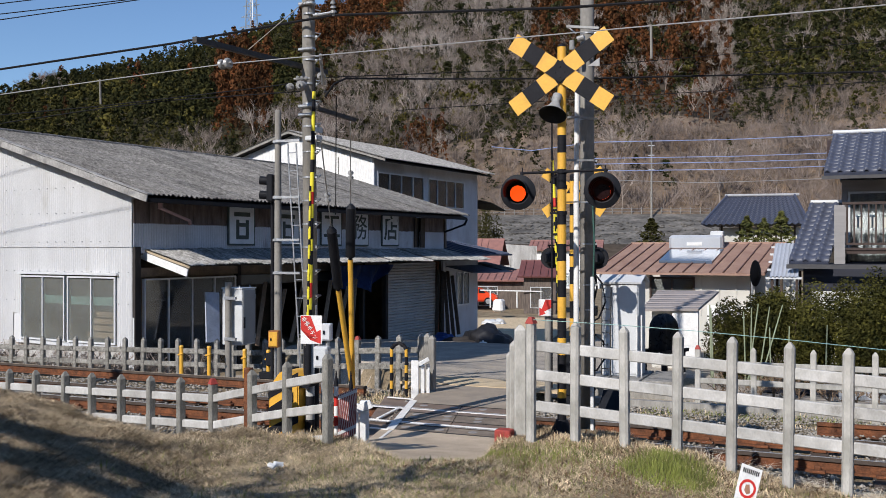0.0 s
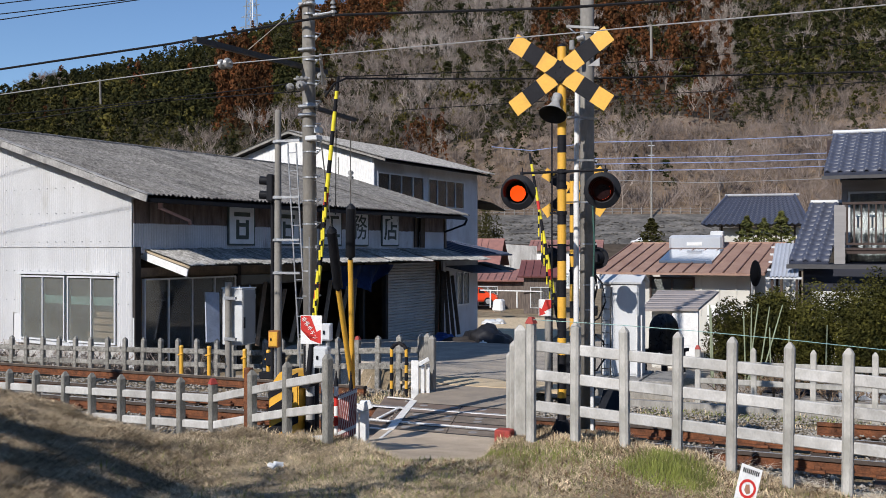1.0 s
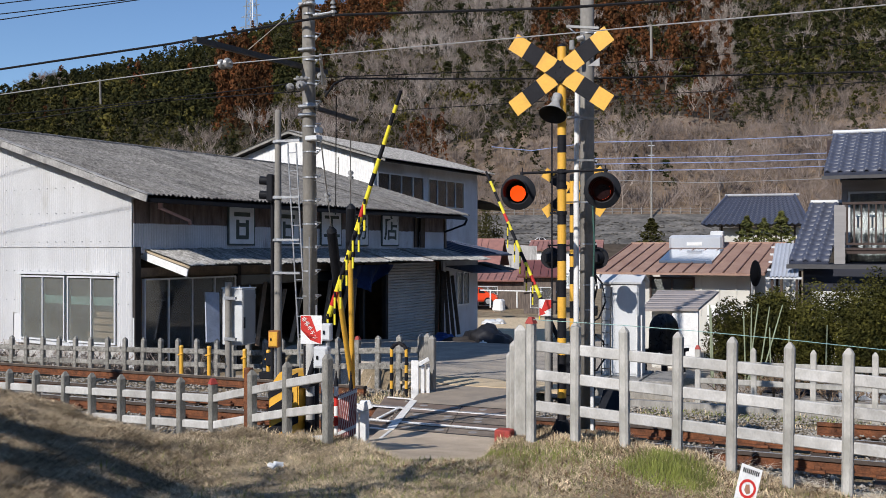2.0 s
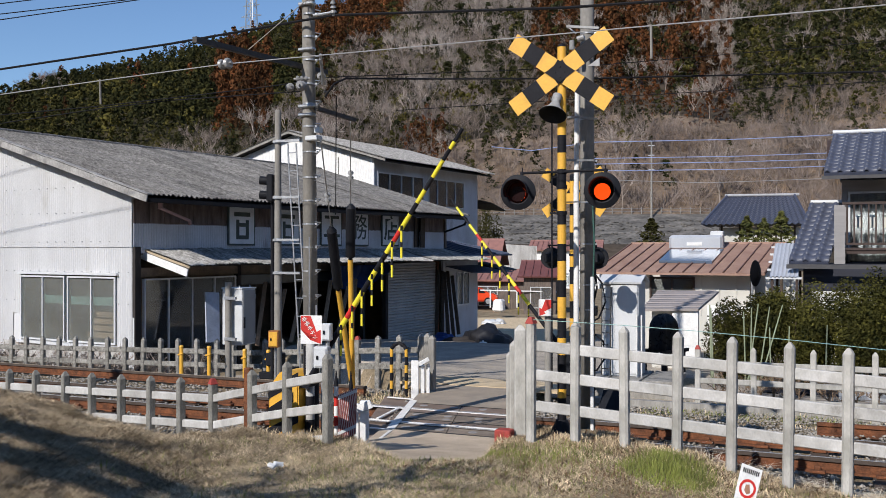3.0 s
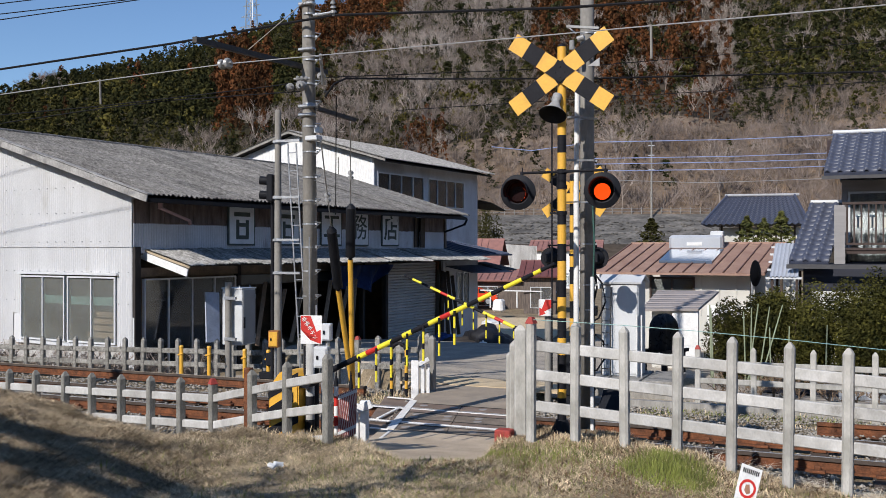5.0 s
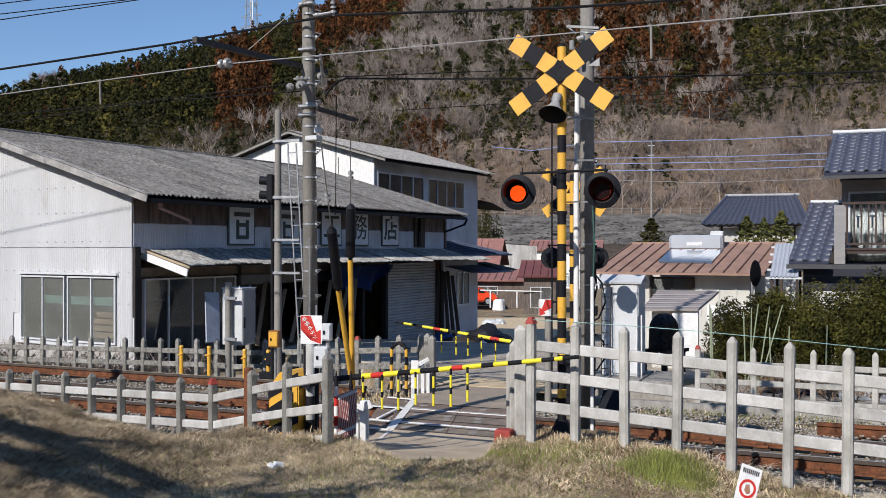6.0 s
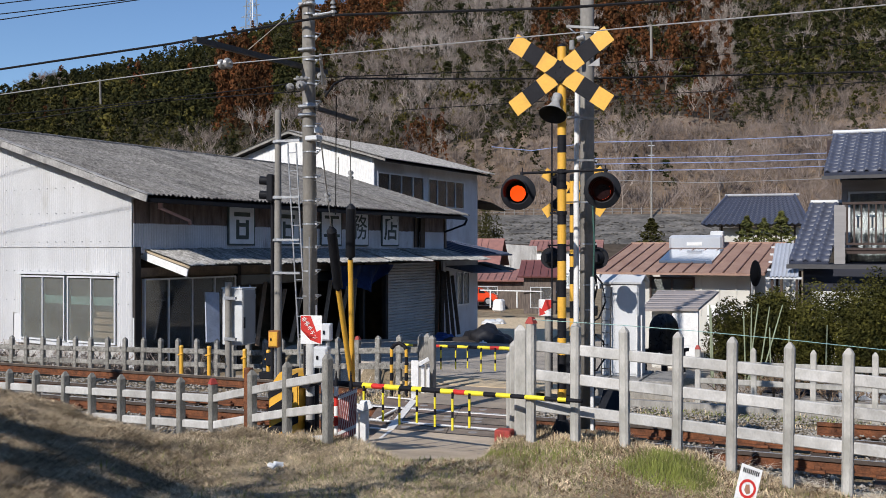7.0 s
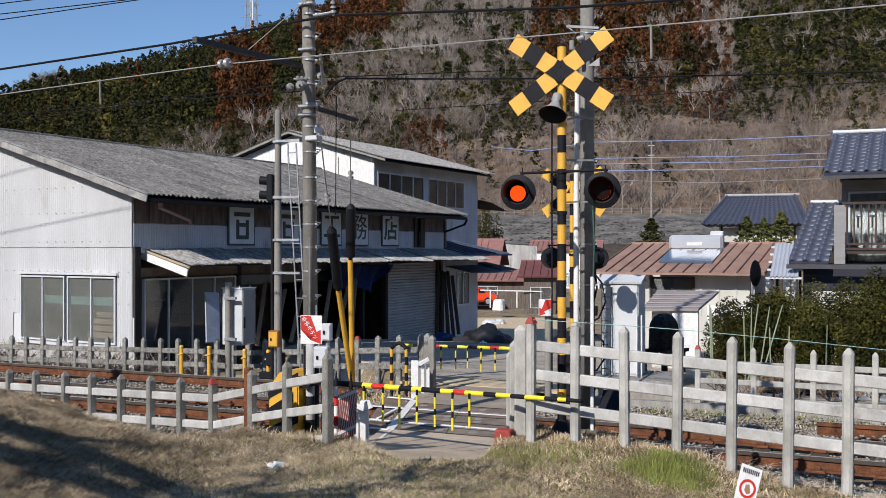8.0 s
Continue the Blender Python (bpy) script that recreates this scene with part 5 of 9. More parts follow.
def seam_roof(x0, x1, ya, za, yb, zb, n, material, parent, shift=0.0):
    """A metal roof with standing seams from the eave (ya, za) up to the ridge (yb, zb)."""
    bm = B()
    slab(bm, [(x0, ya, za), (x1, ya, za), (x1 + shift, yb, zb), (x0 + shift, yb, zb)], 0.05)
    sheet = part("roof_sheet", bm, material, parent)
    for k in range(n + 1):
        x = x0 + (x1 - x0) * k / n
        bm = B()
        beam(bm, (x, ya, za + 0.02), (x + shift, yb, zb + 0.015), 0.028, 0.03)
        part("roof_seam", bm, M_SEAM, parent)
    return sheet


M_HWALL = mat("pale_house_wall", (0.62, 0.60, 0.54), 0.85, var=0.15, scale=1.5, bump=0.1, stain=(0.42, 0.4, 0.36), stain_at=0.62)
M_HWHITE = mat("bright_house_wall", (0.82, 0.81, 0.78), 0.8, var=0.1, scale=2)
M_BROWN = mat("brown_timber", (0.065, 0.042, 0.034), 0.7, var=0.3, scale=4, stretch=(1, 1, 6))
red_house = thing("low_house", pose(-3.737, 24.0, -0.9), "low pale house with a rust-red metal roof", "house", "houses")
RX0, RX1, RHX = -5.790, -1.709, -3.737
RZ, RZT = 1.563 + 0.9, 2.292 + 0.9
seam_roof(RX0 - RHX, RX1 - RHX + 0.08, -0.5, RZ, 2.6, RZT, 13, M_RROOF, red_house, 0.34)
seam_roof(RX0 - RHX + 0.68, RX1 - RHX + 0.76, 5.7, RZ, 2.6, RZT, 10, M_RROOF, red_house, -0.34)
bm = B()
box(bm, ((RX0 + RX1) / 2 - RHX, -0.515, RZ - 0.03), (RX1 - RX0, 0.04, 0.05))
part("fascia", bm, M_RROOF, red_house)
bm = B()
WB0, WB1 = -4.445 - RHX, -3.319 - RHX
for a, b, z0, z1 in ((RX0 - RHX + 0.3, WB0, -0.5, RZ), (WB1, RX1 - RHX - 0.3, -0.5, RZ), (WB0, WB1, -0.5, 1.5)):
    box(bm, ((a + b) / 2, 0.06, (z0 + z1) / 2), (b - a, 0.12, z1 - z0))
box(bm, ((RX0 + RX1) / 2 - RHX, 5.2, RZ / 2), (RX1 - RX0 - 0.6, 0.12, RZ))
box(bm, (RX0 - RHX + 0.35, 2.6, RZ / 2), (0.1, 5.0, RZ))
box(bm, (RX1 - RHX - 0.35, 2.6, RZ / 2), (0.1, 5.0, RZ))
part("wall", bm, M_HWALL, red_house)
bm = B()
box(bm, ((WB1 + RX1 - RHX) / 2, -0.01, 1.2), (RX1 - RHX - WB1 - 0.6, 0.02, 0.9))
part("white_wall_panel", bm, M_HWHITE, red_house)
for k in range(7):
    bm = B()
    box(bm, (WB1 + 0.15 + 0.42 * k, -0.02, 1.9), (0.03, 0.03, 1.0))
    part("wall_batten", bm, M_HWALL, red_house)
sash("window", red_house, lambda a, d, z: (a, -d, z), WB0, WB1, 1.5, RZ - 0.12, 2, frame_m=M_BROWN)
# solar water heater on its roof
heater = thing("solar_water_heater", pose(0, 0, 0), "grey solar water heater lying on the metal roof", "water heater")
bm = B()
slab(bm, [(-4.287, 24.400, 1.857), (-2.956, 24.400, 1.835), (-2.831, 25.900, 2.150), (-4.230, 25.900, 2.150)], 0.06)
part("collector_panel", bm, mat("collector_glass", (0.10, 0.14, 0.20), 0.15, var=0.15, scale=2, bump=0.0, spec=0.6), heater, "blue-grey glass collector")
bm = B()
HA, HB = (-4.294, 26.200, 2.353), (-2.863, 26.200, 2.349)
box(bm, ((HA[0] + HB[0]) / 2, 26.2, HA[2] - 0.03), (HB[0] - HA[0], 0.46, 0.42), bevel=0.07)
tank = part("tank", bm, mat("grey_tank", (0.55, 0.57, 0.6), 0.35, 0.3, var=0.1, scale=2, bump=0.03), heater, "grey steel water tank", smooth=False)
bm = B()
box(bm, (-3.608, 25.96, 2.288), (0.4, 0.012, 0.09))
part("pale_label", bm, M_WHITE, tank)
bm = B()
box(bm, (-3.041, 26.25, 2.565), (0.34, 0.3, 0.14), bevel=0.02)
part("header_box", bm, M_GREYW, heater, "small grey box on the tank")
# shed before it
shed = thing("shed", Matrix(), "small white shed with a grey sheet roof", "shed")
S0, S1 = (-3.748, 19.600, 0.944), (-2.486, 19.600, 0.975)
bm = B()
slab(bm, [(S0[0], 19.3, S0[2] - 0.03), (S1[0] - 0.12, 19.3, S1[2] - 0.03), (S1[0] + 0.06, 21.2, S1[2] + 0.25), (S0[0], 21.2, S1[2] + 0.25)], 0.05)
M_SHEDROOF = mat("brownish_sheet_roof", (0.36, 0.32, 0.30), 0.6, var=0.15, scale=1.5, stretch=(1, 6, 1))
part("roof", bm, M_SHEDROOF, shed, "grey-brown sheet roof")
for k in range(5):
    bm = B()
    y = 19.35 + 0.42 * k
    beam(bm, (S0[0], y, S0[2] + 0.01 + 0.148 * (y - 19.3)), (S1[0] - 0.10 + 0.14 * (y - 19.3) / 1.9, y, S1[2] + 0.01 + 0.148 * (y - 19.3)), 0.02, 0.014)
    part("roof_batten", bm, M_SHEDROOF, shed)
bm = B()
box(bm, ((S0[0] + S1[0]) / 2 - 0.1, 20.4, 0.0), (S1[0] - S0[0] - 0.5, 1.5, S1[2] * 2 - 0.1))
part("body", bm, M_HWALL, shed)
bm = B()
slab(bm, [(-3.134, 19.400, 0.855), (-2.616, 19.400, 0.868), (-2.616, 19.400, -0.127), (-3.134, 19.400, -0.151)], 0.04)
part("white_panel", bm, M_WHITE, shed, "white sheet leaning before the shed")

# tiled house at the edge, with balcony
tile_house = thing("tiled_house", Matrix(), "two-storey house with blue glazed tile roofs and a balcony", "house", "houses")
TILE_V, TILE_F = [], []
for r, (yy, zz_) in enumerate(((0.0, 0.035), (0.0, 0.0), (0.30, 0.012))):
    for k in range(9):
        a = k / 8
        TILE_V.append(((a - 0.5) * 0.285, yy, zz_ * (1 if r != 1 else 1) + 0.05 * math.sin(math.pi * min(1, a * 2.2)) * (a < 0.46) - 0.012 * math.sin(math.pi * max(0, (a - 0.45) / 0.55)) - (0.03 if r == 1 else 0)))
for r in (0, 1):
    for k in range(8):
        i = {0: 0, 1: 9}[r]
        TILE_F.append((9 + k, 10 + k, 1 + k, k) if r == 1 else (k, k + 1, 19 + k, 18 + k))
TILE_ME = mesh_from("tile", TILE_V, TILE_F, M_TILE)


def tile_roof(parent, x0, x1, y0, z0, y1, z1, name="roof_slope", skew=0.0):
    """Courses of single tiles from the eave (y0, z0) to the ridge (y1, z1)."""
    x1 = x0 + 0.285 * int((x1 - x0) / 0.285 + 0.01)
    bm = B()
    slab(bm, [(x0, y0, z0 - 0.03), (x1, y0, z0 - 0.03), (x1 + skew, y1, z1 - 0.03), (x0 + skew, y1, z1 - 0.03)], 0.08)
    base = part(name, bm, M_TILE, parent)
    ln = math.hypot(y1 - y0, z1 - z0)
    n, m = int(ln / 0.25), int((x1 - x0) / 0.285 + 0.5)
    ang = math.degrees(math.atan2(z1 - z0, y1 - y0))
    for r in range(n):
        for k in range(m):
            t = new("tile", TILE_ME)
            t.parent = base
            f = r / n
            t.matrix_basis = pose(x0 + 0.15 + 0.285 * k + skew * f, y0 + (y1 - y0) * f, z0 + (z1 - z0) * f, ang, 0, random.uniform(-0.6, 0.6))
    return base


T0, T1 = (-0.327, 24.000, 3.887), (-0.060, 26.600, 5.136)
tile_roof(tile_house, T0[0], T0[0] + 3.2, 24.0, T0[2] + 0.1, 26.6, T1[2], skew=0.2)
bm = B()
rod(bm, (T0[0] + 0.18, 26.6, T1[2] + 0.08), (T0[0] + 3.3, 26.6, T1[2] + 0.06), 0.055, n=12)
part("ridge", bm, M_GREYW, tile_house, "pale mortar ridge")
bm = B()
beam(bm, (T0[0] - 0.05, 23.95, T0[2] - 0.04), (T0[0] + 3.2, 23.95, T0[2] - 0.04), 0.1, 0.08)
M_GUTTER = mat("dark_grey_gutter", (0.07, 0.068, 0.07), 0.6, var=0.2, scale=5)
part("gutter", bm, M_GUTTER, tile_house)
bm = B()
slab(bm, [(T0[0] + 0.05, 24.05, T0[2] - 0.02), (T0[0] + 3.2, 24.05, T0[2] - 0.02), (T0[0] + 3.2, 26.6, T1[2] - 0.12), (T0[0] + 0.05, 26.6, T1[2] - 0.12)], 0.06)
part("roof_deck", bm, M_BROWN, tile_house)
M_SIDING = mat("grey_siding", (0.31, 0.295, 0.285), 0.8, var=0.12, scale=2, stretch=(1, 1, 8))
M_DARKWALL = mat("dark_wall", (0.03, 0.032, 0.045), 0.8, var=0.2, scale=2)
W0 = (0.071, 24.800, 3.684)
bm = B()
for a, b, z0, z1 in ((W0[0], W0[0] + 0.12, 0.9, 4.1), (W0[0] + 0.12, W0[0] + 3, 3.55, 4.1), (W0[0] + 2.2, W0[0] + 3, 0.9, 3.55)):
    box(bm, ((a + b) / 2, 24.86, (z0 + z1) / 2), (b - a, 0.12, z1 - z0))
box(bm, (W0[0] + 0.06, 25.8, 2.5), (0.12, 2.0, 3.2))
box(bm, (W0[0] + 1.5, 26.7, 2.4), (3.0, 0.12, 3.4))
part("wall", bm, M_SIDING, tile_house, "grey upper wall")
sash("balcony_window", tile_house, lambda a, d, z: (a, 24.86 - d, z), W0[0] + 0.14, W0[0] + 2.2, 1.7, 3.55, 2, frame_m=M_GREYW)
part("curtain", corrugated(W0[0] + 0.2, W0[0] + 1.15, lambda x: 1.72, lambda x: 3.5, lambda x, z, o: (x, 24.98 + o, z), pitch=0.16, amp=0.03), M_HWHITE, tile_house, "white curtain behind the balcony window", smooth=True)
bm = B()
slab(bm, [(W0[0] - 0.05, 24.2, 3.904 - 0.12), (W0[0] + 3, 24.2, 3.904 - 0.12), (W0[0] + 3, 24.9, 3.904), (W0[0] - 0.05, 24.9, 3.904)], 0.05)
part("eave_board", bm, M_SIDING, tile_house)
BZ0, BZ1, BX0 = 2.270, 3.226, 0.118
for k in range(14):
    bm = B()
    box(bm, (BX0 + 0.06 + 0.155 * k, 23.9, (BZ0 + BZ1) / 2), (0.035, 0.035, BZ1 - BZ0))
    part("baluster", bm, M_BROWN, tile_house)
for z in (BZ1, BZ0, BZ0 - 0.12):
    bm = B()
    box(bm, (BX0 + 1.4, 23.9, z), (2.9, 0.06, 0.06))
    part("balcony_rail", bm, M_BROWN, tile_house)
bm = B()
box(bm, (BX0 + 1.4, 24.35, BZ0 - 0.18), (2.9, 0.9, 0.1))
part("balcony_floor", bm, M_BROWN, tile_house)
bm = B()
box(bm, (0.020, 23.85, (3.185 + 1.685) / 2), (0.24, 0.14, 3.185 - 1.685))
part("balcony_column", bm, M_SIDING, tile_house, "grey clad column")
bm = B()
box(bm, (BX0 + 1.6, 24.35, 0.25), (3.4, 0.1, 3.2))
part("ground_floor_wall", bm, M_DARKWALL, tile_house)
for k, (x, z) in enumerate(((1540, 380), (1560, 385), (1537, 398))):
    bm = B()
    q = (0.747, 24.300, 2.899)
    box(bm, (q[0] + 0.3 * k - 0.3, 24.3, q[2] - 0.1), (0.15, 0.03, 0.3), bevel=0.01)
    part("laundry", bm, M_HWALL, tile_house, "pale laundry hung on the balcony")
Q0, Q1 = (-1.074, 23.200, 1.794), (-0.790, 26.000, 3.311)
tile_roof(tile_house, Q0[0], 0.067 - 0.1, 23.2, Q0[2] + 0.08, 26.0, Q1[2], "lower_roof_slope", 0.40)
bm = B()
rod(bm, (Q0[0] + 0.4, 26.0, Q1[2] + 0.06), (0.067 + 0.3, 26.0, Q1[2] + 0.05), 0.05, n=12)
part("lower_ridge", bm, M_GREYW, tile_house, "pale mortar ridge")
bm = B()
beam(bm, (Q0[0] - 0.05, 23.15, Q0[2] - 0.05), (Q0[0] + 3.6, 23.15, Q0[2] - 0.05), 0.1, 0.1)
part("lower_gutter", bm, M_GUTTER, tile_house)
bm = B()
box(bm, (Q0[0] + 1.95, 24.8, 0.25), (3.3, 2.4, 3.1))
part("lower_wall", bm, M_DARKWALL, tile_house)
# dark satellite dish beside the low house
dish = thing("satellite_dish", pose(*(-1.784, 22.817, 1.584), 0, 0, 70), "dark round satellite dish on a short pole", "dish")
bm = B()
ring = [[bm.verts.new((0.29 * s * math.cos(math.pi * k / 12), 0.10 * s * s - 0.1, 0.31 * s * math.sin(math.pi * k / 12))) for k in range(24)] for s in (0.25, 0.6, 0.9, 1.0)]
for a, b in zip(ring, ring[1:]):
    for k in range(24):
        bm.faces.new((a[k], a[(k + 1) % 24], b[(k + 1) % 24], b[k]))
bm.faces.new(ring[0])
bmesh.ops.solidify(bm, geom=bm.faces[:], thickness=0.025)
part("reflector", bm, M_PLASTIC, dish)
bm = B()
rod(bm, (0, 0.08, -2.6), (0, 0.08, 0.05), 0.03, n=10)
part("pole", bm, M_GALV, dish)

# pale garden wall and clear plastic lean-to roof
bm = B()
box(bm, (-0.529 + 2.0, 21.5, 0.2), (4.0, 0.12, 2.1))
tagged(part("garden_wall", bm, M_HWALL), "low pale garden wall behind the hedge", "wall")
carport = thing("carport_roof", Matrix(), "clear corrugated plastic lean-to roof", "roof")
bm = corrugated(-1.485, -0.869, lambda x: 23.0, lambda x: 25.2, lambda x, y, o: (x, y, 1.507 + 0.36 * (y - 23.0) + o), pitch=0.09, amp=0.012)
part("plastic_sheet", bm, mat("clear_plastic", (0.46, 0.48, 0.52), 0.3, var=0.1, scale=2, bump=0.02), carport)
for k in range(5):
    bm = B()
    y = 23.05 + 0.5 * k
    z = 1.507 + 0.36 * (y - 23.0) - 0.05
    box(bm, (-1.175, y, z), (0.8, 0.04, 0.05))
    part("batten", bm, M_GREYW, carport)
for x in (-1.435, -0.893):
    for y, h in ((23.1, 1.507 * 2), (25.1, 3.9)):
        bm = B()
        box(bm, (x, y, 0.0), (0.06, 0.06, h))
        part("post", bm, M_BROWN, carport)

# far blue-tiled house
far_house = thing("hip_roofed_house", pose(-3.261, 42.0, -2.6, 0, 0, 4), "white house with a blue tiled hip roof", "house", "houses")
FX0, FX1 = -5.495 - -3.261, -1.143 - -3.261
FZ, FZT = 3.191 + 2.6, 4.535 + 2.6


M_RIDGE = mat("mortar_ridge", (0.46, 0.46, 0.47), 0.7, var=0.25, scale=6)


def wave_slope(pts, rows, cols):
    """A quadrilateral of tiles: rows of waves between eave a-b and ridge d-c."""
    a, b, c, d = [Vector(p) for p in pts]
    bm = B()
    last = None
    for r in range(rows):
        f0, f1 = r / rows, (r + 1) / rows
        up = 0.03
        va, vb = [], []
        for k in range(cols * 4 + 1):
            s = k / (cols * 4)
            o = 0.035 * math.sin(k * math.pi / 2)
            va.append(bm.verts.new(a.lerp(b, s).lerp(d.lerp(c, s), f0) + Vector((0, 0, o + up))))
            vb.append(bm.verts.new(a.lerp(b, s).lerp(d.lerp(c, s), f1) + Vector((0, 0, o))))
        for k in range(cols * 4):
            bm.faces.new((va[k], va[k + 1], vb[k + 1], vb[k]))
            if last:
                bm.faces.new((last[k], last[k + 1], va[k + 1], va[k]))
        last = vb
    return bm


part("front_roof_slope", wave_slope([(FX0, 0, FZ), (FX1, 0, FZ), (FX1 - 0.5, 2.6, FZT), (FX0 + 0.95, 2.6, FZT)], 12, 18), M_TILE, far_house)
part("side_roof_slope", wave_slope([(FX0, 5.2, FZ), (FX0, 0, FZ), (FX0 + 0.95, 2.6, FZT), (FX0 + 0.9, 2.7, FZT)], 12, 18), M_TILE, far_house)
part("back_roof_slope", wave_slope([(FX1, 5.2, FZ), (FX0, 5.2, FZ), (FX0 + 0.95, 2.6, FZT), (FX1 - 0.5, 2.6, FZT)], 6, 10), M_TILE, far_house)
bm = B()
rod(bm, (FX0 + 0.85, 2.6, FZT + 0.07), (FX1 - 0.3, 2.6, FZT + 0.06), 0.06, n=10)
part("ridge", bm, M_RIDGE, far_house)
bm = B()
rod(bm, (FX0, 0, FZ + 0.05), (FX0 + 0.95, 2.6, FZT + 0.05), 0.06, n=8)
part("hip_ridge", bm, M_TILE, far_house)
bm = B()
rod(bm, (FX1, 0, FZ + 0.05), (FX1 - 0.5, 2.6, FZT + 0.05), 0.06, n=8)
part("hip_ridge", bm, M_TILE, far_house)
bm = B()
box(bm, ((FX0 + FX1) / 2 + 0.2, 2.6, FZ / 2 - 0.05), (FX1 - FX0 - 1.0, 3.8, FZ - 0.1))
part("wall", bm, M_HWALL, far_house)
for k in range(6):
    bm = B()
    box(bm, (FX0 + 0.8 + 0.75 * k, 0.68, FZ - 0.5), (0.08, 0.06, 1.0))
    part("timber_post", bm, M_BROWN, far_house)

# small red-roofed houses by the field
def cottage(x, D, w, zb, ze, zr, depth, roof_m, label, wall_m):
    cx, cy = x
    c = thing("cottage", pose(cx, cy, zb, 0, 0, 12), label, "house", "houses")
    bm = B()
    box(bm, (0, depth / 2, (ze - zb) / 2), (w, depth, ze - zb))
    part("wall", bm, wall_m, c)
    for s in (0, 1):
        bm = B()
        y = -0.5 if s == 0 else depth + 0.5
        slab(bm, [(-w / 2 - 0.4, y, ze - zb - 0.1), (w / 2 + 0.4, y, ze - zb - 0.1), (w / 2 + 0.4, depth / 2, zr - zb), (-w / 2 - 0.4, depth / 2, zr - zb)], 0.1)
        part("roof_slope", bm, roof_m, c)
        for k in range(int(w / 0.6)):
            bm = B()
            xx = -w / 2 + 0.6 * k
            beam(bm, (xx, y, ze - zb - 0.06), (xx, depth / 2, zr - zb + 0.04), 0.08, 0.06)
            part("roof_seam", bm, roof_m, c)
    for k in range(max(1, int(w / 2.4))):
        sash("window", c, lambda a, d, z: (a, -d, z), -w / 2 + 0.5 + 2.4 * k, -w / 2 + 2.1 + 2.4 * k, 0.7, min(2.3, ze - zb - 0.3), 2, frame_m=M_GREYW)
    return c


M_RED2 = mat("red_metal_roof", (0.35, 0.17, 0.135), 0.6, var=0.25, scale=2, color2=(0.25, 0.125, 0.105))
M_MAROON = mat("maroon_metal_roof", (0.17, 0.066, 0.06), 0.55, var=0.2, scale=2)
M_TIMBERW = mat("weathered_cottage_boards", (0.19, 0.15, 0.125), 0.9, var=0.35, scale=3, bump=0.2, color2=(0.09, 0.072, 0.06), stretch=(3, 3, 0.5))
M_STAINED = mat("streaked_pale_concrete", (0.62, 0.60, 0.56), 0.92, var=0.3, scale=1.2, bump=0.2, color2=(0.42, 0.40, 0.37), stain=(0.16, 0.15, 0.135), stain_at=0.55, stretch=(2, 2, 0.35))
cottage((-28.670, 74.739), 80, 3.4, -3.2, 0.744, 3.005, 6, M_RED2, "weathered cottage with a red metal roof", M_TIMBERW)
cottage((-25.413, 71.776), 76, 4.6, -3.2, -0.291, 0.378, 6, M_RED2, "timber cottage with a low red roof", M_TIMBERW)
cottage((-20.673, 67.270), 70, 2.4, -3.0, 0.198, 1.234, 4, M_MAROON, "timber cottage with a maroon roof", M_TIMBERW)
cottage((-29.725, 106.882), 110, 8.0, -3.0, 2.150, 3.177, 7, M_RED2, "long white house with a reddish roof", M_HWHITE)
bm = B()
slab(bm, [(-31.608, 89.788, -0.095), (-28.322, 91.182, -0.095), (-28.322, 91.182, 2.438), (-31.608, 89.788, 2.668)], 0.4)
tagged(part("retaining_wall", bm, M_STAINED), "stained grey concrete retaining wall below the road", "wall")

# ---- gate posts of the path ----
for x, y, top in ((-2.820, 8.550, 1.421), (-2.955, 8.800, 1.247), (-3.076, 9.050, 1.116)):
    q = part("gate_post", picket(1.2, 0.115), M_POST)
    q.matrix_basis = pose(x, y, top - 1.2, 0, 0, 20)
    tagged(q, "mossy grey concrete gate post beside the path", "gate post", "gate posts")
for x, y, top in ((-6.126, 13.600, 0.803), (-5.904, 13.300, 0.836), (-5.696, 13.000, 0.834)):
    q = part("gate_post", picket(1.0, 0.10), M_CONC)
    q.matrix_basis = pose(x, y, top - 1.0)
    tagged(q, "grey concrete gate post beside the path", "gate post", "gate posts")
bm = B()
box(bm, (-2.93, 8.40, 0.36), (0.16, 0.14, 0.15), bevel=0.012)
tagged(part("red_block", bm, M_DRED), "small red-painted concrete block in the grass", "block")


def white_guard(p, rz, planks, cap, label):
    """A short white guard: upright planks and a board across their tops."""
    g = thing("white_guard", pose(*p, 0, 0, rz), label, "guard", "white guards")
    for x, y, h, w in planks:
        bm = B()
        box(bm, (x, y, h / 2 - 0.1), (w, 0.05, h + 0.2), bevel=0.006)
        part("plank", bm, M_WHITE, g)
    bm = B()
    beam(bm, cap[0], cap[1], 0.022, cap[2], bevel=0.004)
    part("cap_board", bm, M_WHITE, g)
    return g


white_guard((-4.378, 8.299, 0.161), 20, ((-0.16, 0.10, 0.40, 0.05), (-0.085, 0.06, 0.43, 0.045), (0.0, 0.0, 0.47, 0.09)), ((-0.07, -0.04, 0.385), (0.075, -0.04, 0.445), 0.085), "white-painted wooden guard beside the path")
white_guard((-5.710, 12.677, -0.032), 20, ((-0.115, 0.0, 0.52, 0.11), (-0.005, 0.05, 0.44, 0.06), (0.075, 0.09, 0.46, 0.05)), ((-0.06, -0.03, 0.46), (0.09, 0.0, 0.545), 0.06), "white-painted wooden guard at the far gate posts")

# ---- striped board by the near gate ----
stripes = thing("striped_board", Matrix(), "faded red and white striped board between two stakes", "warning board")
C = [(-4.401, 7.800, 0.753), (-4.232, 7.872, 0.828), (-4.242, 7.868, 0.386), (-4.401, 7.800, 0.311)]
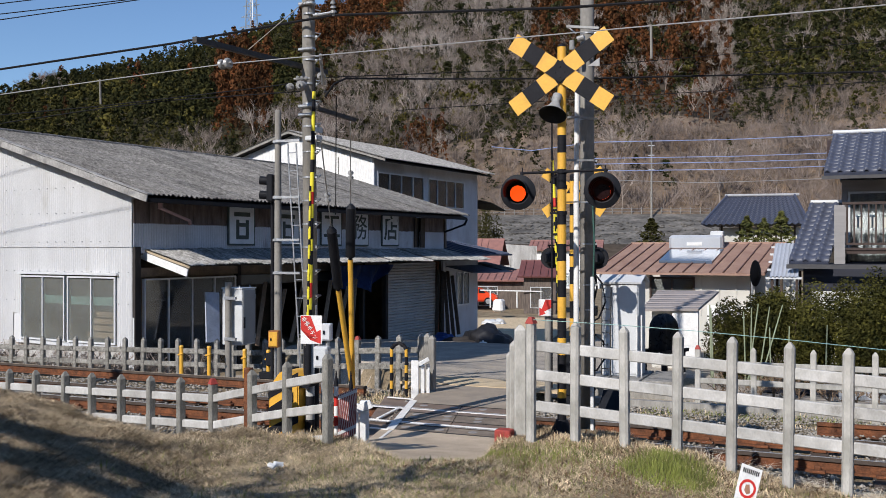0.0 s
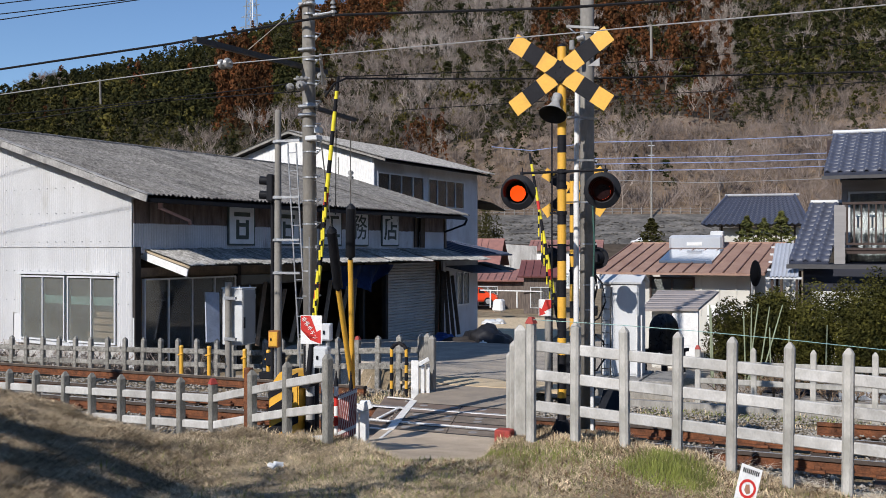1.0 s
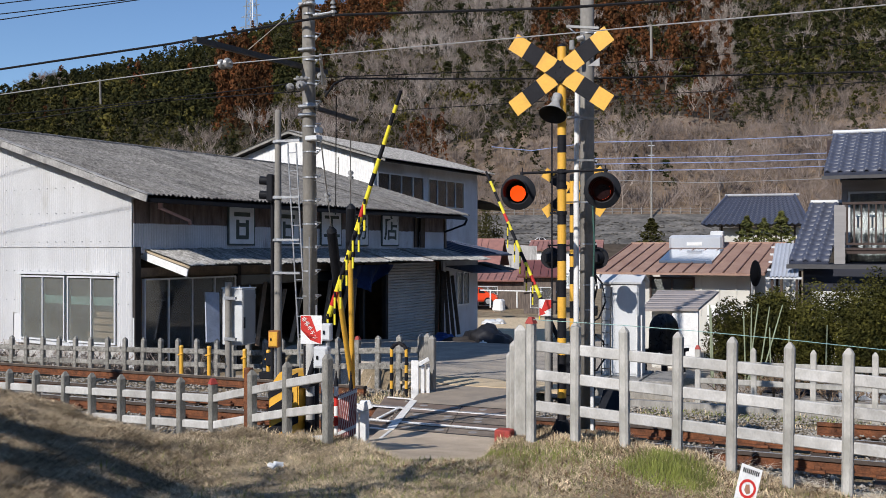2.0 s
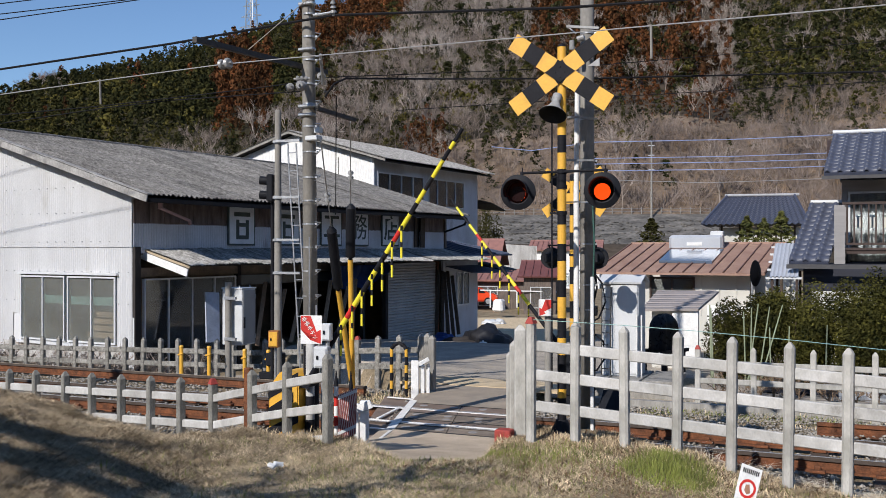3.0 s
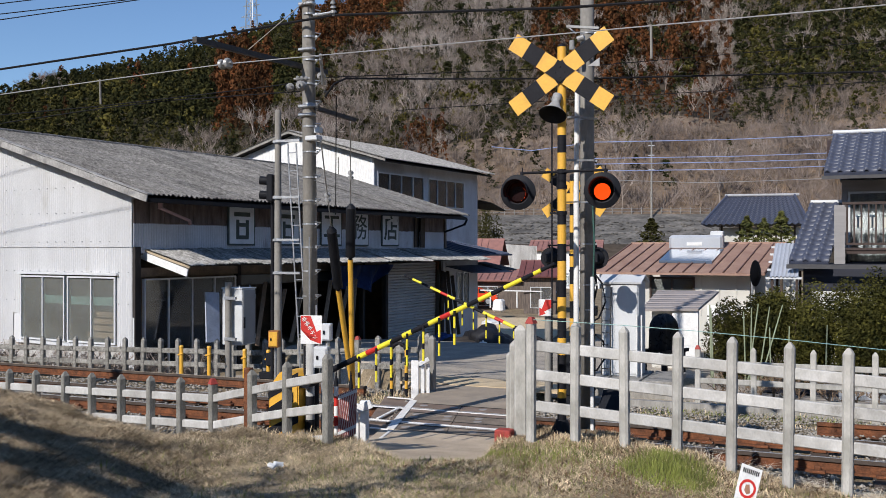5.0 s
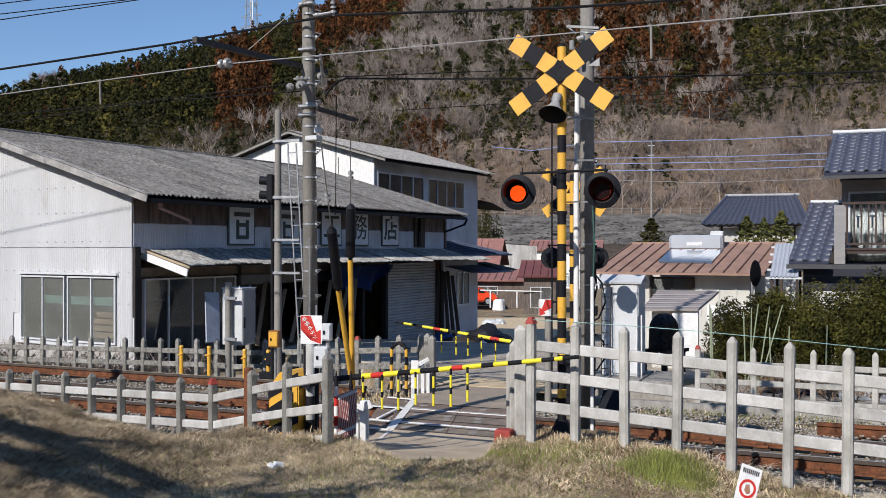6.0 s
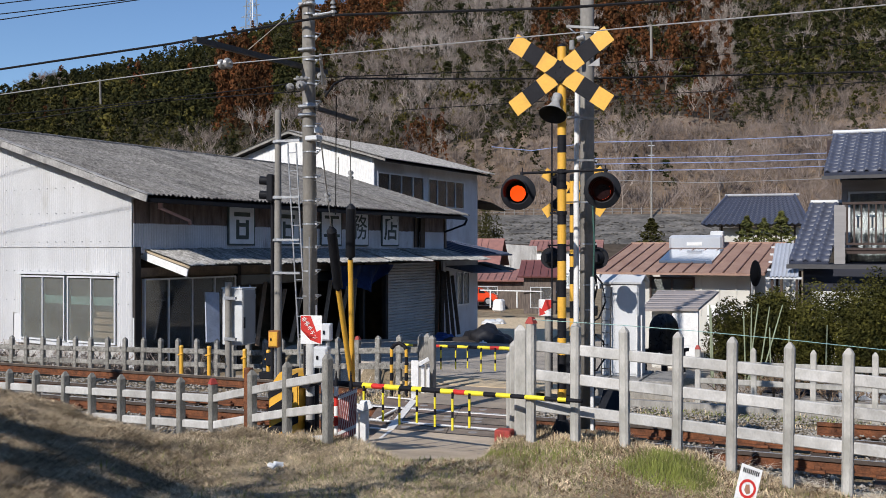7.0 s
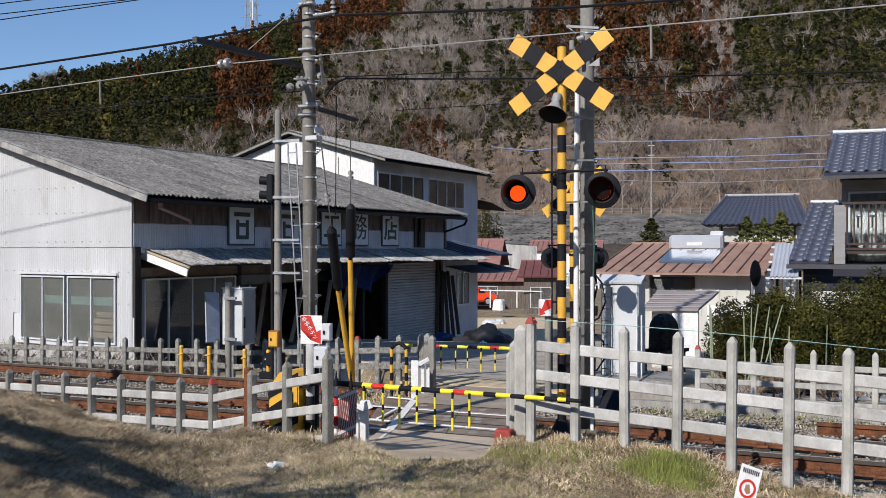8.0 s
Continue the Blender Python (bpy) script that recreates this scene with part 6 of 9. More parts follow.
C = [Vector(c) for c in C]
M_FRED = mat("faded_red_stripe", (0.30, 0.07, 0.06), 0.7, var=0.25, scale=20)
M_FPINK = mat("faded_pale_stripe", (0.62, 0.50, 0.47), 0.7, var=0.2, scale=20)
bm = B()
slab(bm, [C[0], C[3], C[2], C[1]], 0.012)
part("board", bm, M_FPINK, stripes)
nrm = (C[1] - C[0]).cross(C[3] - C[0]).normalized()
if nrm.y > 0:
    nrm = -nrm
for k in range(11):
    bm = B()
    pts = []
    for s0, r in ((k / 8 - 0.36, 0), (k / 8 - 0.30, 0), (k / 8 + 0.06, 1), (k / 8 + 0.0, 1)):
        pts.append((s0, r))
    clip = []
    for s0, r in pts:
        clip.append((min(1, max(0, s0)), r))
    if clip[1][0] <= 0 and clip[2][0] <= 0 or clip[0][0] >= 1 and clip[3][0] >= 1:
        bm.free()
        continue
    vs = [C[3].lerp(C[2], s0).lerp(C[0].lerp(C[1], s0), r) + nrm * 0.006 for s0, r in clip]
    try:
        poly(bm, vs)
        part("stripe", bm, M_FRED, stripes)
    except ValueError:
        bm.free()
for fr in (0.14, 0.9):
    bm = B()
    slab(bm, [C[3].lerp(C[0], fr) + nrm * 0.009, C[2].lerp(C[1], fr) + nrm * 0.009, C[2].lerp(C[1], fr + 0.07) + nrm * 0.009, C[3].lerp(C[0], fr + 0.07) + nrm * 0.009], 0.004)
    part("grey_bar", bm, M_GREYW, stripes)
for x, y, foot, cols, r in ((-4.441, 7.838, 0.268, (M_RED, M_WHITE), 0.022), (-4.311, 7.893, 0.279, (M_BLACK, M_BLACK), 0.02)):
    p0, p1 = Vector((x, y, foot)), Vector((x, y, 0.832))
    for k in range(6):
        bm = B()
        rod(bm, p0.lerp(p1, k / 6), p0.lerp(p1, (k + 1) / 6), r, n=12)
        part("stake_band", bm, cols[k % 2], stripes)
    bm = B()
    rod(bm, p1, p1 + Vector((0, 0, 0.15)), r, 0.004, n=12)
    part("stake_tip", bm, M_BLACK, stripes)

# ---- emergency button sign and boxes at the near pole ----
M_ORUST = mat("rusty_orange_paint", (0.42, 0.17, 0.04), 0.6, var=0.3, scale=9, bump=0.1)
def arrow_sign(q, s, flip, body, label):
    """q: centre; a white plate with a slanting red arrow."""
    sg = thing("emergency_sign", pose(*q, 0, 0, 12), label, "sign", "emergency signs")
    bm = B()
    box(bm, (0, 0, 0), (0.235 * s, 0.012, 0.30 * s), bevel=0.004)
    part("plate", bm, M_WHITE, sg)
    bm = B()
    f = -1 if flip else 1
    pts = [(-0.112, 0.145), (-0.005, 0.145), (0.060, -0.020), (0.105, 0.005), (0.105, -0.145), (-0.01, -0.105), (0.03, -0.075), (-0.112, 0.0)]
    pts = [(f * x * s, -0.0085, z * s) for x, z in pts]
    fc = poly(bm, pts if f > 0 else pts[::-1])
    bmesh.ops.triangulate(bm, faces=[fc])
    part("arrow", bm, M_RED, sg, "red slanting arrow")
    if body:
        for k, ch in enumerate(body):
            lettering(ch, 0.052 * s, Matrix.Translation(((-0.075 + 0.030 * k) * s, -0.012, (0.108 - 0.046 * k) * s)) @ pose(0, 0, 0, 90, 0, 0) @ pose(0, 0, 0, 0, 0, -35), sg, "", M_WHITE, bold=0.006)
    return sg


arrow_sign((-5.077, 8.437, 1.305), 1.0, False, "非常ボタン", "white sign with a red arrow for the emergency button")
arrow_sign((-3.941, 13.102, 1.293), 0.82, True, "", "white sign with a red arrow at the far gate")
for p, s, m, nm, lb in (((-4.899, 8.458, 1.286), (0.10, 0.08, 0.18), M_GREYW, "button_box", "small white emergency button box"),
                        ((-4.897, 8.350, 1.039), (0.15, 0.12, 0.22), M_GREYW, "relay_box", "pale grey relay box beside the pole"),
                        ((-8.355, 12.749, 0.705), (0.17, 0.14, 0.27), M_ORUST, "telephone_box", "orange railway telephone box on a post")):
    t = thing(nm, pose(*p, 0, 0, 14), lb, "box")
    bm = B()
    box(bm, (0, 0, 0), s, bevel=0.008)
    part("casing", bm, m, t)
    bm = B()
    box(bm, (0, -s[1] / 2 - 0.006, 0), (s[0] * 0.8, 0.012, s[2] * 0.85), bevel=0.004)
    d = part("door", bm, M_YELLOW if m is M_ORUST else m, t)
    bm = B()
    box(bm, (-s[0] * 0.2, -s[1] / 2 - 0.018, 0), (0.02, 0.014, 0.04), bevel=0.003)
    part("latch", bm, M_BLACK, d)
    bm = B()
    rod(bm, (0, s[1] / 2 - 0.02, -s[2] / 2 + 0.01), (0, s[1] / 2 - 0.02, -max(0.3, p[2] - s[2] * 0.1)), 0.022, n=10)
    part("stalk", bm, M_GALV, t)

# ---- yellow and black hoop ----
hoop = thing("pipe_hoop", Matrix(), "yellow and black steel hoop guarding the far verge", "hoop guard")
U0, U1 = Vector((-6.385, 13.000, -0.138)), Vector((-6.133, 13.000, -0.122))
zt = 0.607
for base in (U0, U1):
    for k in range(6):
        bm = B()
        h = (zt - base.z) / 6
        rod(bm, base + Vector((0, 0, h * k)), base + Vector((0, 0, h * (k + 1))), 0.026, n=12)
        part("band", bm, (M_YELLOW, M_BLACK)[(k + 1) % 2], hoop)
bm = B()
pts = [Vector((U0.x, 13.0, zt)), Vector((U0.x + 0.05, 13.0, zt + 0.06)), Vector(((U0.x + U1.x) / 2, 13.0, zt + 0.09)), Vector((U1.x - 0.05, 13.0, zt + 0.06)), Vector((U1.x, 13.0, zt))]
for a, b in zip(pts, pts[1:]):
    rod(bm, a, b, 0.03, n=12)
part("bend", bm, M_BLACK, hoop)

# ---- guy wires with covers ----
GB = Vector((-6.912, 12.710, -0.006))


def guy(top, lo_y, mid, hi, label):
    g = thing("guy_wire", Matrix(), label, "guy wire", "guy wires")
    top, mid, hi = Vector(top), Vector(mid), Vector(hi)
    bm = B()
    rod(bm, GB, mid, 0.04, n=14)
    part("yellow_cover", bm, M_YELLOW, g, "yellow plastic guy cover")
    bm = B()
    rod(bm, mid, mid.lerp(hi, 0.06), 0.03, n=12)
    rod(bm, mid.lerp(hi, 0.06), mid.lerp(hi, 0.94), 0.072, n=16)
    rod(bm, mid.lerp(hi, 0.94), hi, 0.072, 0.03, n=16)
    part("black_tube", bm, M_PLASTIC, g, "black rubber tube")
    bm = B()
    rod(bm, hi, top, 0.008, n=6)
    part("wire", bm, M_GALV, g)
    axis = (top - hi).normalized()
    for f in (0.36, 0.42):
        bm = B()
        c = hi.lerp(top, f)
        rod(bm, c - axis * 0.03, c, 0.016, 0.042, n=14)
        rod(bm, c, c + axis * 0.02, 0.042, 0.02, n=14)
        part("strain_insulator", bm, M_PORC, g, "grey porcelain strain insulator")
    return g


guy((-5.594, 10.227, 3.732), 0, (-6.703, 12.255, 1.990), (-6.551, 11.994, 2.801), "guy wire in a yellow cover with a black tube")
guy((-5.419, 9.215, 3.377), 0, (-6.718, 11.923, 1.548), (-6.515, 11.357, 2.457), "slanting guy wire in a yellow cover")

# ---- signal mast with ladder ----
mast = thing("signal_mast", pose(-8.584, 13.2, -0.3), "grey concrete signal mast with a ladder and signal head", "signal mast")
MT = 4.433 + 0.3
bm = B()
rod(bm, (0, 0, 0), (0, 0, MT), 0.068, 0.052, n=20)
rod(bm, (0, 0, MT), (0, 0, MT + 0.03), 0.052, 0.036, n=20)
part("shaft", bm, M_POLE, mast, smooth=False)
for s in (0, 1):
    bm = B()
    rod(bm, (0.47 + 0.14 * s, -0.05, 0.3), (0.22 + 0.16 * s, -0.05, MT - 0.55), 0.014, n=8)
    part("ladder_stile", bm, M_GALV, mast)
for k in range(13):
    f = (k + 0.5) / 13
    z = 0.3 + (MT - 0.85) * f
    x = 0.47 - 0.25 * f
    bm = B()
    rod(bm, (x, -0.05, z), (x + 0.15, -0.05, z), 0.009, n=6)
    part("ladder_rung", bm, M_GALV, mast)
for z in (MT - 0.5, 3.005 + 0.3, 2.300 + 0.3, 1.755 + 0.3):
    bm = B()
    beam(bm, (-0.05, -0.07, z), (0.45, -0.05, z), 0.03, 0.04)
    rod(bm, (0, 0, z - 0.03), (0, 0, z + 0.03), 0.07, n=18)
    part("ladder_bracket", bm, M_GALV, mast)
head = thing("signal_head", pose(-0.13, -0.02, 3.165 + 0.3, 0, 0, -70), "", "")
head.parent = mast
bm = B()
box(bm, (0, 0, 0), (0.17, 0.11, 0.46), bevel=0.02)
part("case", bm, M_PLASTIC, head, "black two-lamp signal case")
for z in (0.12, -0.12):
    bm = B()
    rod(bm, (0, -0.05, z), (0, -0.18, z + 0.01), 0.07, 0.07, n=18, caps=False)
    rod(bm, (0, -0.18, z + 0.01), (0, -0.05, z), 0.064, 0.064, n=18, caps=False)
    part("hood", bm, M_PLASTIC, head)
bm = B()
rod(bm, (-0.13, 0.03, 0.2), (-0.13, 0.03, MT * 0.7), 0.03, n=10)
part("cable_trunk", bm, M_BLACK, mast)

# ---- grey cabinet on posts, far side ----
WC0, WC1 = (-9.832, 13.950, 0.421), (-9.832, 13.950, 1.432)
wc = thing("relay_cabinet", pose(WC0[0], 13.9, 0), "white steel relay cabinet carried on a grey post", "cabinet")
WH, WM = WC1[2] - WC0[2], (WC1[2] + WC0[2]) / 2
bm = B()
box(bm, (-0.215, 0.265, WM), (0.43, 0.41, WH), bevel=0.008)
part("casing", bm, M_GREYW, wc)
# door on the side away from the sun; its shade is in the grey
bm = B()
box(bm, (0.006, 0.265, WM), (0.016, 0.38, WH - 0.05), bevel=0.004)
door = part("door", bm, mat("shaded_door_paint", (0.32, 0.32, 0.315), 0.55, var=0.12, scale=3, bump=0.05), wc)
bm = B()
box(bm, (0.022, 0.10, WM - 0.1), (0.02, 0.04, 0.2), bevel=0.004)
part("handle", bm, M_BLACK, door)
for z in (WM - 0.36, WM + 0.36):
    bm = B()
    rod(bm, (0.018, 0.44, z - 0.04), (0.018, 0.44, z + 0.04), 0.012, n=8)
    part("hinge", bm, M_GALV, door)
bm = B()
box(bm, (-0.215, 0.265, WC1[2] + 0.01), (0.46, 0.44, 0.022), bevel=0.004)
part("lid", bm, M_GREYW, wc)
for y in (0.1, 0.42):
    bm = B()
    rod(bm, (-0.085, y, WC1[2] + 0.02), (-0.085, y, WC1[2] + 0.06), 0.018, 0.01, n=8)
    part("lifting_eye", bm, M_GALV, wc)
bm = B()
rod(bm, (-0.24, -0.02, -0.7), (-0.24, -0.02, WC1[2] + 0.12), 0.058, n=16)
part("post", bm, M_POLE, wc)
for z in (WC1[2] - 0.16, WC0[2] + 0.12):
    bm = B()
    box(bm, (-0.16, -0.07, z), (0.24, 0.05, 0.05))
    rod(bm, (-0.24, -0.02, z - 0.03), (-0.24, -0.02, z + 0.03), 0.066, n=16)
    part("strap", bm, M_GALV, wc)

# ---- yellow marker posts and boxes by the track ----
def marker(p, h, label="yellow marker post beside the track"):
    m = thing("marker_post", pose(*p), label, "marker post", "marker posts")
    bm = B()
    rod(bm, (0, 0, -0.2), (0, 0, h), 0.035, n=14)
    part("shaft", bm, M_YELLOW, m)
    bm = B()
    rod(bm, (0, 0, h), (0, 0, h + 0.03), 0.042, 0.03, n=14)
    part("cap", bm, M_YELLOW, m)
    bm = B()
    rod(bm, (-0.05, -0.03, h * 0.72), (0.06, -0.03, h * 0.78), 0.015, n=8)
    part("peg", bm, M_YELLOW, m)


marker((-10.806, 13.500, -0.100), 0.50)
marker((-10.205, 13.500, -0.068), 0.48)
marker((-9.456, 13.500, -0.087), 0.48)
marker((-8.972, 13.500, -0.081), 0.48)
for p, s in (((-8.824, 13.500, 0.274), (0.28, 0.2, 0.22)), ((-8.915, 13.500, -0.000), (0.34, 0.25, 0.12)), ((-8.513, 13.400, 0.071), (0.3, 0.25, 0.2))):
    bm = B()
    box(bm, p, s, bevel=0.015)
    box(bm, (p[0], p[1], p[2] - s[2] / 2 - 0.12), (s[0] * 0.4, s[1] * 0.4, 0.3))
    tagged(part("cable_box", bm, M_PLASTIC), "black cable box beside the track", "cable box", "cable boxes")

# ---- equipment cabinet on its slab ----
EC0, EC1 = (-3.674, 15.500, 0.028), (-3.057, 15.500, 1.597)
ec = thing("equipment_cabinet", pose(EC0[0], 15.5, EC0[2]), "tall pale grey equipment cabinet with a little gabled roof", "cabinet")
EW, EH = EC1[0] - EC0[0], EC1[2] - EC0[2]
bm = B()
box(bm, (EW / 2, 0.3, EH / 2), (EW, 0.6, EH), bevel=0.008)
part("casing", bm, M_GREYW, ec)
bm = B()
slab(bm, [(-0.06, -0.06, EH), (EW + 0.06, -0.06, EH), (EW + 0.06, 0.3, EH + 0.12), (-0.06, 0.3, EH + 0.12)], 0.03)
slab(bm, [(-0.06, 0.3, EH + 0.12), (EW + 0.06, 0.3, EH + 0.12), (EW + 0.06, 0.66, EH), (-0.06, 0.66, EH)], 0.03)
part("roof", bm, M_GREYW, ec)
bm = B()
box(bm, (EW * 0.62, -0.01, EH * 0.5), (EW * 0.7, 0.02, EH * 0.94), bevel=0.004)
part("door", bm, M_GREYW, ec)
for s in (0, 1):
    bm = B()
    rod(bm, (0.02 + 0.15 * s, -0.1, 0.02), (0.02 + 0.15 * s, -0.06, EH * 0.95), 0.011, n=8)
    part("ladder_stile", bm, M_ARM, ec)
for k in range(8):
    bm = B()
    rod(bm, (0.02, -0.09, 0.12 + 0.2 * k), (0.17, -0.09, 0.12 + 0.2 * k), 0.008, n=6)
    part("ladder_rung", bm, M_ARM, ec)
for x in (EW - 0.02, EW + 0.06):
    bm = B()
    rod(bm, (x, -0.05, 0.0), (x, -0.05, EH * 0.66), 0.014, n=8)
    part("cable_conduit", bm, M_WHITE, ec)
for k in range(3):
    bm = B()
    box(bm, (EC0[0] - 0.1 + 0.55 * k, 15.75, EC0[2] - 0.05), (0.52, 1.3, 0.10), bevel=0.008)
    tagged(part("concrete_slab", bm, M_CONC), "grey concrete slab under the equipment cabinet", "slab", "slabs")
bm = B()
box(bm, (EC0[0] + 0.6, 15.7, EC0[2] - 0.35), (1.3, 0.9, 0.55))
tagged(part("cabinet_footing", bm, M_CONC), "rough concrete footing below the slabs", "footing")
# black manhole lid leaning and a dark box near the near signal
bm = B()
slab(bm, [(-2.390, 9.900, 0.421), (-2.163, 9.900, 0.424), (-2.195, 10.100, 0.605), (-2.375, 10.100, 0.607)], 0.03)
tagged(part("rubber_flap", bm, M_PLASTIC), "dark rubber flap by the track", "flap")
# black cable drum
drum = thing("cable_drum", pose(-2.896, 17.0, 0.675, 0, 0, -22), "black covered cable drum on a low stand", "cable drum")
bm = B()
rings = []
for h, g in ((-0.36, 1.04), (-0.2, 1.02), (0.0, 1.0), (0.12, 0.96), (0.2, 0.86), (0.26, 0.68), (0.295, 0.4), (0.305, 0.12)):
    ring = []
    for k in range(48):
        a = 2 * math.pi * k / 48
        fold = 1 + (0.05 * math.sin(7 * a + 0.6) + 0.035 * math.sin(13 * a + 2)) * (1 if h < 0.15 else 0.4)
        ring.append(bm.verts.new((0.17 * g * fold * math.copysign(abs(math.cos(a)) ** 0.6, math.cos(a)), 0.30 * g * fold * math.copysign(abs(math.sin(a)) ** 0.6, math.sin(a)), h + 0.012 * math.sin(5 * a))))
    rings.append(ring)
for r0, r1 in zip(rings, rings[1:]):
    for k in range(48):
        bm.faces.new((r0[k], r0[(k + 1) % 48], r1[(k + 1) % 48], r1[k]))
bm.faces.new(rings[-1])
bmesh.ops.solidify(bm, geom=bm.faces[:], thickness=0.006)
part("cover", bm, mat("black_draped_sheet", (0.035, 0.035, 0.04), 0.3, var=0.3, scale=6, bump=0.3, fine=18), drum, "black plastic sheet draped in folds", smooth=True)
bm = B()
rod(bm, (-0.07, 0, 0), (0.07, 0, 0), 0.25, n=32)
part("drum_body", bm, M_WOOD, drum)
for x in (-0.2, 0.22):
    bm = B()
    box(bm, (x, 0, -0.35), (0.05, 0.9, 0.06))
    box(bm, (x, 0.3, -0.6), (0.05, 0.05, 0.5))
    box(bm, (x, -0.3, -0.6), (0.05, 0.05, 0.5))
    part("stand_frame", bm, M_BLACK, drum)
# ---- fence on the far side, right ----
E0, E1 = (-2.031, 15.000, 0.637), (0.483, 15.000, 0.640)
ES = (E1[0] - E0[0]) / 3
posts = [(E0[0] + ES * k, 15.0, E0[2] + (E1[2] - E0[2]) * k / 3, k == 0) for k in range(0, 7)]
fence("thin grey concrete fence on the far side of the track", posts, (0.22, 0.50, 0.76), M_POST, M_POST, w=0.085, rail_h=0.085)
bm = B()
rail_profile(bm, -0.250, 20.0, 12.6, -0.02)
tagged(part("rail", bm, [M_RUST, M_RUST, M_RUST]), "rusty spare rail lying beside the track", "rail", "rails of the track", "structure")
bm = B()
box(bm, (4.3, 13.9, -0.26), (16.0, 0.12, 0.34))
tagged(part("cable_trough", bm, M_CONC), "grey concrete cable trough beside the track", "cable trough")
bm = B()
box(bm, (-14.5, 13.55, -0.22), (14.0, 0.3, 0.2))
tagged(part("cable_trough", bm, M_FCONC), "old grey concrete cable trough beside the track", "cable trough")

M_OLDPLANK = mat("grey_weathered_plank", (0.30, 0.27, 0.235), 0.9, var=0.35, scale=4, stretch=(1, 8, 8), rand=0.4)
for x, y, ln, w, rz, lift in ((-1.2, 15.7, 1.6, 0.16, 6, 0.03), (-0.9, 16.0, 2.1, 0.12, -5, 0.03), (0.2, 15.6, 1.9, 0.14, 3, 0.03), (0.5, 16.1, 2.4, 0.20, -8, 0.03), (-0.2, 16.5, 1.8, 0.15, 11, 0.03), (1.1, 15.8, 1.5, 0.12, 2, 0.03)):
    bm = B()
    box(bm, (0, 0, 0), (ln, w, 0.045), bevel=0.005)
    q = part("old_plank", bm, M_OLDPLANK)
    q.matrix_basis = pose(x, y, float(ground_z(x, y)) + lift, 0, random.uniform(-1, 1), rz)
    tagged(q, "grey weathered plank lying behind the far fence", "plank", "lying planks")
for x, y, w, d, m, lb in ((0.9, 16.9, 1.8, 0.9, M_GREYW, "pale grey sheet lying on the earth"), (-0.6, 17.2, 1.2, 0.7, M_DARKWALL, "dark sheet lying on the earth")):
    bm = B()
    n = 10
    gv = [[bm.verts.new((x + w * (i / n - 0.5), y + d * (j / n - 0.5), float(ground_z(x, y)) + 0.06 + 0.03 * math.sin(i * 1.3 + j) + 0.02 * math.sin(j * 2.1))) for i in range(n + 1)] for j in range(n + 1)]
    for r0, r1 in zip(gv, gv[1:]):
        for k in range(n):
            bm.faces.new((r0[k], r0[k + 1], r1[k + 1], r1[k]))
    bmesh.ops.solidify(bm, geom=bm.faces[:], thickness=0.008)
    tagged(part("ground_sheet", bm, m), lb, "sheet")

# ---- notice in the grass ----
notice = thing("notice_plate", Matrix(), "small tilted white notice with a red ring in the grass", "notice")
NQ = [Vector(q) for q in ((-0.631, 6.902, 0.634), (-0.498, 6.958, 0.582), (-0.560, 6.824, 0.302), (-0.690, 6.768, 0.342))]
bm = B()
slab(bm, NQ, 0.008)
part("plate", bm, M_WHITE, notice)
NN = (NQ[1] - NQ[0]).cross(NQ[3] - NQ[0]).normalized()
NN = -NN if NN.y > 0 else NN


def on_notice(a, b):
    return NQ[0].lerp(NQ[1], a).lerp(NQ[3].lerp(NQ[2], a), b) + NN * 0.012


bm = B()
prev = None
for k in range(29):
    a = 2 * math.pi * k / 28
    o, i = on_notice(0.5 + 0.40 * math.cos(a), 0.5 + 0.21 * math.sin(a)), on_notice(0.5 + 0.29 * math.cos(a), 0.5 + 0.15 * math.sin(a))
    cur = (bm.verts.new(o), bm.verts.new(i))
    if prev:
        bm.faces.new((prev[0], cur[0], cur[1], prev[1]))
    prev = cur
part("red_ring", bm, M_RED, notice)
bm = B()
poly(bm, [on_notice(0.38, 0.42), on_notice(0.55, 0.4), on_notice(0.66, 0.58), on_notice(0.5, 0.62), on_notice(0.36, 0.55)])
part("brown_mark", bm, mat("brown_ink", (0.4, 0.2, 0.12), 0.7), notice)
for k in range(9):
    bm = B()
    a = 0.10 + 0.09 * k
    poly(bm, [on_notice(a, 0.07), on_notice(a + 0.055, 0.07), on_notice(a + 0.055, 0.17 + 0.02 * (k % 2)), on_notice(a, 0.17)])
    part("bar", bm, M_BLACK, notice)
bm = B()
rod(bm, NQ[3].lerp(NQ[2], 0.5) + Vector((0, 0.02, -0.3)), NQ[0].lerp(NQ[1], 0.5) + Vector((0, 0.02, 0.01)), 0.012, n=8)
part("stake", bm, M_WOOD, notice)
bm = B()
for k, (a, b) in enumerate((((0, 0), (0.09, 0.02)), ((0.03, 0.05), (0.12, 0.03)))):
    q = Vector((-3.866, 5.855, 0.532))
    box(bm, (q.x + a[0] * 1.0, q.y + a[1], q.z + 0.015), (0.075, 0.045, 0.03), Euler((0.5, 0.3, 0.9 * k)).to_matrix(), bevel=0.008)
for w in bm.verts:
    w.co += 0.014 * noise.noise_vector(w.co * 40)
tagged(part("crumpled_paper", bm, M_WHITE), "crumpled white paper lying in the grass", "litter")

# ---- workshop yard clutter ----
M_STORED = mat("stored_timber", (0.36, 0.25, 0.165), 0.9, var=0.35, scale=3, stretch=(8, 8, 1), rand=0.3)
M_TARP = mat("blue_tarp", (0.03, 0.08, 0.30), 0.55, var=0.3, scale=4, bump=0.3, fine=12)
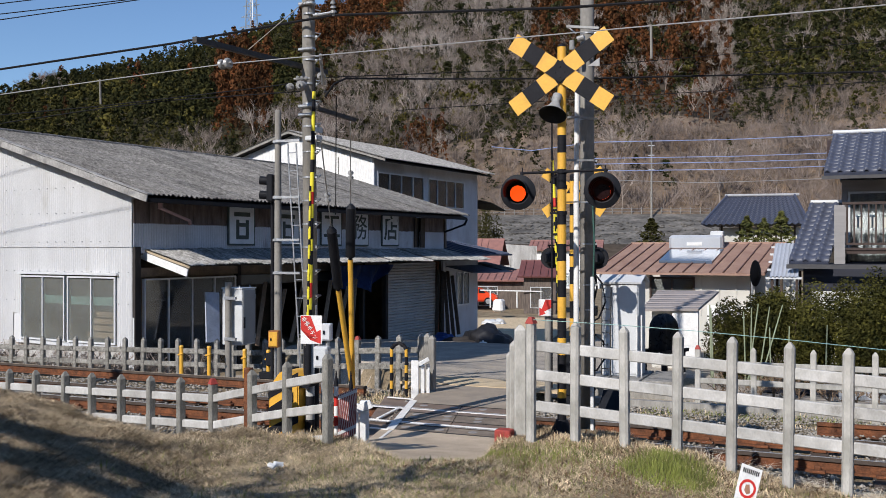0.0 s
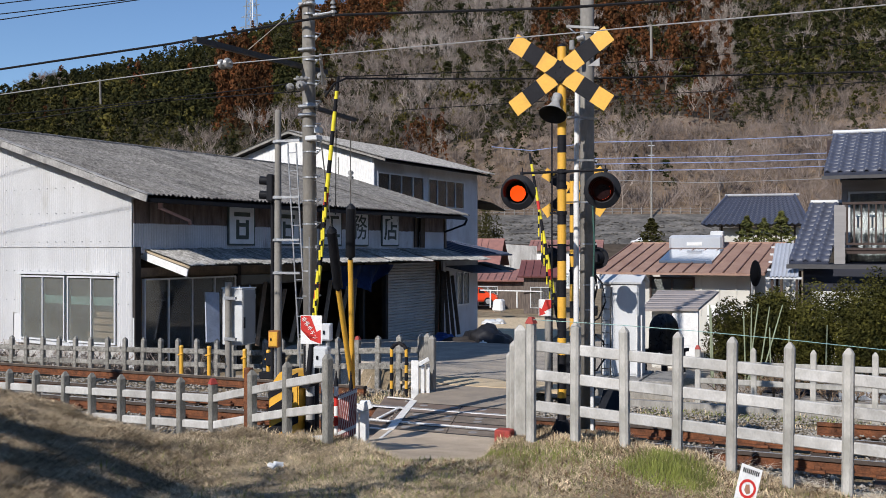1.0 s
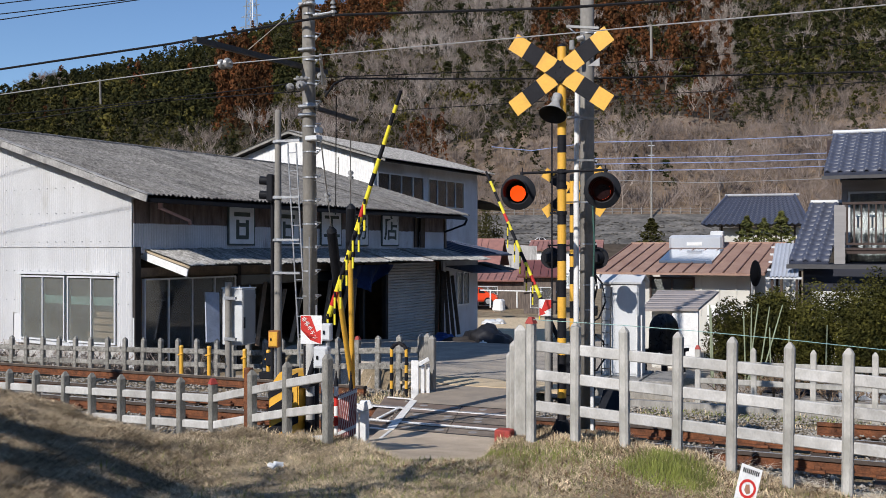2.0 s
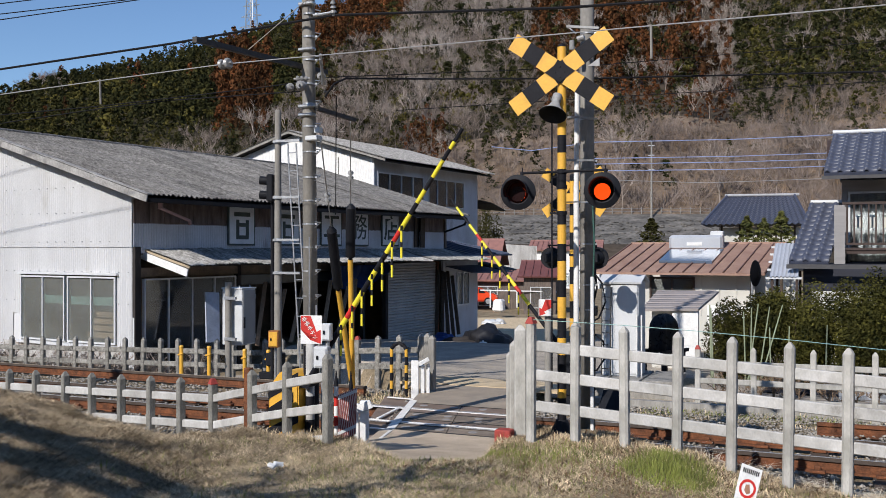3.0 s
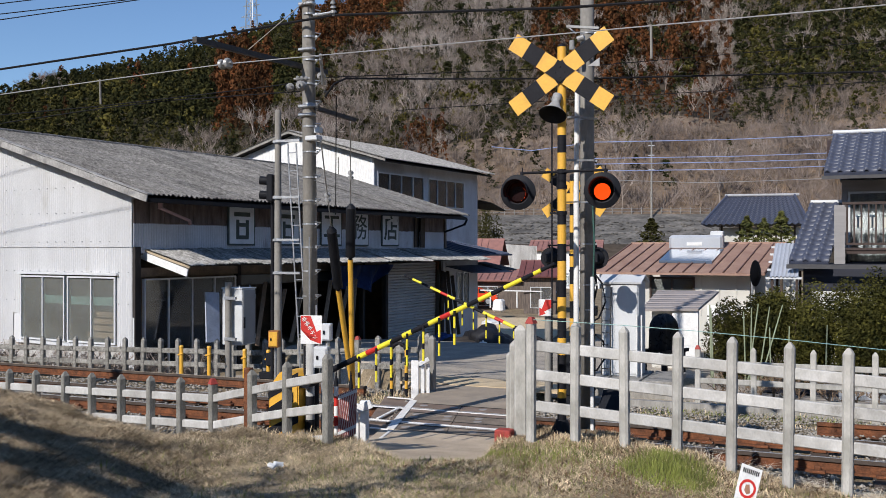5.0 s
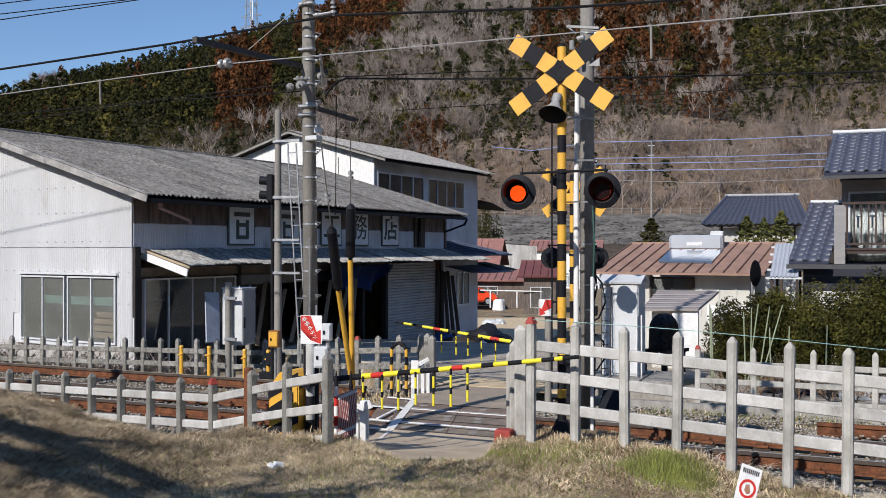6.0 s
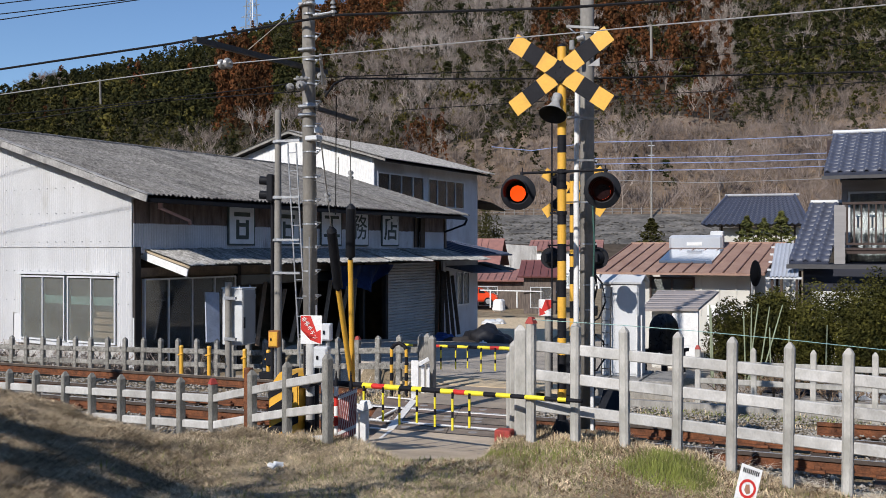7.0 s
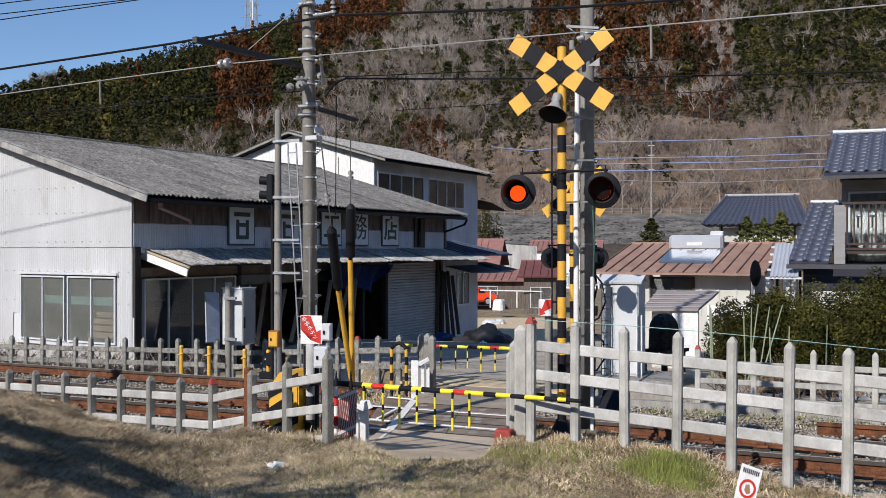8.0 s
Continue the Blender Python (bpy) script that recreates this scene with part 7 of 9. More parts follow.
M_BTARP = mat("black_tarp", (0.02, 0.02, 0.024), 0.5, var=0.3, scale=4, bump=0.3, fine=12)


def lump(name, c, s, m, label, cat, seed, n=4):
    bm = B()
    bmesh.ops.create_icosphere(bm, subdivisions=n, radius=1)
    for v in bm.verts:
        k = 1 + 0.30 * noise.noise(v.co * 1.7 + Vector((seed, 0, 0))) + 0.16 * noise.noise(v.co * 4.5 + Vector((0, seed, 0))) + 0.05 * noise.noise(v.co * 11 + Vector((0, 0, seed)))
        v.co = Vector((v.co.x * s[0] * k, v.co.y * s[1] * k, max(-0.35, v.co.z) * s[2] * k)) + Vector(c)
    return tagged(part(name, bm, m, smooth=True), label, cat)


lump("tarpaulin_mound", (-10.416, 28.169, -0.959), (0.8, 0.7, 0.6), M_BTARP, "heap under a black tarpaulin by the workshop", "heap", 1)
lump("tarpaulin_mound", (-10.082, 28.311, -1.068), (0.5, 0.5, 0.45), M_BTARP, "small heap under a black tarpaulin", "heap", 5)
lump("blue_tarp", (-12.30, 29.07, -1.0), (0.38, 0.32, 0.32), M_TARP, "crumpled blue tarpaulin on the ground", "tarpaulin", 2)
lump("blue_tarp", (-12.05, 28.01, -1.06), (0.27, 0.27, 0.18), M_TARP, "small crumpled blue tarpaulin", "tarpaulin", 3)
lump("scrap_heap", (-11.153, 27.857, -0.959), (0.9, 0.5, 0.25), M_DARKB, "low heap of dark scrap by the wall", "heap", 4)
bm = B()
q = (-10.007, 26.714, -0.838)
box(bm, q, (0.21, 0.2, 0.30), bevel=0.03)
rod(bm, (q[0], q[1], q[2] + 0.14), (q[0], q[1], q[2] + 0.19), 0.03, n=10)
tagged(part("plastic_can", bm, M_WHITE), "white plastic can standing on the gravel", "can")
for k, (a, b) in enumerate((((-12.718, 29.365, -0.934), (-12.883, 29.947, 1.419)), ((-12.521, 29.449, -0.934), (-12.756, 30.001, 1.379)), ((-12.325, 29.532, -0.895), (-12.701, 30.024, 1.340)), ((-12.164, 29.600, -0.875), (-12.592, 30.070, 1.379)), ((-12.004, 29.668, -0.778), (-12.447, 30.132, 1.221)))):
    bm = B()
    beam(bm, a, b, 0.12, 0.05, bevel=0.006)
    tagged(part("timber_plank", bm, M_WOOD), "weathered plank leaning on the workshop wall", "plank", "leaning planks")
bm = B()
ux, uz = np.linspace(0, 1, 30), np.linspace(0, 1, 14)
TA, TB = Vector((-13.36, 23.3, 1.66)), Vector((-13.20, 26.96, 1.66))
gv = []
for j in uz:
    gv.append([bm.verts.new(TA.lerp(TB, i) + Vector(((0.05 + 0.10 * j) * math.sin(21 * i + 3 * j), 0.08 * math.cos(17 * i - 2 * j), -(0.34 + 0.42 * math.sin(math.pi * min(1, i * 1.15)) + 0.14 * math.sin(13 * i)) * j))) for i in ux])
for r0, r1 in zip(gv, gv[1:]):
    for k in range(29):
        bm.faces.new((r0[k], r0[k + 1], r1[k + 1], r1[k]))
bmesh.ops.solidify(bm, geom=bm.faces[:], thickness=0.01)
tagged(part("hanging_tarp", bm, M_TARP), "blue tarpaulin hanging under the awning", "tarpaulin")
bm = B()
slab(bm, [(-13.602, 17.909, -0.030), (-13.505, 18.276, -0.060), (-13.640, 18.436, 1.109), (-13.751, 18.063, 1.137)], 0.04)
tagged(part("old_door", bm, mat("pale_blue_door", (0.45, 0.5, 0.6), 0.6)), "pale blue old door leaning in the workshop", "door")
for k in range(7):
    a, b = Vector((-13.495, 19.801, -0.285)), Vector((-13.865, 20.731, 1.274))
    sh = Vector((0.15 * k, 0.55 * k, 0))
    bm = B()
    beam(bm, a + sh, b + sh + Vector((0.1 * (k % 3), 0, -0.2 * (k % 2))), 0.10, 0.04)
    tagged(part("timber_plank", bm, M_STORED), "stored plank leaning inside the workshop", "plank", "leaning planks")

# ---- field, red car, white fence ----
car = thing("small_car", pose((-26.478, 69.151, -2.290)[0] - 0.2, (-26.478, 69.151, -2.290)[1] + 0.5, -2.30, 0, 0, 18), "small red hatchback parked by the cottages", "car")
prof = [(-1.75, 0.3), (1.7, 0.3), (1.8, 0.62), (1.55, 0.85), (0.9, 0.98), (0.35, 1.38), (-1.2, 1.46), (-1.7, 0.95), (-1.8, 0.6)]
bm = B()
slab(bm, [(x, -0.75, z) for x, z in prof], 1.5)
bmesh.ops.bevel(bm, geom=bm.edges[:], offset=0.09, segments=2, affect="EDGES")
part("body", bm, mat("red_car_paint", (0.75, 0.07, 0.02), 0.25, var=0.08, scale=3, bump=0.0), car, "glossy red body")
for a, b in (((0.82, 0.95), (0.28, 1.32)), ((0.2, 1.0), (-0.5, 1.34)), ((-0.58, 1.0), (-1.25, 1.34))):
    bm = B()
    for y in (-0.755,):
        slab(bm, [(a[0], y, 0.95), (b[0] if a[0] > 0.5 else a[0], y, 1.33), (b[0], y, 1.33), (b[0], y, 0.95)] if a[0] < 0.5 else [(a[0], y, 0.96), (0.25, y, 0.96), (0.25, y, 1.32), (0.36, y, 1.32)], 0.01)
    part("side_window", bm, M_BLACK, car)
for x in (-1.1, 0.98):
    for y in (-0.74, 0.74):
        w = thing("wheel", pose(x, y, 0.31), "", "")
        w.parent = car
        bm = B()
        rod(bm, (0, -0.1, 0), (0, 0.1, 0), 0.31, n=24)
        part("tyre", bm, M_BLACK, w)
        bm = B()
        rod(bm, (0, -0.112, 0), (0, 0.112, 0), 0.2, n=18)
        part("rim", bm, M_GALV, w)
bm = B()
box(bm, (1.66, -0.55, 0.68), (0.1, 0.25, 0.12), bevel=0.02)
part("headlight", bm, M_PORC, car)
bm = B()
fa = [(-14.424, 37.332, -1.608), (-12.483, 38.156, -1.462), (-16.6, 64.0, -2.3), (-23.6, 61.0, -2.3)]
fx = []
for j in range(9):
    fx.append([])
    for i in range(9):
        q = Vector(fa[0]).lerp(Vector(fa[1]), i / 8).lerp(Vector(fa[3]).lerp(Vector(fa[2]), i / 8), j / 8)
        fx[-1].append(bm.verts.new((q.x, q.y, float(ground_z(q.x, q.y)) + 0.05)))
for r0, r1 in zip(fx, fx[1:]):
    for k in range(8):
        bm.faces.new((r0[k], r0[k + 1], r1[k + 1], r1[k]))
tagged(part("field", bm, M_SAND), "bare brown field beyond the yard", "field", kind="structure")
bm = B()
lx = np.linspace(-15.5, 4.0, 24)
la = [[bm.verts.new((x, y, float(ground_z(x, y)) + 0.07)) for x in lx] for y in (31.4, 32.4, 33.6)]
for r0, r1 in zip(la, la[1:]):
    for k in range(23):
        bm.faces.new((r0[k], r0[k + 1], r1[k + 1], r1[k]))
tagged(part("lane", bm, M_FARRAMP), "pale worn lane behind the yard", "lane", kind="structure")
q = Vector((-22.143, 62.301, -1.84))
bm = B()
box(bm, (q.x, q.y, q.z), (0.75, 0.7, 0.85), bevel=0.12)
for w in bm.verts:
    w.co += Vector((0.05, 0, 0.07)) * noise.noise(w.co * 3)
    w.co.x += (w.co.x - q.x) * -0.25 * (w.co.z - q.z)
tagged(part("white_sack", bm, M_WHITE), "large white sack standing on the field edge", "sack")
lump("plastic_sheet_heap", (-20.6, 56.4, float(ground_z(-20.6, 56.4)) + 0.1), (0.6, 0.4, 0.22), M_GREYW, "crumpled pale plastic sheet on the field", "plastic sheet", 8)
lump("plastic_sheet_heap", (-20.1, 56.7, float(ground_z(-20.1, 56.7)) + 0.1), (0.35, 0.3, 0.28), M_GREYW, "small crumpled pale plastic sheet", "plastic sheet", 9)
wf = thing("white_railing", Matrix(), "thin white pipe railing by the cottages", "railing")
for x in (868, 915, 962):
    p0 = {868: (-24.071, 65.828, -2.262), 915: (-22.235, 66.607, -2.262), 962: (-20.400, 67.386, -2.262)}[x]
    bm = B()
    rod(bm, p0, (p0[0], p0[1], p0[2] + 1.25), 0.06, n=8)
    part("post", bm, M_WHITE, wf)
bm = B()
rod(bm, (-24.774, 65.529, -0.947), (-19.502, 67.767, -1.074), 0.05, n=8)
part("rail", bm, M_WHITE, wf)

# ---- overhead wires ----
M_WIRE = mat("black_cable", (0.015, 0.015, 0.017), 0.7, var=0.1, spec=0.1)
M_WIREY = mat("yellowed_steel_stay", (0.38, 0.34, 0.27), 0.6, var=0.1)
M_WIREG = mat("dull_steel_wire", (0.36, 0.355, 0.35), 0.6, 0.0, var=0.15)
M_WIREB = mat("pale_blue_cable", (0.30, 0.38, 0.62), 0.5, var=0.1)


def wire(pts, r, m, label="overhead cable hung along the railway"):
    bm = B()
    pts = [Vector(p) for p in pts]
    tube(bm, pts, [r] * len(pts), 6)
    return tagged(part("overhead_wire", bm, m), label, "overhead wire", "overhead wires")


wire([(-10.521, 8.800, 4.437), (-7.215, 8.800, 4.552), (-5.369, 8.850, 4.671), (-5.035, 8.850, 4.688), (-2.461, 8.850, 4.507), (0.510, 8.800, 4.396)], 0.014, M_WIRE)
wire([(-8.608, 7.200, 3.755), (-6.753, 7.200, 3.824), (-5.282, 7.200, 3.873), (-4.222, 7.200, 3.871), (-2.974, 7.200, 3.868), (-1.865, 7.200, 3.862), (-1.325, 7.200, 3.861), (0.417, 7.200, 3.854)], 0.0048, M_WIREG, "bright steel wire hung along the railway")
for a, b in (((-6.761, 7.200, 3.841), (-6.753, 7.200, 3.588)), ((-1.325, 7.200, 3.869), (-1.321, 7.200, 3.609))):
    bm = B()
    rod(bm, a, b, 0.010, n=8)
    tagged(part("wire_hanger", bm, M_POLE), "grey rod hung from the steel wire", "wire hanger", "wire hangers")
for z in (8.36, 9.80):
    wire([(-60, 9.0, z - 1.4), (-26, 9.0, z - 0.27), (PL[0], 9.0, z + 0.4), (40, 9.0, z + 0.1)], 0.012, M_WIRE, "black feeder cable along the pole heads")
wire([(-9.477, 7.927, 3.697), (-8.005, 8.552, 3.837), (-6.118, 8.810, 3.951), (-5.324, 8.604, 3.938)], 0.006, M_WIRE)
wire([(-9.477, 7.927, 3.570), (-8.005, 8.552, 3.810), (-7.136, 8.704, 3.871), (-5.324, 8.604, 3.841)], 0.006, M_WIRE)
wire([(-4.972, 8.536, 3.748), (-4.879, 8.575, 3.890), (-4.818, 8.710, 3.962), (-4.849, 10.978, 4.339), (-2.908, 11.802, 4.346), (0.774, 13.365, 4.441)], 0.012, M_WIRE)
wire([(-5.105, 8.588, 3.968), (-4.238, 12.324, 4.640), (-3.158, 13.868, 4.925), (0.903, 15.592, 5.298)], 0.006, M_WIRE)
wire([(-6.126, 12.609, 4.229), (-3.158, 13.868, 4.432), (0.903, 15.592, 4.687)], 0.006, M_WIRE)
wire([(-5.429, 8.950, 4.931), (-5.500, 7.920, 4.170)], 0.0045, M_WIREY, "steel stay from the pole head")
for a, b in ((24, -2), (36, 0), (8, -10)):
    ya = {24: ((-34.463, 28.826, 12.065), (-27.322, 31.857, 12.938)), 36: ((-34.463, 28.826, 11.774), (-26.430, 32.236, 13.035)), 8: ((-34.463, 28.826, 12.502), (-30.000, 30.720, 13.083))}[a]
    wire(ya, 0.022, M_WIRE, "far dark power line against the sky")
for pts in (((-18.851, 51.748, 8.183), (-16.704, 52.660, 7.950), (-13.328, 54.092, 8.450), (-5.658, 57.348, 8.617), (0.479, 59.953, 8.917)), ((-14.875, 58.868, 7.968), (-6.172, 62.562, 8.114), (0.523, 65.404, 8.368)),
            ((-14.875, 58.868, 7.605), (-6.172, 62.562, 7.750), (0.523, 65.404, 7.968)), ((-14.875, 58.868, 7.168), (-6.172, 62.562, 7.277), (0.523, 65.404, 7.532))):
    wire(pts, 0.026, M_WIREB, "pale blue power line before the hill")
wire([(-14.540, 59.010, 6.623), (-7.845, 61.851, 6.405), (0.523, 65.404, 6.732)], 0.02, M_WIREG, "pale power line before the hill")
wire([(-5.061, 8.933, 3.825), (-6.209, 10.944, 2.612)], 0.006, M_WIRE, "thin cable hanging from the pole arm")
wire([(-2.562, 8.146, 1.506), (-1.812, 8.411, 1.459), (-1.192, 8.619, 1.412), (-0.395, 8.958, 1.330), (0.542, 9.355, 1.223)], 0.0035, mat("pale_green_cord", (0.35, 0.55, 0.5), 0.6), "pale green cord strung along the fence")

# ---- pylon and hillside pole ----
pyl = thing("pylon", pose(*cam_xy(-0.2055, 620), 90), "grey steel lattice pylon behind the ridge", "pylon")
for sx in (-1, 1):
    for sy in (-1, 1):
        bm = B()
        rod(bm, (sx * 4.0, sy * 4.0, 0), (sx * 2.0, sy * 2.0, 95), 0.4, n=6)
        part("leg", bm, M_GALV, pyl)
for k in range(14):
    z0, z1 = 20 + 5.2 * k, 25.2 + 5.2 * k
    w0, w1 = 4.0 - 2.0 * z0 / 95, 4.0 - 2.0 * z1 / 95
    bm = B()
    for sy in (-1, 1):
        rod(bm, (-w0, sy * w0, z0), (w1, sy * w1, z1), 0.2, n=5)
        rod(bm, (w0, sy * w0, z0), (-w1, sy * w1, z1), 0.2, n=5)
    part("bracing", bm, M_GALV, pyl)
for z, w in ((60, 9.5), (67, 8.0), (74, 6.5)):
    bm = B()
    for s in (-1, 1):
        rod(bm, (0, 0, z + 1.5), (s * w, 0, z), 0.22, n=5)
        rod(bm, (0, 0, z - 0.5), (s * w, 0, z), 0.22, n=5)
    part("cross_arm", bm, M_GALV, pyl)
hp = thing("utility_pole", Matrix(), "thin concrete pole on the hillside", "utility pole", "utility poles")
bm = B()
a, b = (-34.386, 187.467, 8.575), (-34.386, 187.467, 23.681)
rod(bm, (a[0], a[1], a[2] - 1), b, 0.22, 0.16, n=10)
part("shaft", bm, M_CONC, hp)
for y in (258, 275, 300):
    bm = B()
    q = {258: (-34.386, 187.467, 22.779), 275: (-34.386, 187.467, 20.863), 300: (-34.386, 187.467, 18.045)}[y]
    box(bm, q, (1.2, 0.15, 0.15))
    part("cross_arm", bm, M_GALV, hp)
hf = thing("roadside_fence", Matrix(), "low wire fence along the hill road", "fence")
for k in range(24):
    t = 0.045 + 0.0105 * k
    x, y = cam_xy(t, 187.5)
    bm = B()
    z = float(hill_z(t, 187.5))
    rod(bm, (x, y, z - 0.5), (x, y, z + 1.3), 0.09, n=6)
    part("post", bm, M_CONC, hf)
for h in (0.5, 1.1):
    bm = B()
    for k in range(23):
        a, b = 0.045 + 0.0105 * k, 0.0555 + 0.0105 * k
        rod(bm, (*cam_xy(a, 187.5), float(hill_z(a, 187.5)) + h), (*cam_xy(b, 187.5), float(hill_z(b, 187.5)) + h), 0.03, n=5)
    part("wire", bm, M_GALV, hf)

# ---- white car on the hill road ----
white_car = thing("white_car", pose(*cam_xy(0.26, 169), 3.0, 0, 0, 23), "white saloon car driving along the hill road", "car")
bm = B()
slab(bm, [(-2.0, -0.75, 0.3), (2.05, -0.75, 0.3), (2.1, -0.75, 0.78), (1.55, -0.75, 0.9), (-1.1, -0.75, 0.88), (-1.95, -0.75, 0.75)], 1.5)
bmesh.ops.bevel(bm, geom=bm.edges[:], offset=0.06, segments=2, affect="EDGES")
part("body", bm, mat("white_car_paint", (0.85, 0.85, 0.85), 0.3, var=0.05, bump=0), white_car, "glossy white body")
bm = B()
slab(bm, [(-1.05, -0.66, 0.86), (1.5, -0.66, 0.86), (0.95, -0.66, 1.36), (-0.3, -0.66, 1.38)], 1.32)
bmesh.ops.bevel(bm, geom=bm.edges[:], offset=0.05, segments=2, affect="EDGES")
part("cabin", bm, bpy.data.materials["white_car_paint"], white_car)
for pts in (((-0.85, 0.9), (-0.02, 0.9), (-0.02, 1.3), (-0.25, 1.3)), ((0.06, 0.9), (1.22, 0.9), (0.86, 1.3), (0.06, 1.3))):
    bm = B()
    slab(bm, [(x, -0.672, z) for x, z in pts], 0.02)
    part("side_window", bm, M_BLACK, white_car)
for x in (-1.25, 1.3):
    for y in (-0.68, 0.68):
        w = thing("wheel", pose(x, y, 0.3), "", "")
        w.parent = white_car
        bm = B()
        rod(bm, (0, -0.09, 0), (0, 0.09, 0), 0.3, n=18)
        part("tyre", bm, M_BLACK, w)
        bm = B()
        rod(bm, (0, -0.1, 0), (0, 0.1, 0), 0.18, n=14)
        part("rim", bm, M_GALV, w)

for q in white_car.children_recursive:
    if q.type == "MESH":
        q.data.transform(Matrix.Scale(0.86, 4))
    else:
        q.location *= 0.86

# ---- rusty post and far sign post ----
bm = B()
box(bm, (-5.681, 8.181, 0.549), (0.075, 0.075, 0.72), bevel=0.006)
tagged(part("rusty_post", bm, M_RUST), "rusty square steel post beside the low fence", "post")
SP = (-3.948, 13.153, 1.290)
bm = B()
rod(bm, (SP[0] + 0.02, SP[1] + 0.05, -0.2), (SP[0] + 0.02, SP[1] + 0.05, SP[2] + 0.12), 0.05, n=14)
tagged(part("sign_post", bm, M_POLE), "grey post carrying the emergency sign", "post")

# ---- foliage ----
M_EVER = mat("evergreen_leaves", (0.072, 0.063, 0.019), 0.88, var=0.4, scale=0.16, bump=0, fine=0.5, color2=(0.032, 0.034, 0.012), rand=0.5, spec=0.06)
M_CEDAR = mat("winter_cedar_leaves", (0.175, 0.064, 0.024), 0.88, var=0.4, scale=0.16, bump=0, fine=0.5, color2=(0.065, 0.032, 0.013), rand=0.5, spec=0.05)
M_EVERD = mat("deep_evergreen_leaves", (0.060, 0.058, 0.020), 0.88, var=0.4, scale=0.16, bump=0, fine=0.5, color2=(0.022, 0.026, 0.011), rand=0.5, spec=0.06)
M_EVERY = mat("olive_evergreen_leaves", (0.125, 0.105, 0.026), 0.88, var=0.35, scale=0.16, bump=0, fine=0.5, color2=(0.05, 0.048, 0.014), rand=0.5, spec=0.06)
M_CEDARD = mat("deep_cedar_leaves", (0.095, 0.042, 0.018), 0.88, var=0.4, scale=0.16, bump=0, fine=0.5, color2=(0.022, 0.018, 0.009), rand=0.5, spec=0.05)
M_BARE = mat("bare_twigs", (0.44, 0.37, 0.32), 0.9, var=0.3, scale=0.06, bump=0, fine=0.5, color2=(0.24, 0.195, 0.16), rand=0.35, spec=0.15)
M_BARED = mat("brown_bare_twigs", (0.33, 0.265, 0.225), 0.9, var=0.3, scale=0.06, bump=0, fine=0.5, color2=(0.17, 0.135, 0.115), rand=0.35, spec=0.15)
M_SCRUB = mat("dry_scrub", (0.32, 0.228, 0.15), 0.9, var=0.3, scale=0.06, bump=0, fine=0.5, color2=(0.21, 0.145, 0.095), rand=0.4, spec=0.15)
M_HEDGE = mat("hedge_leaves", (0.108, 0.10, 0.021), 0.75, var=0.4, scale=3.2, bump=0, fine=8, color2=(0.016, 0.02, 0.007), rand=0.7, spec=0.1)
M_YOUNG = mat("young_conifer_leaves", (0.20, 0.20, 0.05), 0.75, var=0.3, scale=1.2, bump=0, fine=6, color2=(0.08, 0.085, 0.025), rand=0.4, spec=0.15)
M_STRAW = mat("straw_grass", (0.86, 0.69, 0.46), 0.88, var=0.45, scale=2.4, bump=0, fine=14, color2=(0.36, 0.275, 0.17), rand=0.75, spec=0.12)
M_STRAWB = mat("brown_matted_grass", (0.42, 0.325, 0.22), 0.9, var=0.4, scale=2.6, bump=0, fine=14, color2=(0.14, 0.105, 0.068), rand=0.75, spec=0.1)
M_PALE = mat("pale_dead_stalk", (0.62, 0.54, 0.42), 0.8, var=0.2, scale=2, bump=0, rand=0.3)
M_LITTER = mat("brown_leaf_litter", (0.26, 0.16, 0.09), 0.85, var=0.3, scale=2, bump=0, rand=0.5, color2=(0.14, 0.085, 0.05))
M_GRASS = mat("green_grass", (0.30, 0.33, 0.075), 0.8, var=0.3, scale=2, bump=0, fine=9, color2=(0.17, 0.18, 0.055), rand=0.4, spec=0.25)


def leaf_cloud(n, size, shape, seed, slim=0.8):
    """n single leaves spread by shape(rng) -> place and outward direction."""
    rng = np.random.default_rng(seed)
    v, f = [], []
    for k in range(n):
        p, o = shape(rng)
        a = rng.normal(size=3) * 0.8 + np.array(o)
        a /= np.linalg.norm(a)
        t = np.cross(a, rng.normal(size=3))
        t /= np.linalg.norm(t)
        b = np.cross(a, t)
        s = size * rng.uniform(0.6, 1.4)
        i = len(v)
        v += [p + t * s * (1.55 - 0.7 * slim), p - t * s * 0.5 + b * s * slim, p - t * s * 0.5 - b * s * slim]
        f.append((i, i + 1, i + 2))
    return np.array(v), np.array(f)


def clump_crown(seed, clumps, per, leaf, cone):
    """A crown of unit width in many leafy clumps, domed or pointed."""
    rng = np.random.default_rng(seed)
    places = []
    for _ in range(clumps):
        h, a = rng.uniform(0, 1) ** 0.8, rng.uniform(0, 2 * np.pi)
        r = (0.62 * (1 - h) ** 0.75 + 0.03 if cone else 0.62 * math.sqrt(1 - 0.9 * h * h)) * rng.uniform(0.75, 1.1)
        places.append((r * math.cos(a), r * math.sin(a), (0.3 + 2.1 * h) if cone else (0.45 + 1.45 * h), rng.uniform(0.15, 0.30) * (1 - 0.35 * h)))

    def shape(g):
        x, y, z, q = places[g.integers(len(places))]
        d = g.normal(size=3) + np.array([0, 0, 0.35])
        d /= np.linalg.norm(d)
        return np.array([x, y, z]) + d * q * np.array([1, 1, 0.65]) * g.uniform(0.8, 1.05), d * 2.0

    return leaf_cloud(clumps * per, leaf, shape, seed + 100, 0.6)


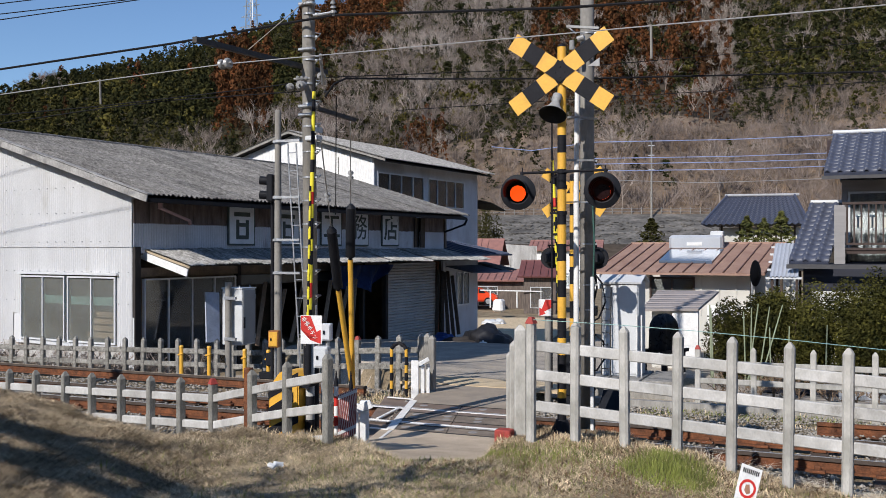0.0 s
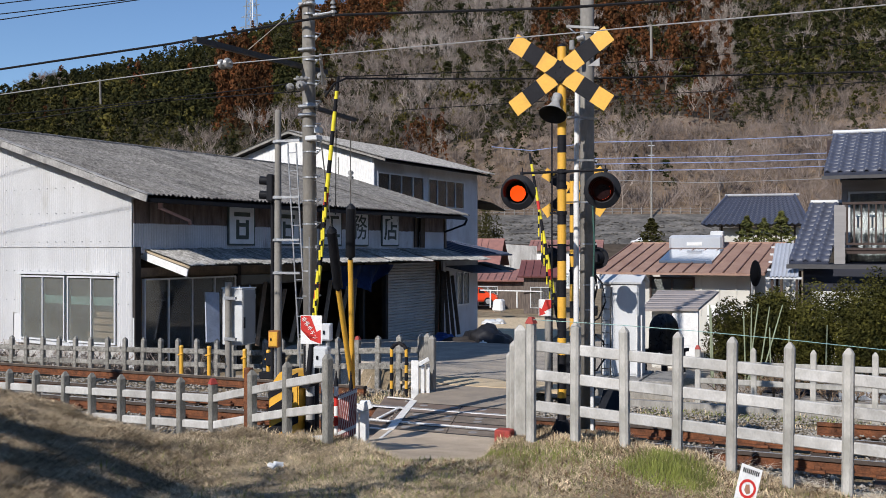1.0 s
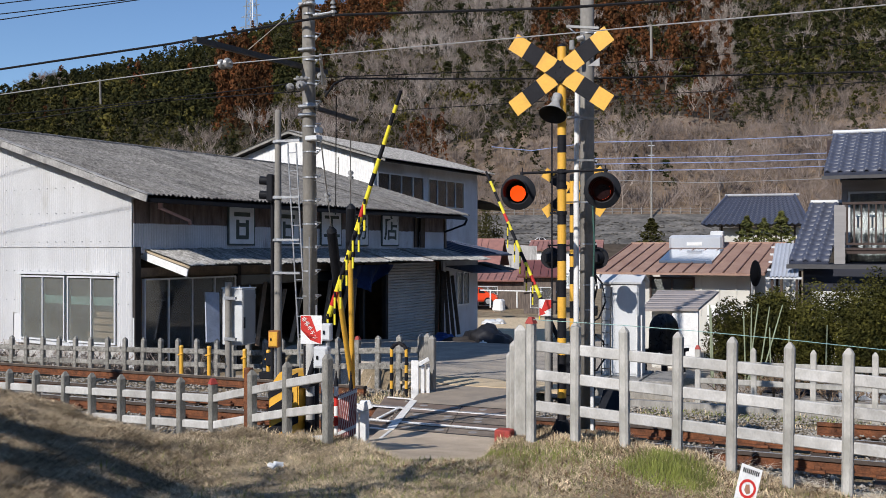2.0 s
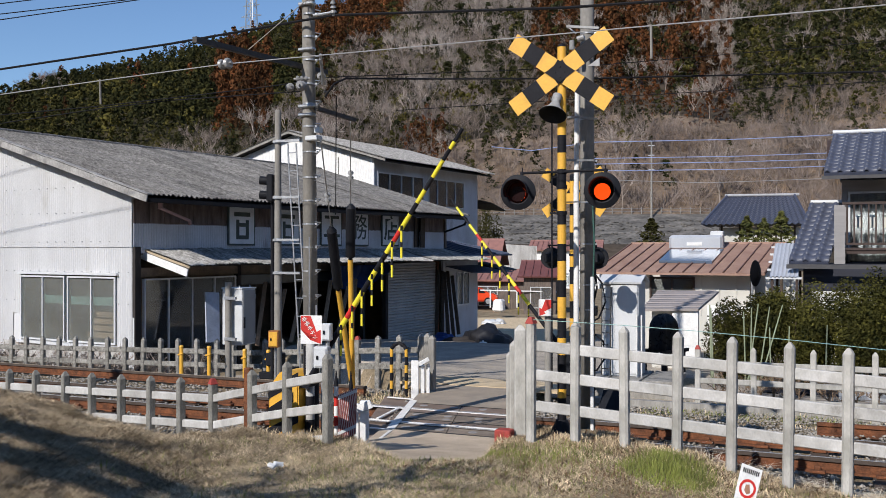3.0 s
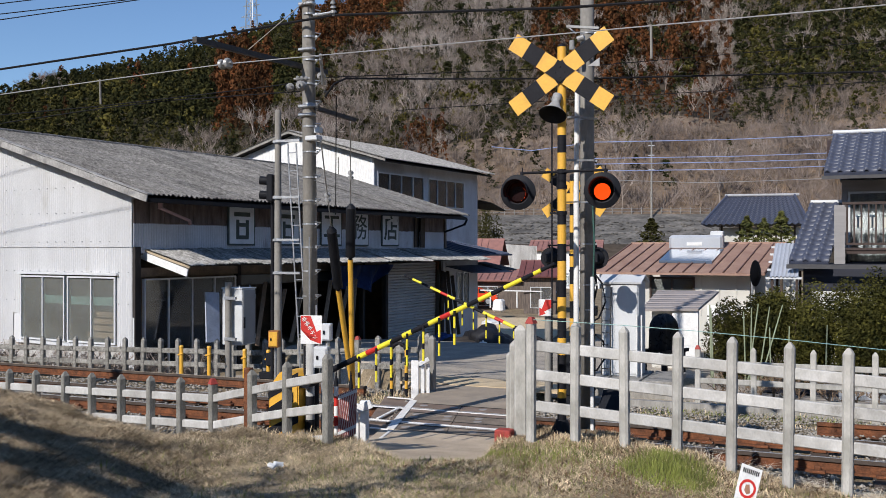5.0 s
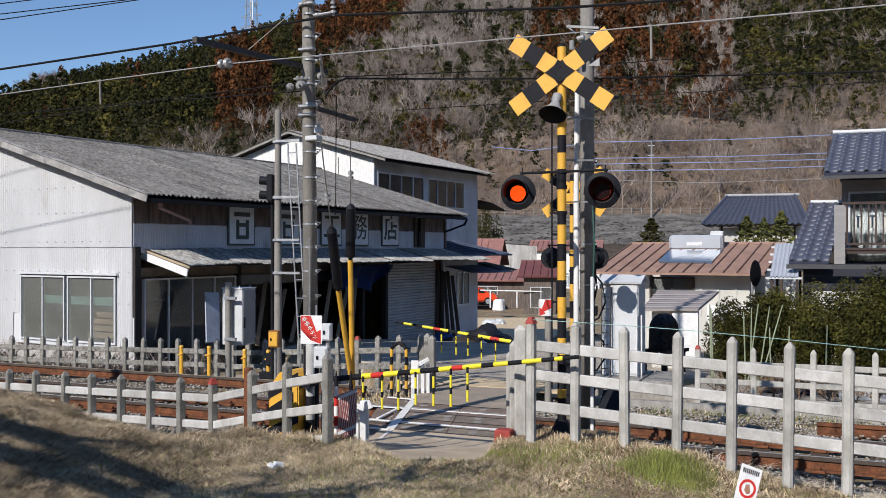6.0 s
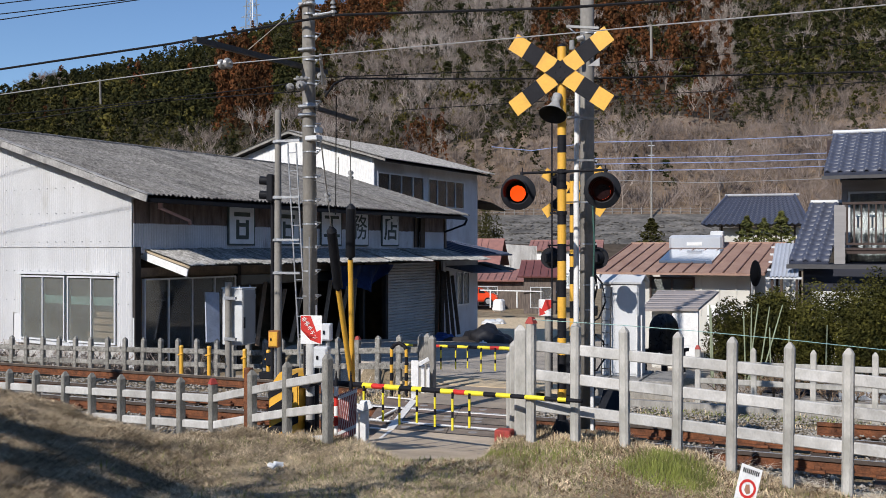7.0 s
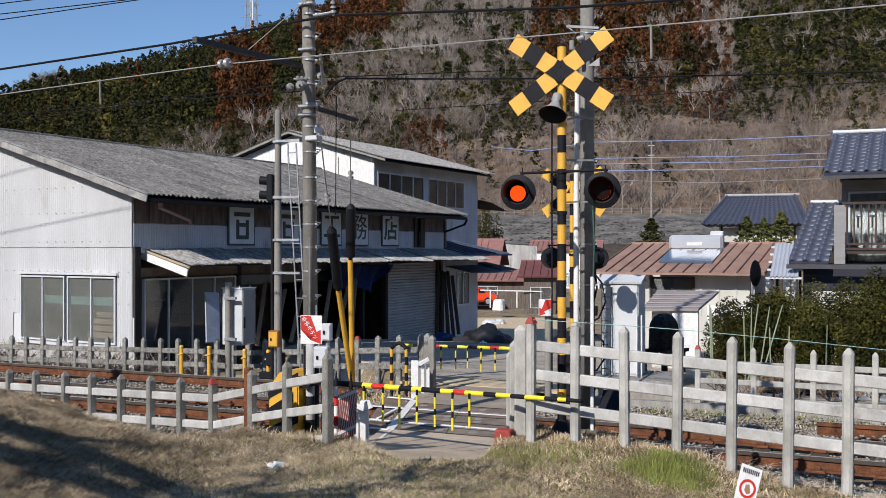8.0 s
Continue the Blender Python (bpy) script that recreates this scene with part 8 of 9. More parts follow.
def cone_crown(rng):
    h = rng.uniform(0, 1) ** 0.8
    a = rng.uniform(0, 2 * np.pi)
    lay = 0.75 + 0.25 * math.sin(h * 26)
    r = 0.75 * (1 - h) ** 0.8 * lay * rng.uniform(0.6, 1.0) + 0.03
    return np.array([r * math.cos(a), r * math.sin(a), 0.25 + 2.2 * h]), (math.cos(a), math.sin(a), 0.5)


def twig_tree(seed, limbs=13, twigs=10, wl=0.014, wt=0.006):
    """A leafless tree of unit height, in tapering slivers."""
    rng = np.random.default_rng(seed)
    v, f = [], []

    def sliver(a, b, w):
        d = b - a
        s = np.cross(d, rng.normal(size=3))
        s = s / (np.linalg.norm(s) + 1e-9) * w
        i = len(v)
        v.extend([a - s, a + s, b])
        f.append((i, i + 1, i + 2))

    sliver(np.zeros(3), np.array([0.03, 0.02, 0.9]), 0.022)
    for k in range(limbs):
        z = rng.uniform(0.15, 0.75)
        a = rng.uniform(0, 2 * np.pi)
        up = rng.uniform(0.7, 1.9)
        ln = 0.42 * (1.05 - z * 0.6)
        o = np.array([0.02 * z, 0.02 * z, z])
        e = o + ln * np.array([math.cos(a), math.sin(a), up]) / math.hypot(1, up)
        sliver(o, e, wl)
        for j in range(twigs):
            q = o + (e - o) * rng.uniform(0.3, 1.0)
            d = (e - o) / ln + rng.normal(size=3) * 0.75 + np.array([0, 0, 0.25])
            sliver(q, q + d / np.linalg.norm(d) * ln * rng.uniform(0.25, 0.6), wt)
    return np.array(v), np.array(f)


def dome_tree(seed, limbs=9, twigs=460, wt=0.0032):
    """A leafless broad tree of unit height: a forked trunk and a dome of fine twigs."""
    rng = np.random.default_rng(seed)
    v, f = [], []

    def sliver(a, b, w):
        d = b - a
        s = np.cross(d, rng.normal(size=3))
        s = s / (np.linalg.norm(s) + 1e-9) * w
        i = len(v)
        v.extend([a - s, a + s, b])
        f.append((i, i + 1, i + 2))

    top = np.array([rng.uniform(-0.04, 0.04), rng.uniform(-0.04, 0.04), 0.42])
    sliver(np.array([0, 0, -0.05]), top * 1.5, 0.014)
    sliver(np.array([0.012, 0, -0.05]), top * 1.4, 0.012)
    tips = []
    for k in range(limbs):
        a, e = 2 * np.pi * (k + rng.uniform(-0.3, 0.3)) / limbs, rng.uniform(0.45, 1.35)
        o = top * rng.uniform(0.5, 1.0)
        q = np.array([0.46 * math.cos(a) * math.cos(e), 0.46 * math.sin(a) * math.cos(e), 0.48 + 0.40 * math.sin(e)])
        mid = (o + q) / 2 + rng.normal(size=3) * 0.03
        sliver(o, mid, 0.008)
        sliver(mid - (mid - o) * 0.05, q, 0.006)
        tips.append((mid, q))
        for j in range(3):
            s0 = mid + (q - mid) * rng.uniform(0, 0.7)
            e1 = s0 + (q - mid) * 0.5 + rng.normal(size=3) * 0.08
            sliver(s0, e1, 0.005)
            tips.append((s0, e1))
    for _ in range(twigs):
        p, q = tips[rng.integers(len(tips))]
        s0 = p + (q - p) * rng.uniform(0.3, 1.05)
        d = s0 - np.array([0, 0, 0.30])
        d = d / np.linalg.norm(d) + rng.normal(size=3) * 0.5
        sliver(s0, s0 + d / np.linalg.norm(d) * rng.uniform(0.07, 0.20), wt)
    return np.array(v), np.array(f)


def brush(seed, stems=30, w=0.016, spread=0.55):
    """A tuft of unit height: stems that fan up from the ground and fork."""
    rng = np.random.default_rng(seed)
    v, f = [], []
    for k in range(stems):
        a, r = rng.uniform(0, 2 * np.pi), rng.uniform(0, 0.35)
        o = np.array([r * math.cos(a), r * math.sin(a), 0])
        d = np.array([math.cos(a), math.sin(a), 0]) * rng.uniform(0.1, spread) + np.array([0, 0, 1]) + rng.normal(size=3) * 0.2
        e = o + d * rng.uniform(0.4, 1.0)
        s = np.cross(d, rng.normal(size=3))
        s = s / np.linalg.norm(s) * w
        i = len(v)
        v += [o - s, o + s, e]
        f.append((i, i + 1, i + 2))
        m = o + (e - o) * rng.uniform(0.3, 0.7)
        i = len(v)
        v += [m - s * 0.7, m + s * 0.7, m + (d + rng.normal(size=3) * 0.7) * 0.35]
        f.append((i, i + 1, i + 2))
    return np.array(v), np.array(f)


EVERGREEN, CEDAR, BARE, STRAW_BRUSH, GREY_BRUSH, NOTHING = range(6)


def species(u, h, r):
    """What grows where on the hill, by bearing u and depth h below the zenith, both in 1650ths of the distance."""
    if h > 380:
        return NOTHING
    if u < 590 and h < 330:
        if (385 < u < 480 and 85 < h < 225) or (u > 525 and h < 105 and r < 0.75):
            return CEDAR if r < 0.88 else EVERGREEN
        if (20 < u < 118 and h < 165 and r < 0.8) or (u > 290 and h > 250 and r < 0.5) or (u > 545 and h > 150 and r < 0.75):
            return BARE
        if u > 500 and h > 185 and r < 0.5:
            return BARE
        return EVERGREEN if r < 0.985 else CEDAR
    if u < 720 and h < 100 - 0.45 * (u - 590):
        return CEDAR if r < 0.78 else EVERGREEN
    if u < 945:
        if u > 865 and 60 < h < 235:
            return EVERGREEN if r < 0.6 else BARE
        if 715 < u < 800 and 215 < h < 290:
            return CEDAR if r < 0.5 else BARE
        if h > 265:
            return STRAW_BRUSH if r < 0.5 else (GREY_BRUSH if r < 0.9 else EVERGREEN)
        return BARE if r < 0.86 else EVERGREEN
    if h < 175 and u < 1235:
        return CEDAR if r < 0.62 else (BARE if r < 0.74 else EVERGREEN)
    if 1195 < u < 1300 and h < 195:
        return BARE if r < 0.72 else CEDAR
    if h < 138:
        return EVERGREEN if r < 0.84 else (GREY_BRUSH if r < 0.92 else BARE)
    if h < 190:
        return EVERGREEN if r < 0.42 else (GREY_BRUSH if r < 0.72 else STRAW_BRUSH)
    if h < 248:
        return EVERGREEN if r < (0.36 if u < 1150 else 0.07) else (GREY_BRUSH if r < 0.72 else STRAW_BRUSH)
    if u > 1080 and r > 0.90:
        return BARE if r < 0.975 else EVERGREEN
    return STRAW_BRUSH if r < (0.62 if h < 305 and u < 1150 else 0.36) else (GREY_BRUSH if r < 0.975 else EVERGREEN)


def woods():
    rng = np.random.default_rng(11)
    n = 50000
    t = np.concatenate([rng.uniform(-0.58, 0.58, 34000), rng.uniform(-0.05, 0.56, 16000)])
    d = np.sqrt(np.concatenate([rng.uniform(176 ** 2, 500 ** 2, 34000), rng.uniform(188 ** 2, 300 ** 2, 16000)]))
    x, y = cam_xy(t, d)
    z = hill_z(t, d)
    lift = np.where(d < 230, 1.5, 5.0)
    bearing, height = 784 + 1650 * t, 441 - 1650 * (z + lift - 2.15) / d
    kind = np.array([species(a, b, r) for a, b, r in zip(bearing, height, rng.uniform(0, 1, n))])
    kind[(d < 189) & (t > 0.02) & (t < 0.32)] = NOTHING
    P = np.stack([x, y, z - 0.4], 1)
    gap = np.array([3.35, 3.5, 6.2, 1.7, 2.3, 0])[kind]
    size = rng.uniform(0.7, 1.3, n) * np.where(kind >= BARE, 1.0, np.where(d > 425, 0.72, np.where(d < 250, 0.58, 1.0)))
    kept = np.zeros(n, bool)
    cells = {}
    for i in range(n):
        if kind[i] == NOTHING:
            continue
        g = gap[i] * (0.55 + 0.45 * size[i])
        c = (int(x[i] // 7), int(y[i] // 7))
        near = [j for a in (-1, 0, 1) for b in (-1, 0, 1) for j in cells.get((c[0] + a, c[1] + b), ())]
        if all((x[i] - x[j]) ** 2 + (y[i] - y[j]) ** 2 > min(g, gap[j]) ** 2 for j in near):
            kept[i] = True
            cells.setdefault(c, []).append(i)
    ever = [clump_crown(1, 22, 9, 0.12, True), clump_crown(2, 20, 10, 0.115, True), clump_crown(3, 20, 10, 0.12, False), clump_crown(12, 22, 9, 0.12, True)]
    cedar = [clump_crown(q, 20, 10, 0.112, True) for q in (4, 5, 6)]
    bare = [dome_tree(q) for q in (7, 8, 9, 13)]
    tuft = [brush(q, 30, 0.019) for q in (10, 11)]
    shrub = [brush(q, 40, 0.015, 1.1) for q in (14, 15)]
    for k, tmpl, mats, scale, nm, lb in (
            (EVERGREEN, ever, (M_EVER, M_EVERD, M_EVERY, M_EVERD), (3.9, 3.9, 4.0), "evergreen_woods", "dark green evergreen woods on the hillside"),
            (CEDAR, cedar, (M_CEDAR, M_CEDARD, M_CEDAR), (4.0, 4.0, 5.2), "cedar_woods", "rust-brown winter cedars on the hillside"),
            (BARE, bare, (M_BARE, M_BARED, M_BARE, M_BARED), (11.0, 11.0, 10.5), "leafless_woods", "grey leafless woods on the hillside"),
            (STRAW_BRUSH, tuft, (M_SCRUB, M_SCRUB), (2.2, 2.2, 2.0), "dry_scrub", "dry tan scrub and tall grass on the hillside"),
            (GREY_BRUSH, shrub, (M_BARED, M_BARED), (3.4, 3.4, 3.6), "grey_brush", "grey leafless brush on the hillside")):
        idx = np.where(kept & (kind == k))[0]
        for j, (tv, tf) in enumerate(tmpl):
            sel = idx[j::len(tmpl)]
            if len(sel) == 0:
                continue
            s = size[sel][:, None] * np.array([scale]) * rng.uniform(0.85, 1.15, (len(sel), 1))
            ob = new(nm, scatter_mesh(nm, tv, tf, P[sel], s, mats[j], seed=20 + j))
            tagged(ob, lb, "woods", kind="stuff")
    # undergrowth below the leafless trees
    n = 1700
    t = rng.uniform(-0.16, 0.56, n)
    d = np.sqrt(rng.uniform(192 ** 2, 470 ** 2, n))
    x, y = cam_xy(t, d)
    P = np.stack([x, y, hill_z(t, d) - 0.3], 1)
    tv, tf = clump_crown(31, 8, 8, 0.16, False)
    sel = rng.uniform(0, 1, n) < np.where(d > 235, 0.5, 0.22)
    s = rng.uniform(0.6, 1.3, (n, 1)) * np.array([[1.8, 1.8, 0.9]])
    tagged(new("undergrowth", scatter_mesh("undergrowth", tv, tf, P[sel], s[sel], M_EVERD, seed=34)), "dark green undergrowth below the leafless trees", "woods", kind="stuff")
    tv, tf = tuft[0]
    s = rng.uniform(0.6, 1.2, (n, 1)) * np.array([[2.6, 2.6, 1.5]])
    tagged(new("dry_scrub", scatter_mesh("dry_scrub", tv, tf, P[~sel], s[~sel], M_SCRUB, seed=33)), "dry brown undergrowth on the hillside", "woods", kind="stuff")


woods()


def cutting_stones():
    """Pale broken stone lying in ragged courses on the cutting above the road."""
    rng = np.random.default_rng(35)
    n = 700
    t, row = rng.uniform(0.03, 0.31, n), rng.integers(0, 6, n)
    d = 174.5 + 1.9 * row + rng.normal(0, 0.35, n) + 0.6 * np.sin(t * 60 + row)
    x, y = cam_xy(t, d)
    s = rng.uniform(0.12, 0.42, (n, 1)) * np.array([[1.5, 1.2, 0.6]])
    tagged(new("cutting_stones", scatter_mesh("cutting_stones", ROCK_V, ROCK_F, np.stack([x, y, hill_z(t, d)], 1), s, M_RUBBLE, seed=36)), "grey broken stone lying in courses on the cutting", "rocks", kind="stuff")


cutting_stones()


# ---- hedge, small conifers, stakes ----
def bush(name, c, r, n, size, m, label, cat, seed, group=""):
    """A clipped bush: stems and many small leaves over uneven lobes."""
    rng = np.random.default_rng(seed)
    lobes = [(rng.uniform(-0.6, 0.6), rng.uniform(-0.5, 0.5), rng.uniform(0.3, 1.0), rng.uniform(0.35, 0.55)) for _ in range(9)]

    def shape(g):
        a, b, h, q = lobes[g.integers(len(lobes))]
        d = g.normal(size=3)
        d /= np.linalg.norm(d)
        k = q * (g.uniform(0.25, 0.7) if g.uniform() < 0.25 else g.uniform(0.7, 1.08))
        return np.array([(a + d[0] * k) * r[0], (b + d[1] * k) * r[1], max(0.02, (h + d[2] * k) * r[2])]), d

    t = thing(name, pose(*c), label, cat, group)
    v, f = leaf_cloud(n, size, shape, seed, 0.62)
    ob = new("leaves", mesh_from("leaves", v, f, m))
    ob.parent = t
    bm = B()
    for k in range(5):
        a = 2 * math.pi * k / 5
        rod(bm, (0.1 * math.cos(a), 0.1 * math.sin(a), -0.2), (r[0] * 0.5 * math.cos(a), r[1] * 0.5 * math.sin(a), r[2] * 0.9), 0.03, 0.01, n=6)
    part("stem", bm, M_WOOD, t)
    return t


for k, (u, rx, rz) in enumerate(((-1.66, 0.85, 1.40), (-0.86, 0.82, 1.48), (0.42, 0.68, 1.56), (1.15, 0.80, 1.52), (1.97, 0.7, 1.50), (2.89, 0.9, 1.56), (3.81, 0.9, 1.6))):
    bush("hedge_bush", (u, 18.7 + 0.2 * (k % 2), -0.55), (rx, 0.75, rz), 29000, 0.027, M_HEDGE, "dense dark green evergreen hedge bush", "hedge", 40 + k, "hedge bushes")
for k, (p, s, D) in enumerate((((-11.092, 60.473, 2.186), 1.15, 60), ((-3.442, 39.820, 2.518), 0.8, 38), ((-2.806, 40.090, 2.634), 0.7, 38), ((-2.149, 40.369, 2.518), 0.9, 38))):
    t = thing("conifer", pose(p[0], p[1], p[2] - 0.6), "small dark conifer behind the houses", "tree", "small conifers")
    v, f = leaf_cloud(900, 0.07, cone_crown, 60 + k)
    w = s * 1.3 if k else s * 1.75
    ob = new("crown", mesh_from("crown", v * np.array([w, w, s * (0.8 if k else 0.9)]), f, M_YOUNG if k else M_EVER))
    ob.parent = t
    bm = B()
    rod(bm, (0, 0, -3.5), (0, 0, 2.0 * s), 0.09, 0.02, n=8)
    part("trunk", bm, M_WOOD, t)
for k, (p, s) in enumerate((((-33.547, 90.051, 1.917), 2.1), ((-33.480, 92.252, 1.912), 2.0))):
    bush("evergreen_tree", (p[0], p[1], -1.4), (1.6, 1.6, 6.8 - 1.2 * k), 1500, 0.12, M_EVER, "dark evergreen tree beside the storehouse", "tree", 80 + k)
M_BAMBOO = mat("green_bamboo", (0.30, 0.34, 0.22), 0.5, var=0.2, scale=5)
for a, b in (((-1.501, 18.048, 0.076), (-1.481, 18.057, 1.066)), ((-1.558, 18.024, 0.076), (-1.366, 18.105, 1.139)), ((-1.385, 18.097, 0.076), (-1.174, 18.187, 1.087)), ((-1.366, 18.105, 0.076), (-0.954, 18.281, 1.118)),
             ((-1.577, 18.016, 0.076), (-1.616, 18.000, 0.993)), ((-2.138, 17.561, 0.254), (-2.166, 17.549, 1.130)), ((-0.847, 17.891, 0.124), (-0.819, 17.903, 0.755)), ((-0.229, 18.154, 0.124), (-0.191, 18.170, 0.786)),
             ((-1.119, 17.776, 0.124), (-1.147, 17.764, 0.735)), ((-2.100, 17.577, 0.100), (-2.147, 17.557, 1.078))):
    bm = B()
    rod(bm, (a[0], a[1], a[2] - 0.5), b, 0.016, 0.011, n=6)
    tagged(part("bamboo_stake", bm, M_BAMBOO), "thin green bamboo stake before the hedge", "stake", "bamboo stakes")


# ---- grass ----
def blades(name, n, xr, yr, length, width, m, label, seed, keep=None, lift=0.0, lean=0.7, matted=False, rise=1.0):
    rng = np.random.default_rng(seed)
    x, y = rng.uniform(*xr, n), rng.uniform(*yr, n)
    ok = (road_gap(x, y) > 0.84) | (y < 7.42 + 0.12 * np.sin(9 * x))
    ok &= (x > -4.7) | (y > 8.9) | (y < 7.85 + 0.12 * np.sin(7 * x) + rng.normal(0, 0.08, n))
    if keep is not None:
        ok &= keep(x, y, rng)
    x, y = x[ok], y[ok]
    n = len(x)
    z = ground_z(x, y) - 0.004
    patch = 0.55 + 0.45 * np.sin(3.1 * x + 1.7 * np.sin(2.3 * y)) * np.sin(2.7 * y + x)
    ln = rng.uniform(*length, n) * (0.6 + 0.7 * patch)
    a = rng.uniform(0, 2 * np.pi, n)
    le = rng.uniform(0.80, 0.995, n) if lean > 0.97 else rng.uniform(0.1, 1.0, n) ** 0.8 * lean
    dx, dy, dz = np.cos(a) * le * ln, np.sin(a) * le * ln, np.sqrt(1 - np.minimum(le, 0.995) ** 2) * ln
    w = rng.uniform(*width, n)
    b = rng.uniform(0, np.pi, n)
    sx, sy = np.cos(b) * w, np.sin(b) * w
    dz = dz * rise
    if matted:
        # tufts: blades of one tuft lie the same way and stand a little higher
        tuft = np.sin(33 * x + 2.6 * np.sin(13 * y)) * np.sin(29 * y + 2.3 * np.sin(17 * x))
        z = z + 0.026 * np.clip(tuft, 0, 1) * np.clip(0.35 + patch, 0, 1)
        turn = 2.2 * np.sin(9 * x + 1.5 * np.sin(7 * y)) + 2.0 * np.sin(8 * y - 5 * x) + rng.normal(0, 1.9, n)
        dx, dy = np.cos(turn) * le * ln, np.sin(turn) * le * ln
    P = np.stack([x, y, z + lift], 1)
    S = np.stack([sx, sy, 0 * sx], 1)
    M = P + np.stack([dx * 0.45, dy * 0.45, dz * 0.65], 1)
    T = P + np.stack([dx, dy, dz], 1)
    if matted:
        v = np.stack([P - S, P + S, T], 1).reshape(-1, 3)
        return tagged(new(name, mesh_from(name, v, np.arange(3 * n).reshape(-1, 3), m)), label, "grass", kind="stuff")
    v = np.stack([P - S, P + S, M + S * 0.7, M - S * 0.7, T], 1).reshape(-1, 3)
    i = np.arange(n)[:, None] * 5
    f = np.concatenate([i + np.array([[0, 1, 2]]), i + np.array([[0, 2, 3]]), i + np.array([[3, 2, 4]])], 0)
    return tagged(new(name, mesh_from(name, v, f, m)), label, "grass", kind="stuff")


def in_view(x, y, rng):
    d, s = -0.3907 * x + 0.9205 * y, 0.9205 * x + 0.3907 * y
    return (np.abs(s) < 0.56 * d + 0.5) & (d > 5.7)


blades("dry_grass", 300000, (-11, -4.2), (4.0, 8.9), (0.03, 0.09), (0.0014, 0.0036), M_STRAWB, "brown matted winter grass on the steep bank", 50, in_view, lean=1.0, matted=True)
blades("dry_grass", 560000, (-11, 2.5), (4.0, 8.9), (0.025, 0.085), (0.0014, 0.0036), M_STRAW, "short straw-coloured winter grass on the bank", 51, in_view, lean=1.0, matted=True)
blades("dry_grass", 5000, (-3.3, 2.5), (7.7, 8.9), (0.03, 0.085), (0.0025, 0.005), M_STRAW, "tall dry grass along the fence", 52, in_view, lean=0.95)
blades("pale_straw", 4200, (-1.3, 2.5), (8.4, 9.6), (0.15, 0.45), (0.003, 0.006), M_PALE, "pale dead stalks lying along the fence foot", 57, in_view, lean=1.0, rise=0.4)
blades("leaf_litter", 16000, (-3.3, 2.5), (6.6, 9.0), (0.02, 0.045), (0.006, 0.012), M_LITTER, "brown leaf litter round the fence posts", 58, in_view, lean=0.97)
blades("dry_grass", 1500, (-6, -4.4), (7.4, 8.3), (0.05, 0.11), (0.003, 0.006), M_STRAW, "dry grass along the low fence", 53, in_view, lean=0.9)
G1, G2, G3 = (-1.283, 7.664, 0.300), (-2.500, 7.566, 0.350), (-2.175, 7.821, 0.350)


def green_patch(x, y, rng):
    k = np.minimum.reduce([np.hypot(x - g[0], (y - g[1]) * s) / r for g, r, s in ((G1, 0.46, 0.8), (G2, 0.55, 1.2), (G3, 0.42, 1.2))])
    return (rng.uniform(0, 1, len(x)) > k * 0.9) | (rng.uniform(0, 1, len(x)) < np.where(x > -3.6, 0.15, 0.05))


blades("green_grass", 75000, (-5, 1.5), (5.0, 8.3), (0.02, 0.055), (0.0015, 0.0034), M_GRASS, "patches of fresh green grass on the bank", 54, green_patch, lean=0.8, lift=0.018)
blades("green_grass", 9000, (-1.75, -0.8), (7.1, 8.15), (0.04, 0.085), (0.0018, 0.0036), M_GRASS, "bright green tuft before the fence", 62,
       lambda x, y, rng: np.hypot(x - G1[0], (y - G1[1]) * 0.8) < 0.42 * rng.uniform(0.2, 1, len(x)), lean=0.75, lift=0.02)
H1, H2 = (-6.433, 12.747, 0.000), (-2.290, 12.363, 0.000)


def verge_patch(x, y, rng):
    k = np.minimum(np.hypot(x - H1[0], y - H1[1]) / 0.75, np.hypot(x - H2[0], y - H2[1]) / 0.5)
    return rng.uniform(0, 1, len(x)) > k


blades("verge_grass", 16000, (-9, 1), (11.6, 14.2), (0.08, 0.22), (0.003, 0.006), M_STRAW, "dry tufts on the far verge", 55, verge_patch)
blades("verge_grass", 1500, (-2.6, 3.5), (12.9, 15.2), (0.04, 0.16), (0.002, 0.005), M_STRAW, "dry weeds on the earth bank by the cable trough", 59, in_view, lean=0.9)
blades("verge_grass", 3500, (-2.6, 0.4), (13.2, 15.2), (0.04, 0.12), (0.002, 0.005), M_GRASS, "green weeds on the earth bank", 61, in_view, lean=0.9)
blades("verge_grass", 6000, (-9, 1), (11.6, 14.2), (0.06, 0.16), (0.003, 0.005), M_GRASS, "green tufts on the far verge", 56, verge_patch)


# ---- shrubs along the far fence ----
def fence_shrubs():
    rng = np.random.default_rng(71)
    n = 90
    x = rng.uniform(-19, -11.6, n)
    y = rng.uniform(15.2, 15.9, n)
    tv, tf = twig_tree(72, 10, 9, 0.012, 0.007)
    s = rng.uniform(0.55, 1.1, (n, 1)) * np.array([[1.1, 1.1, 0.85]])
    me = scatter_mesh("dry_shrubs", tv, tf, np.stack([x, y, ground_z(x, y)], 1), s, M_BARE, seed=73)
    tagged(new("dry_shrubs", me), "tangle of dry brown shrubs behind the far fence", "shrubs", kind="stuff")
    n = 60
    x, y = rng.uniform(-2.2, 3.0, n), rng.uniform(15.3, 17.0, n)
    me = scatter_mesh("dry_shrubs", tv, tf, np.stack([x, y, ground_z(x, y)], 1), rng.uniform(0.4, 0.9, (n, 1)) * np.array([[1.0, 1.0, 0.8]]), M_SCRUB, seed=74)
    tagged(new("dry_shrubs", me), "dry brown weeds before the hedge", "shrubs", kind="stuff")


fence_shrubs()


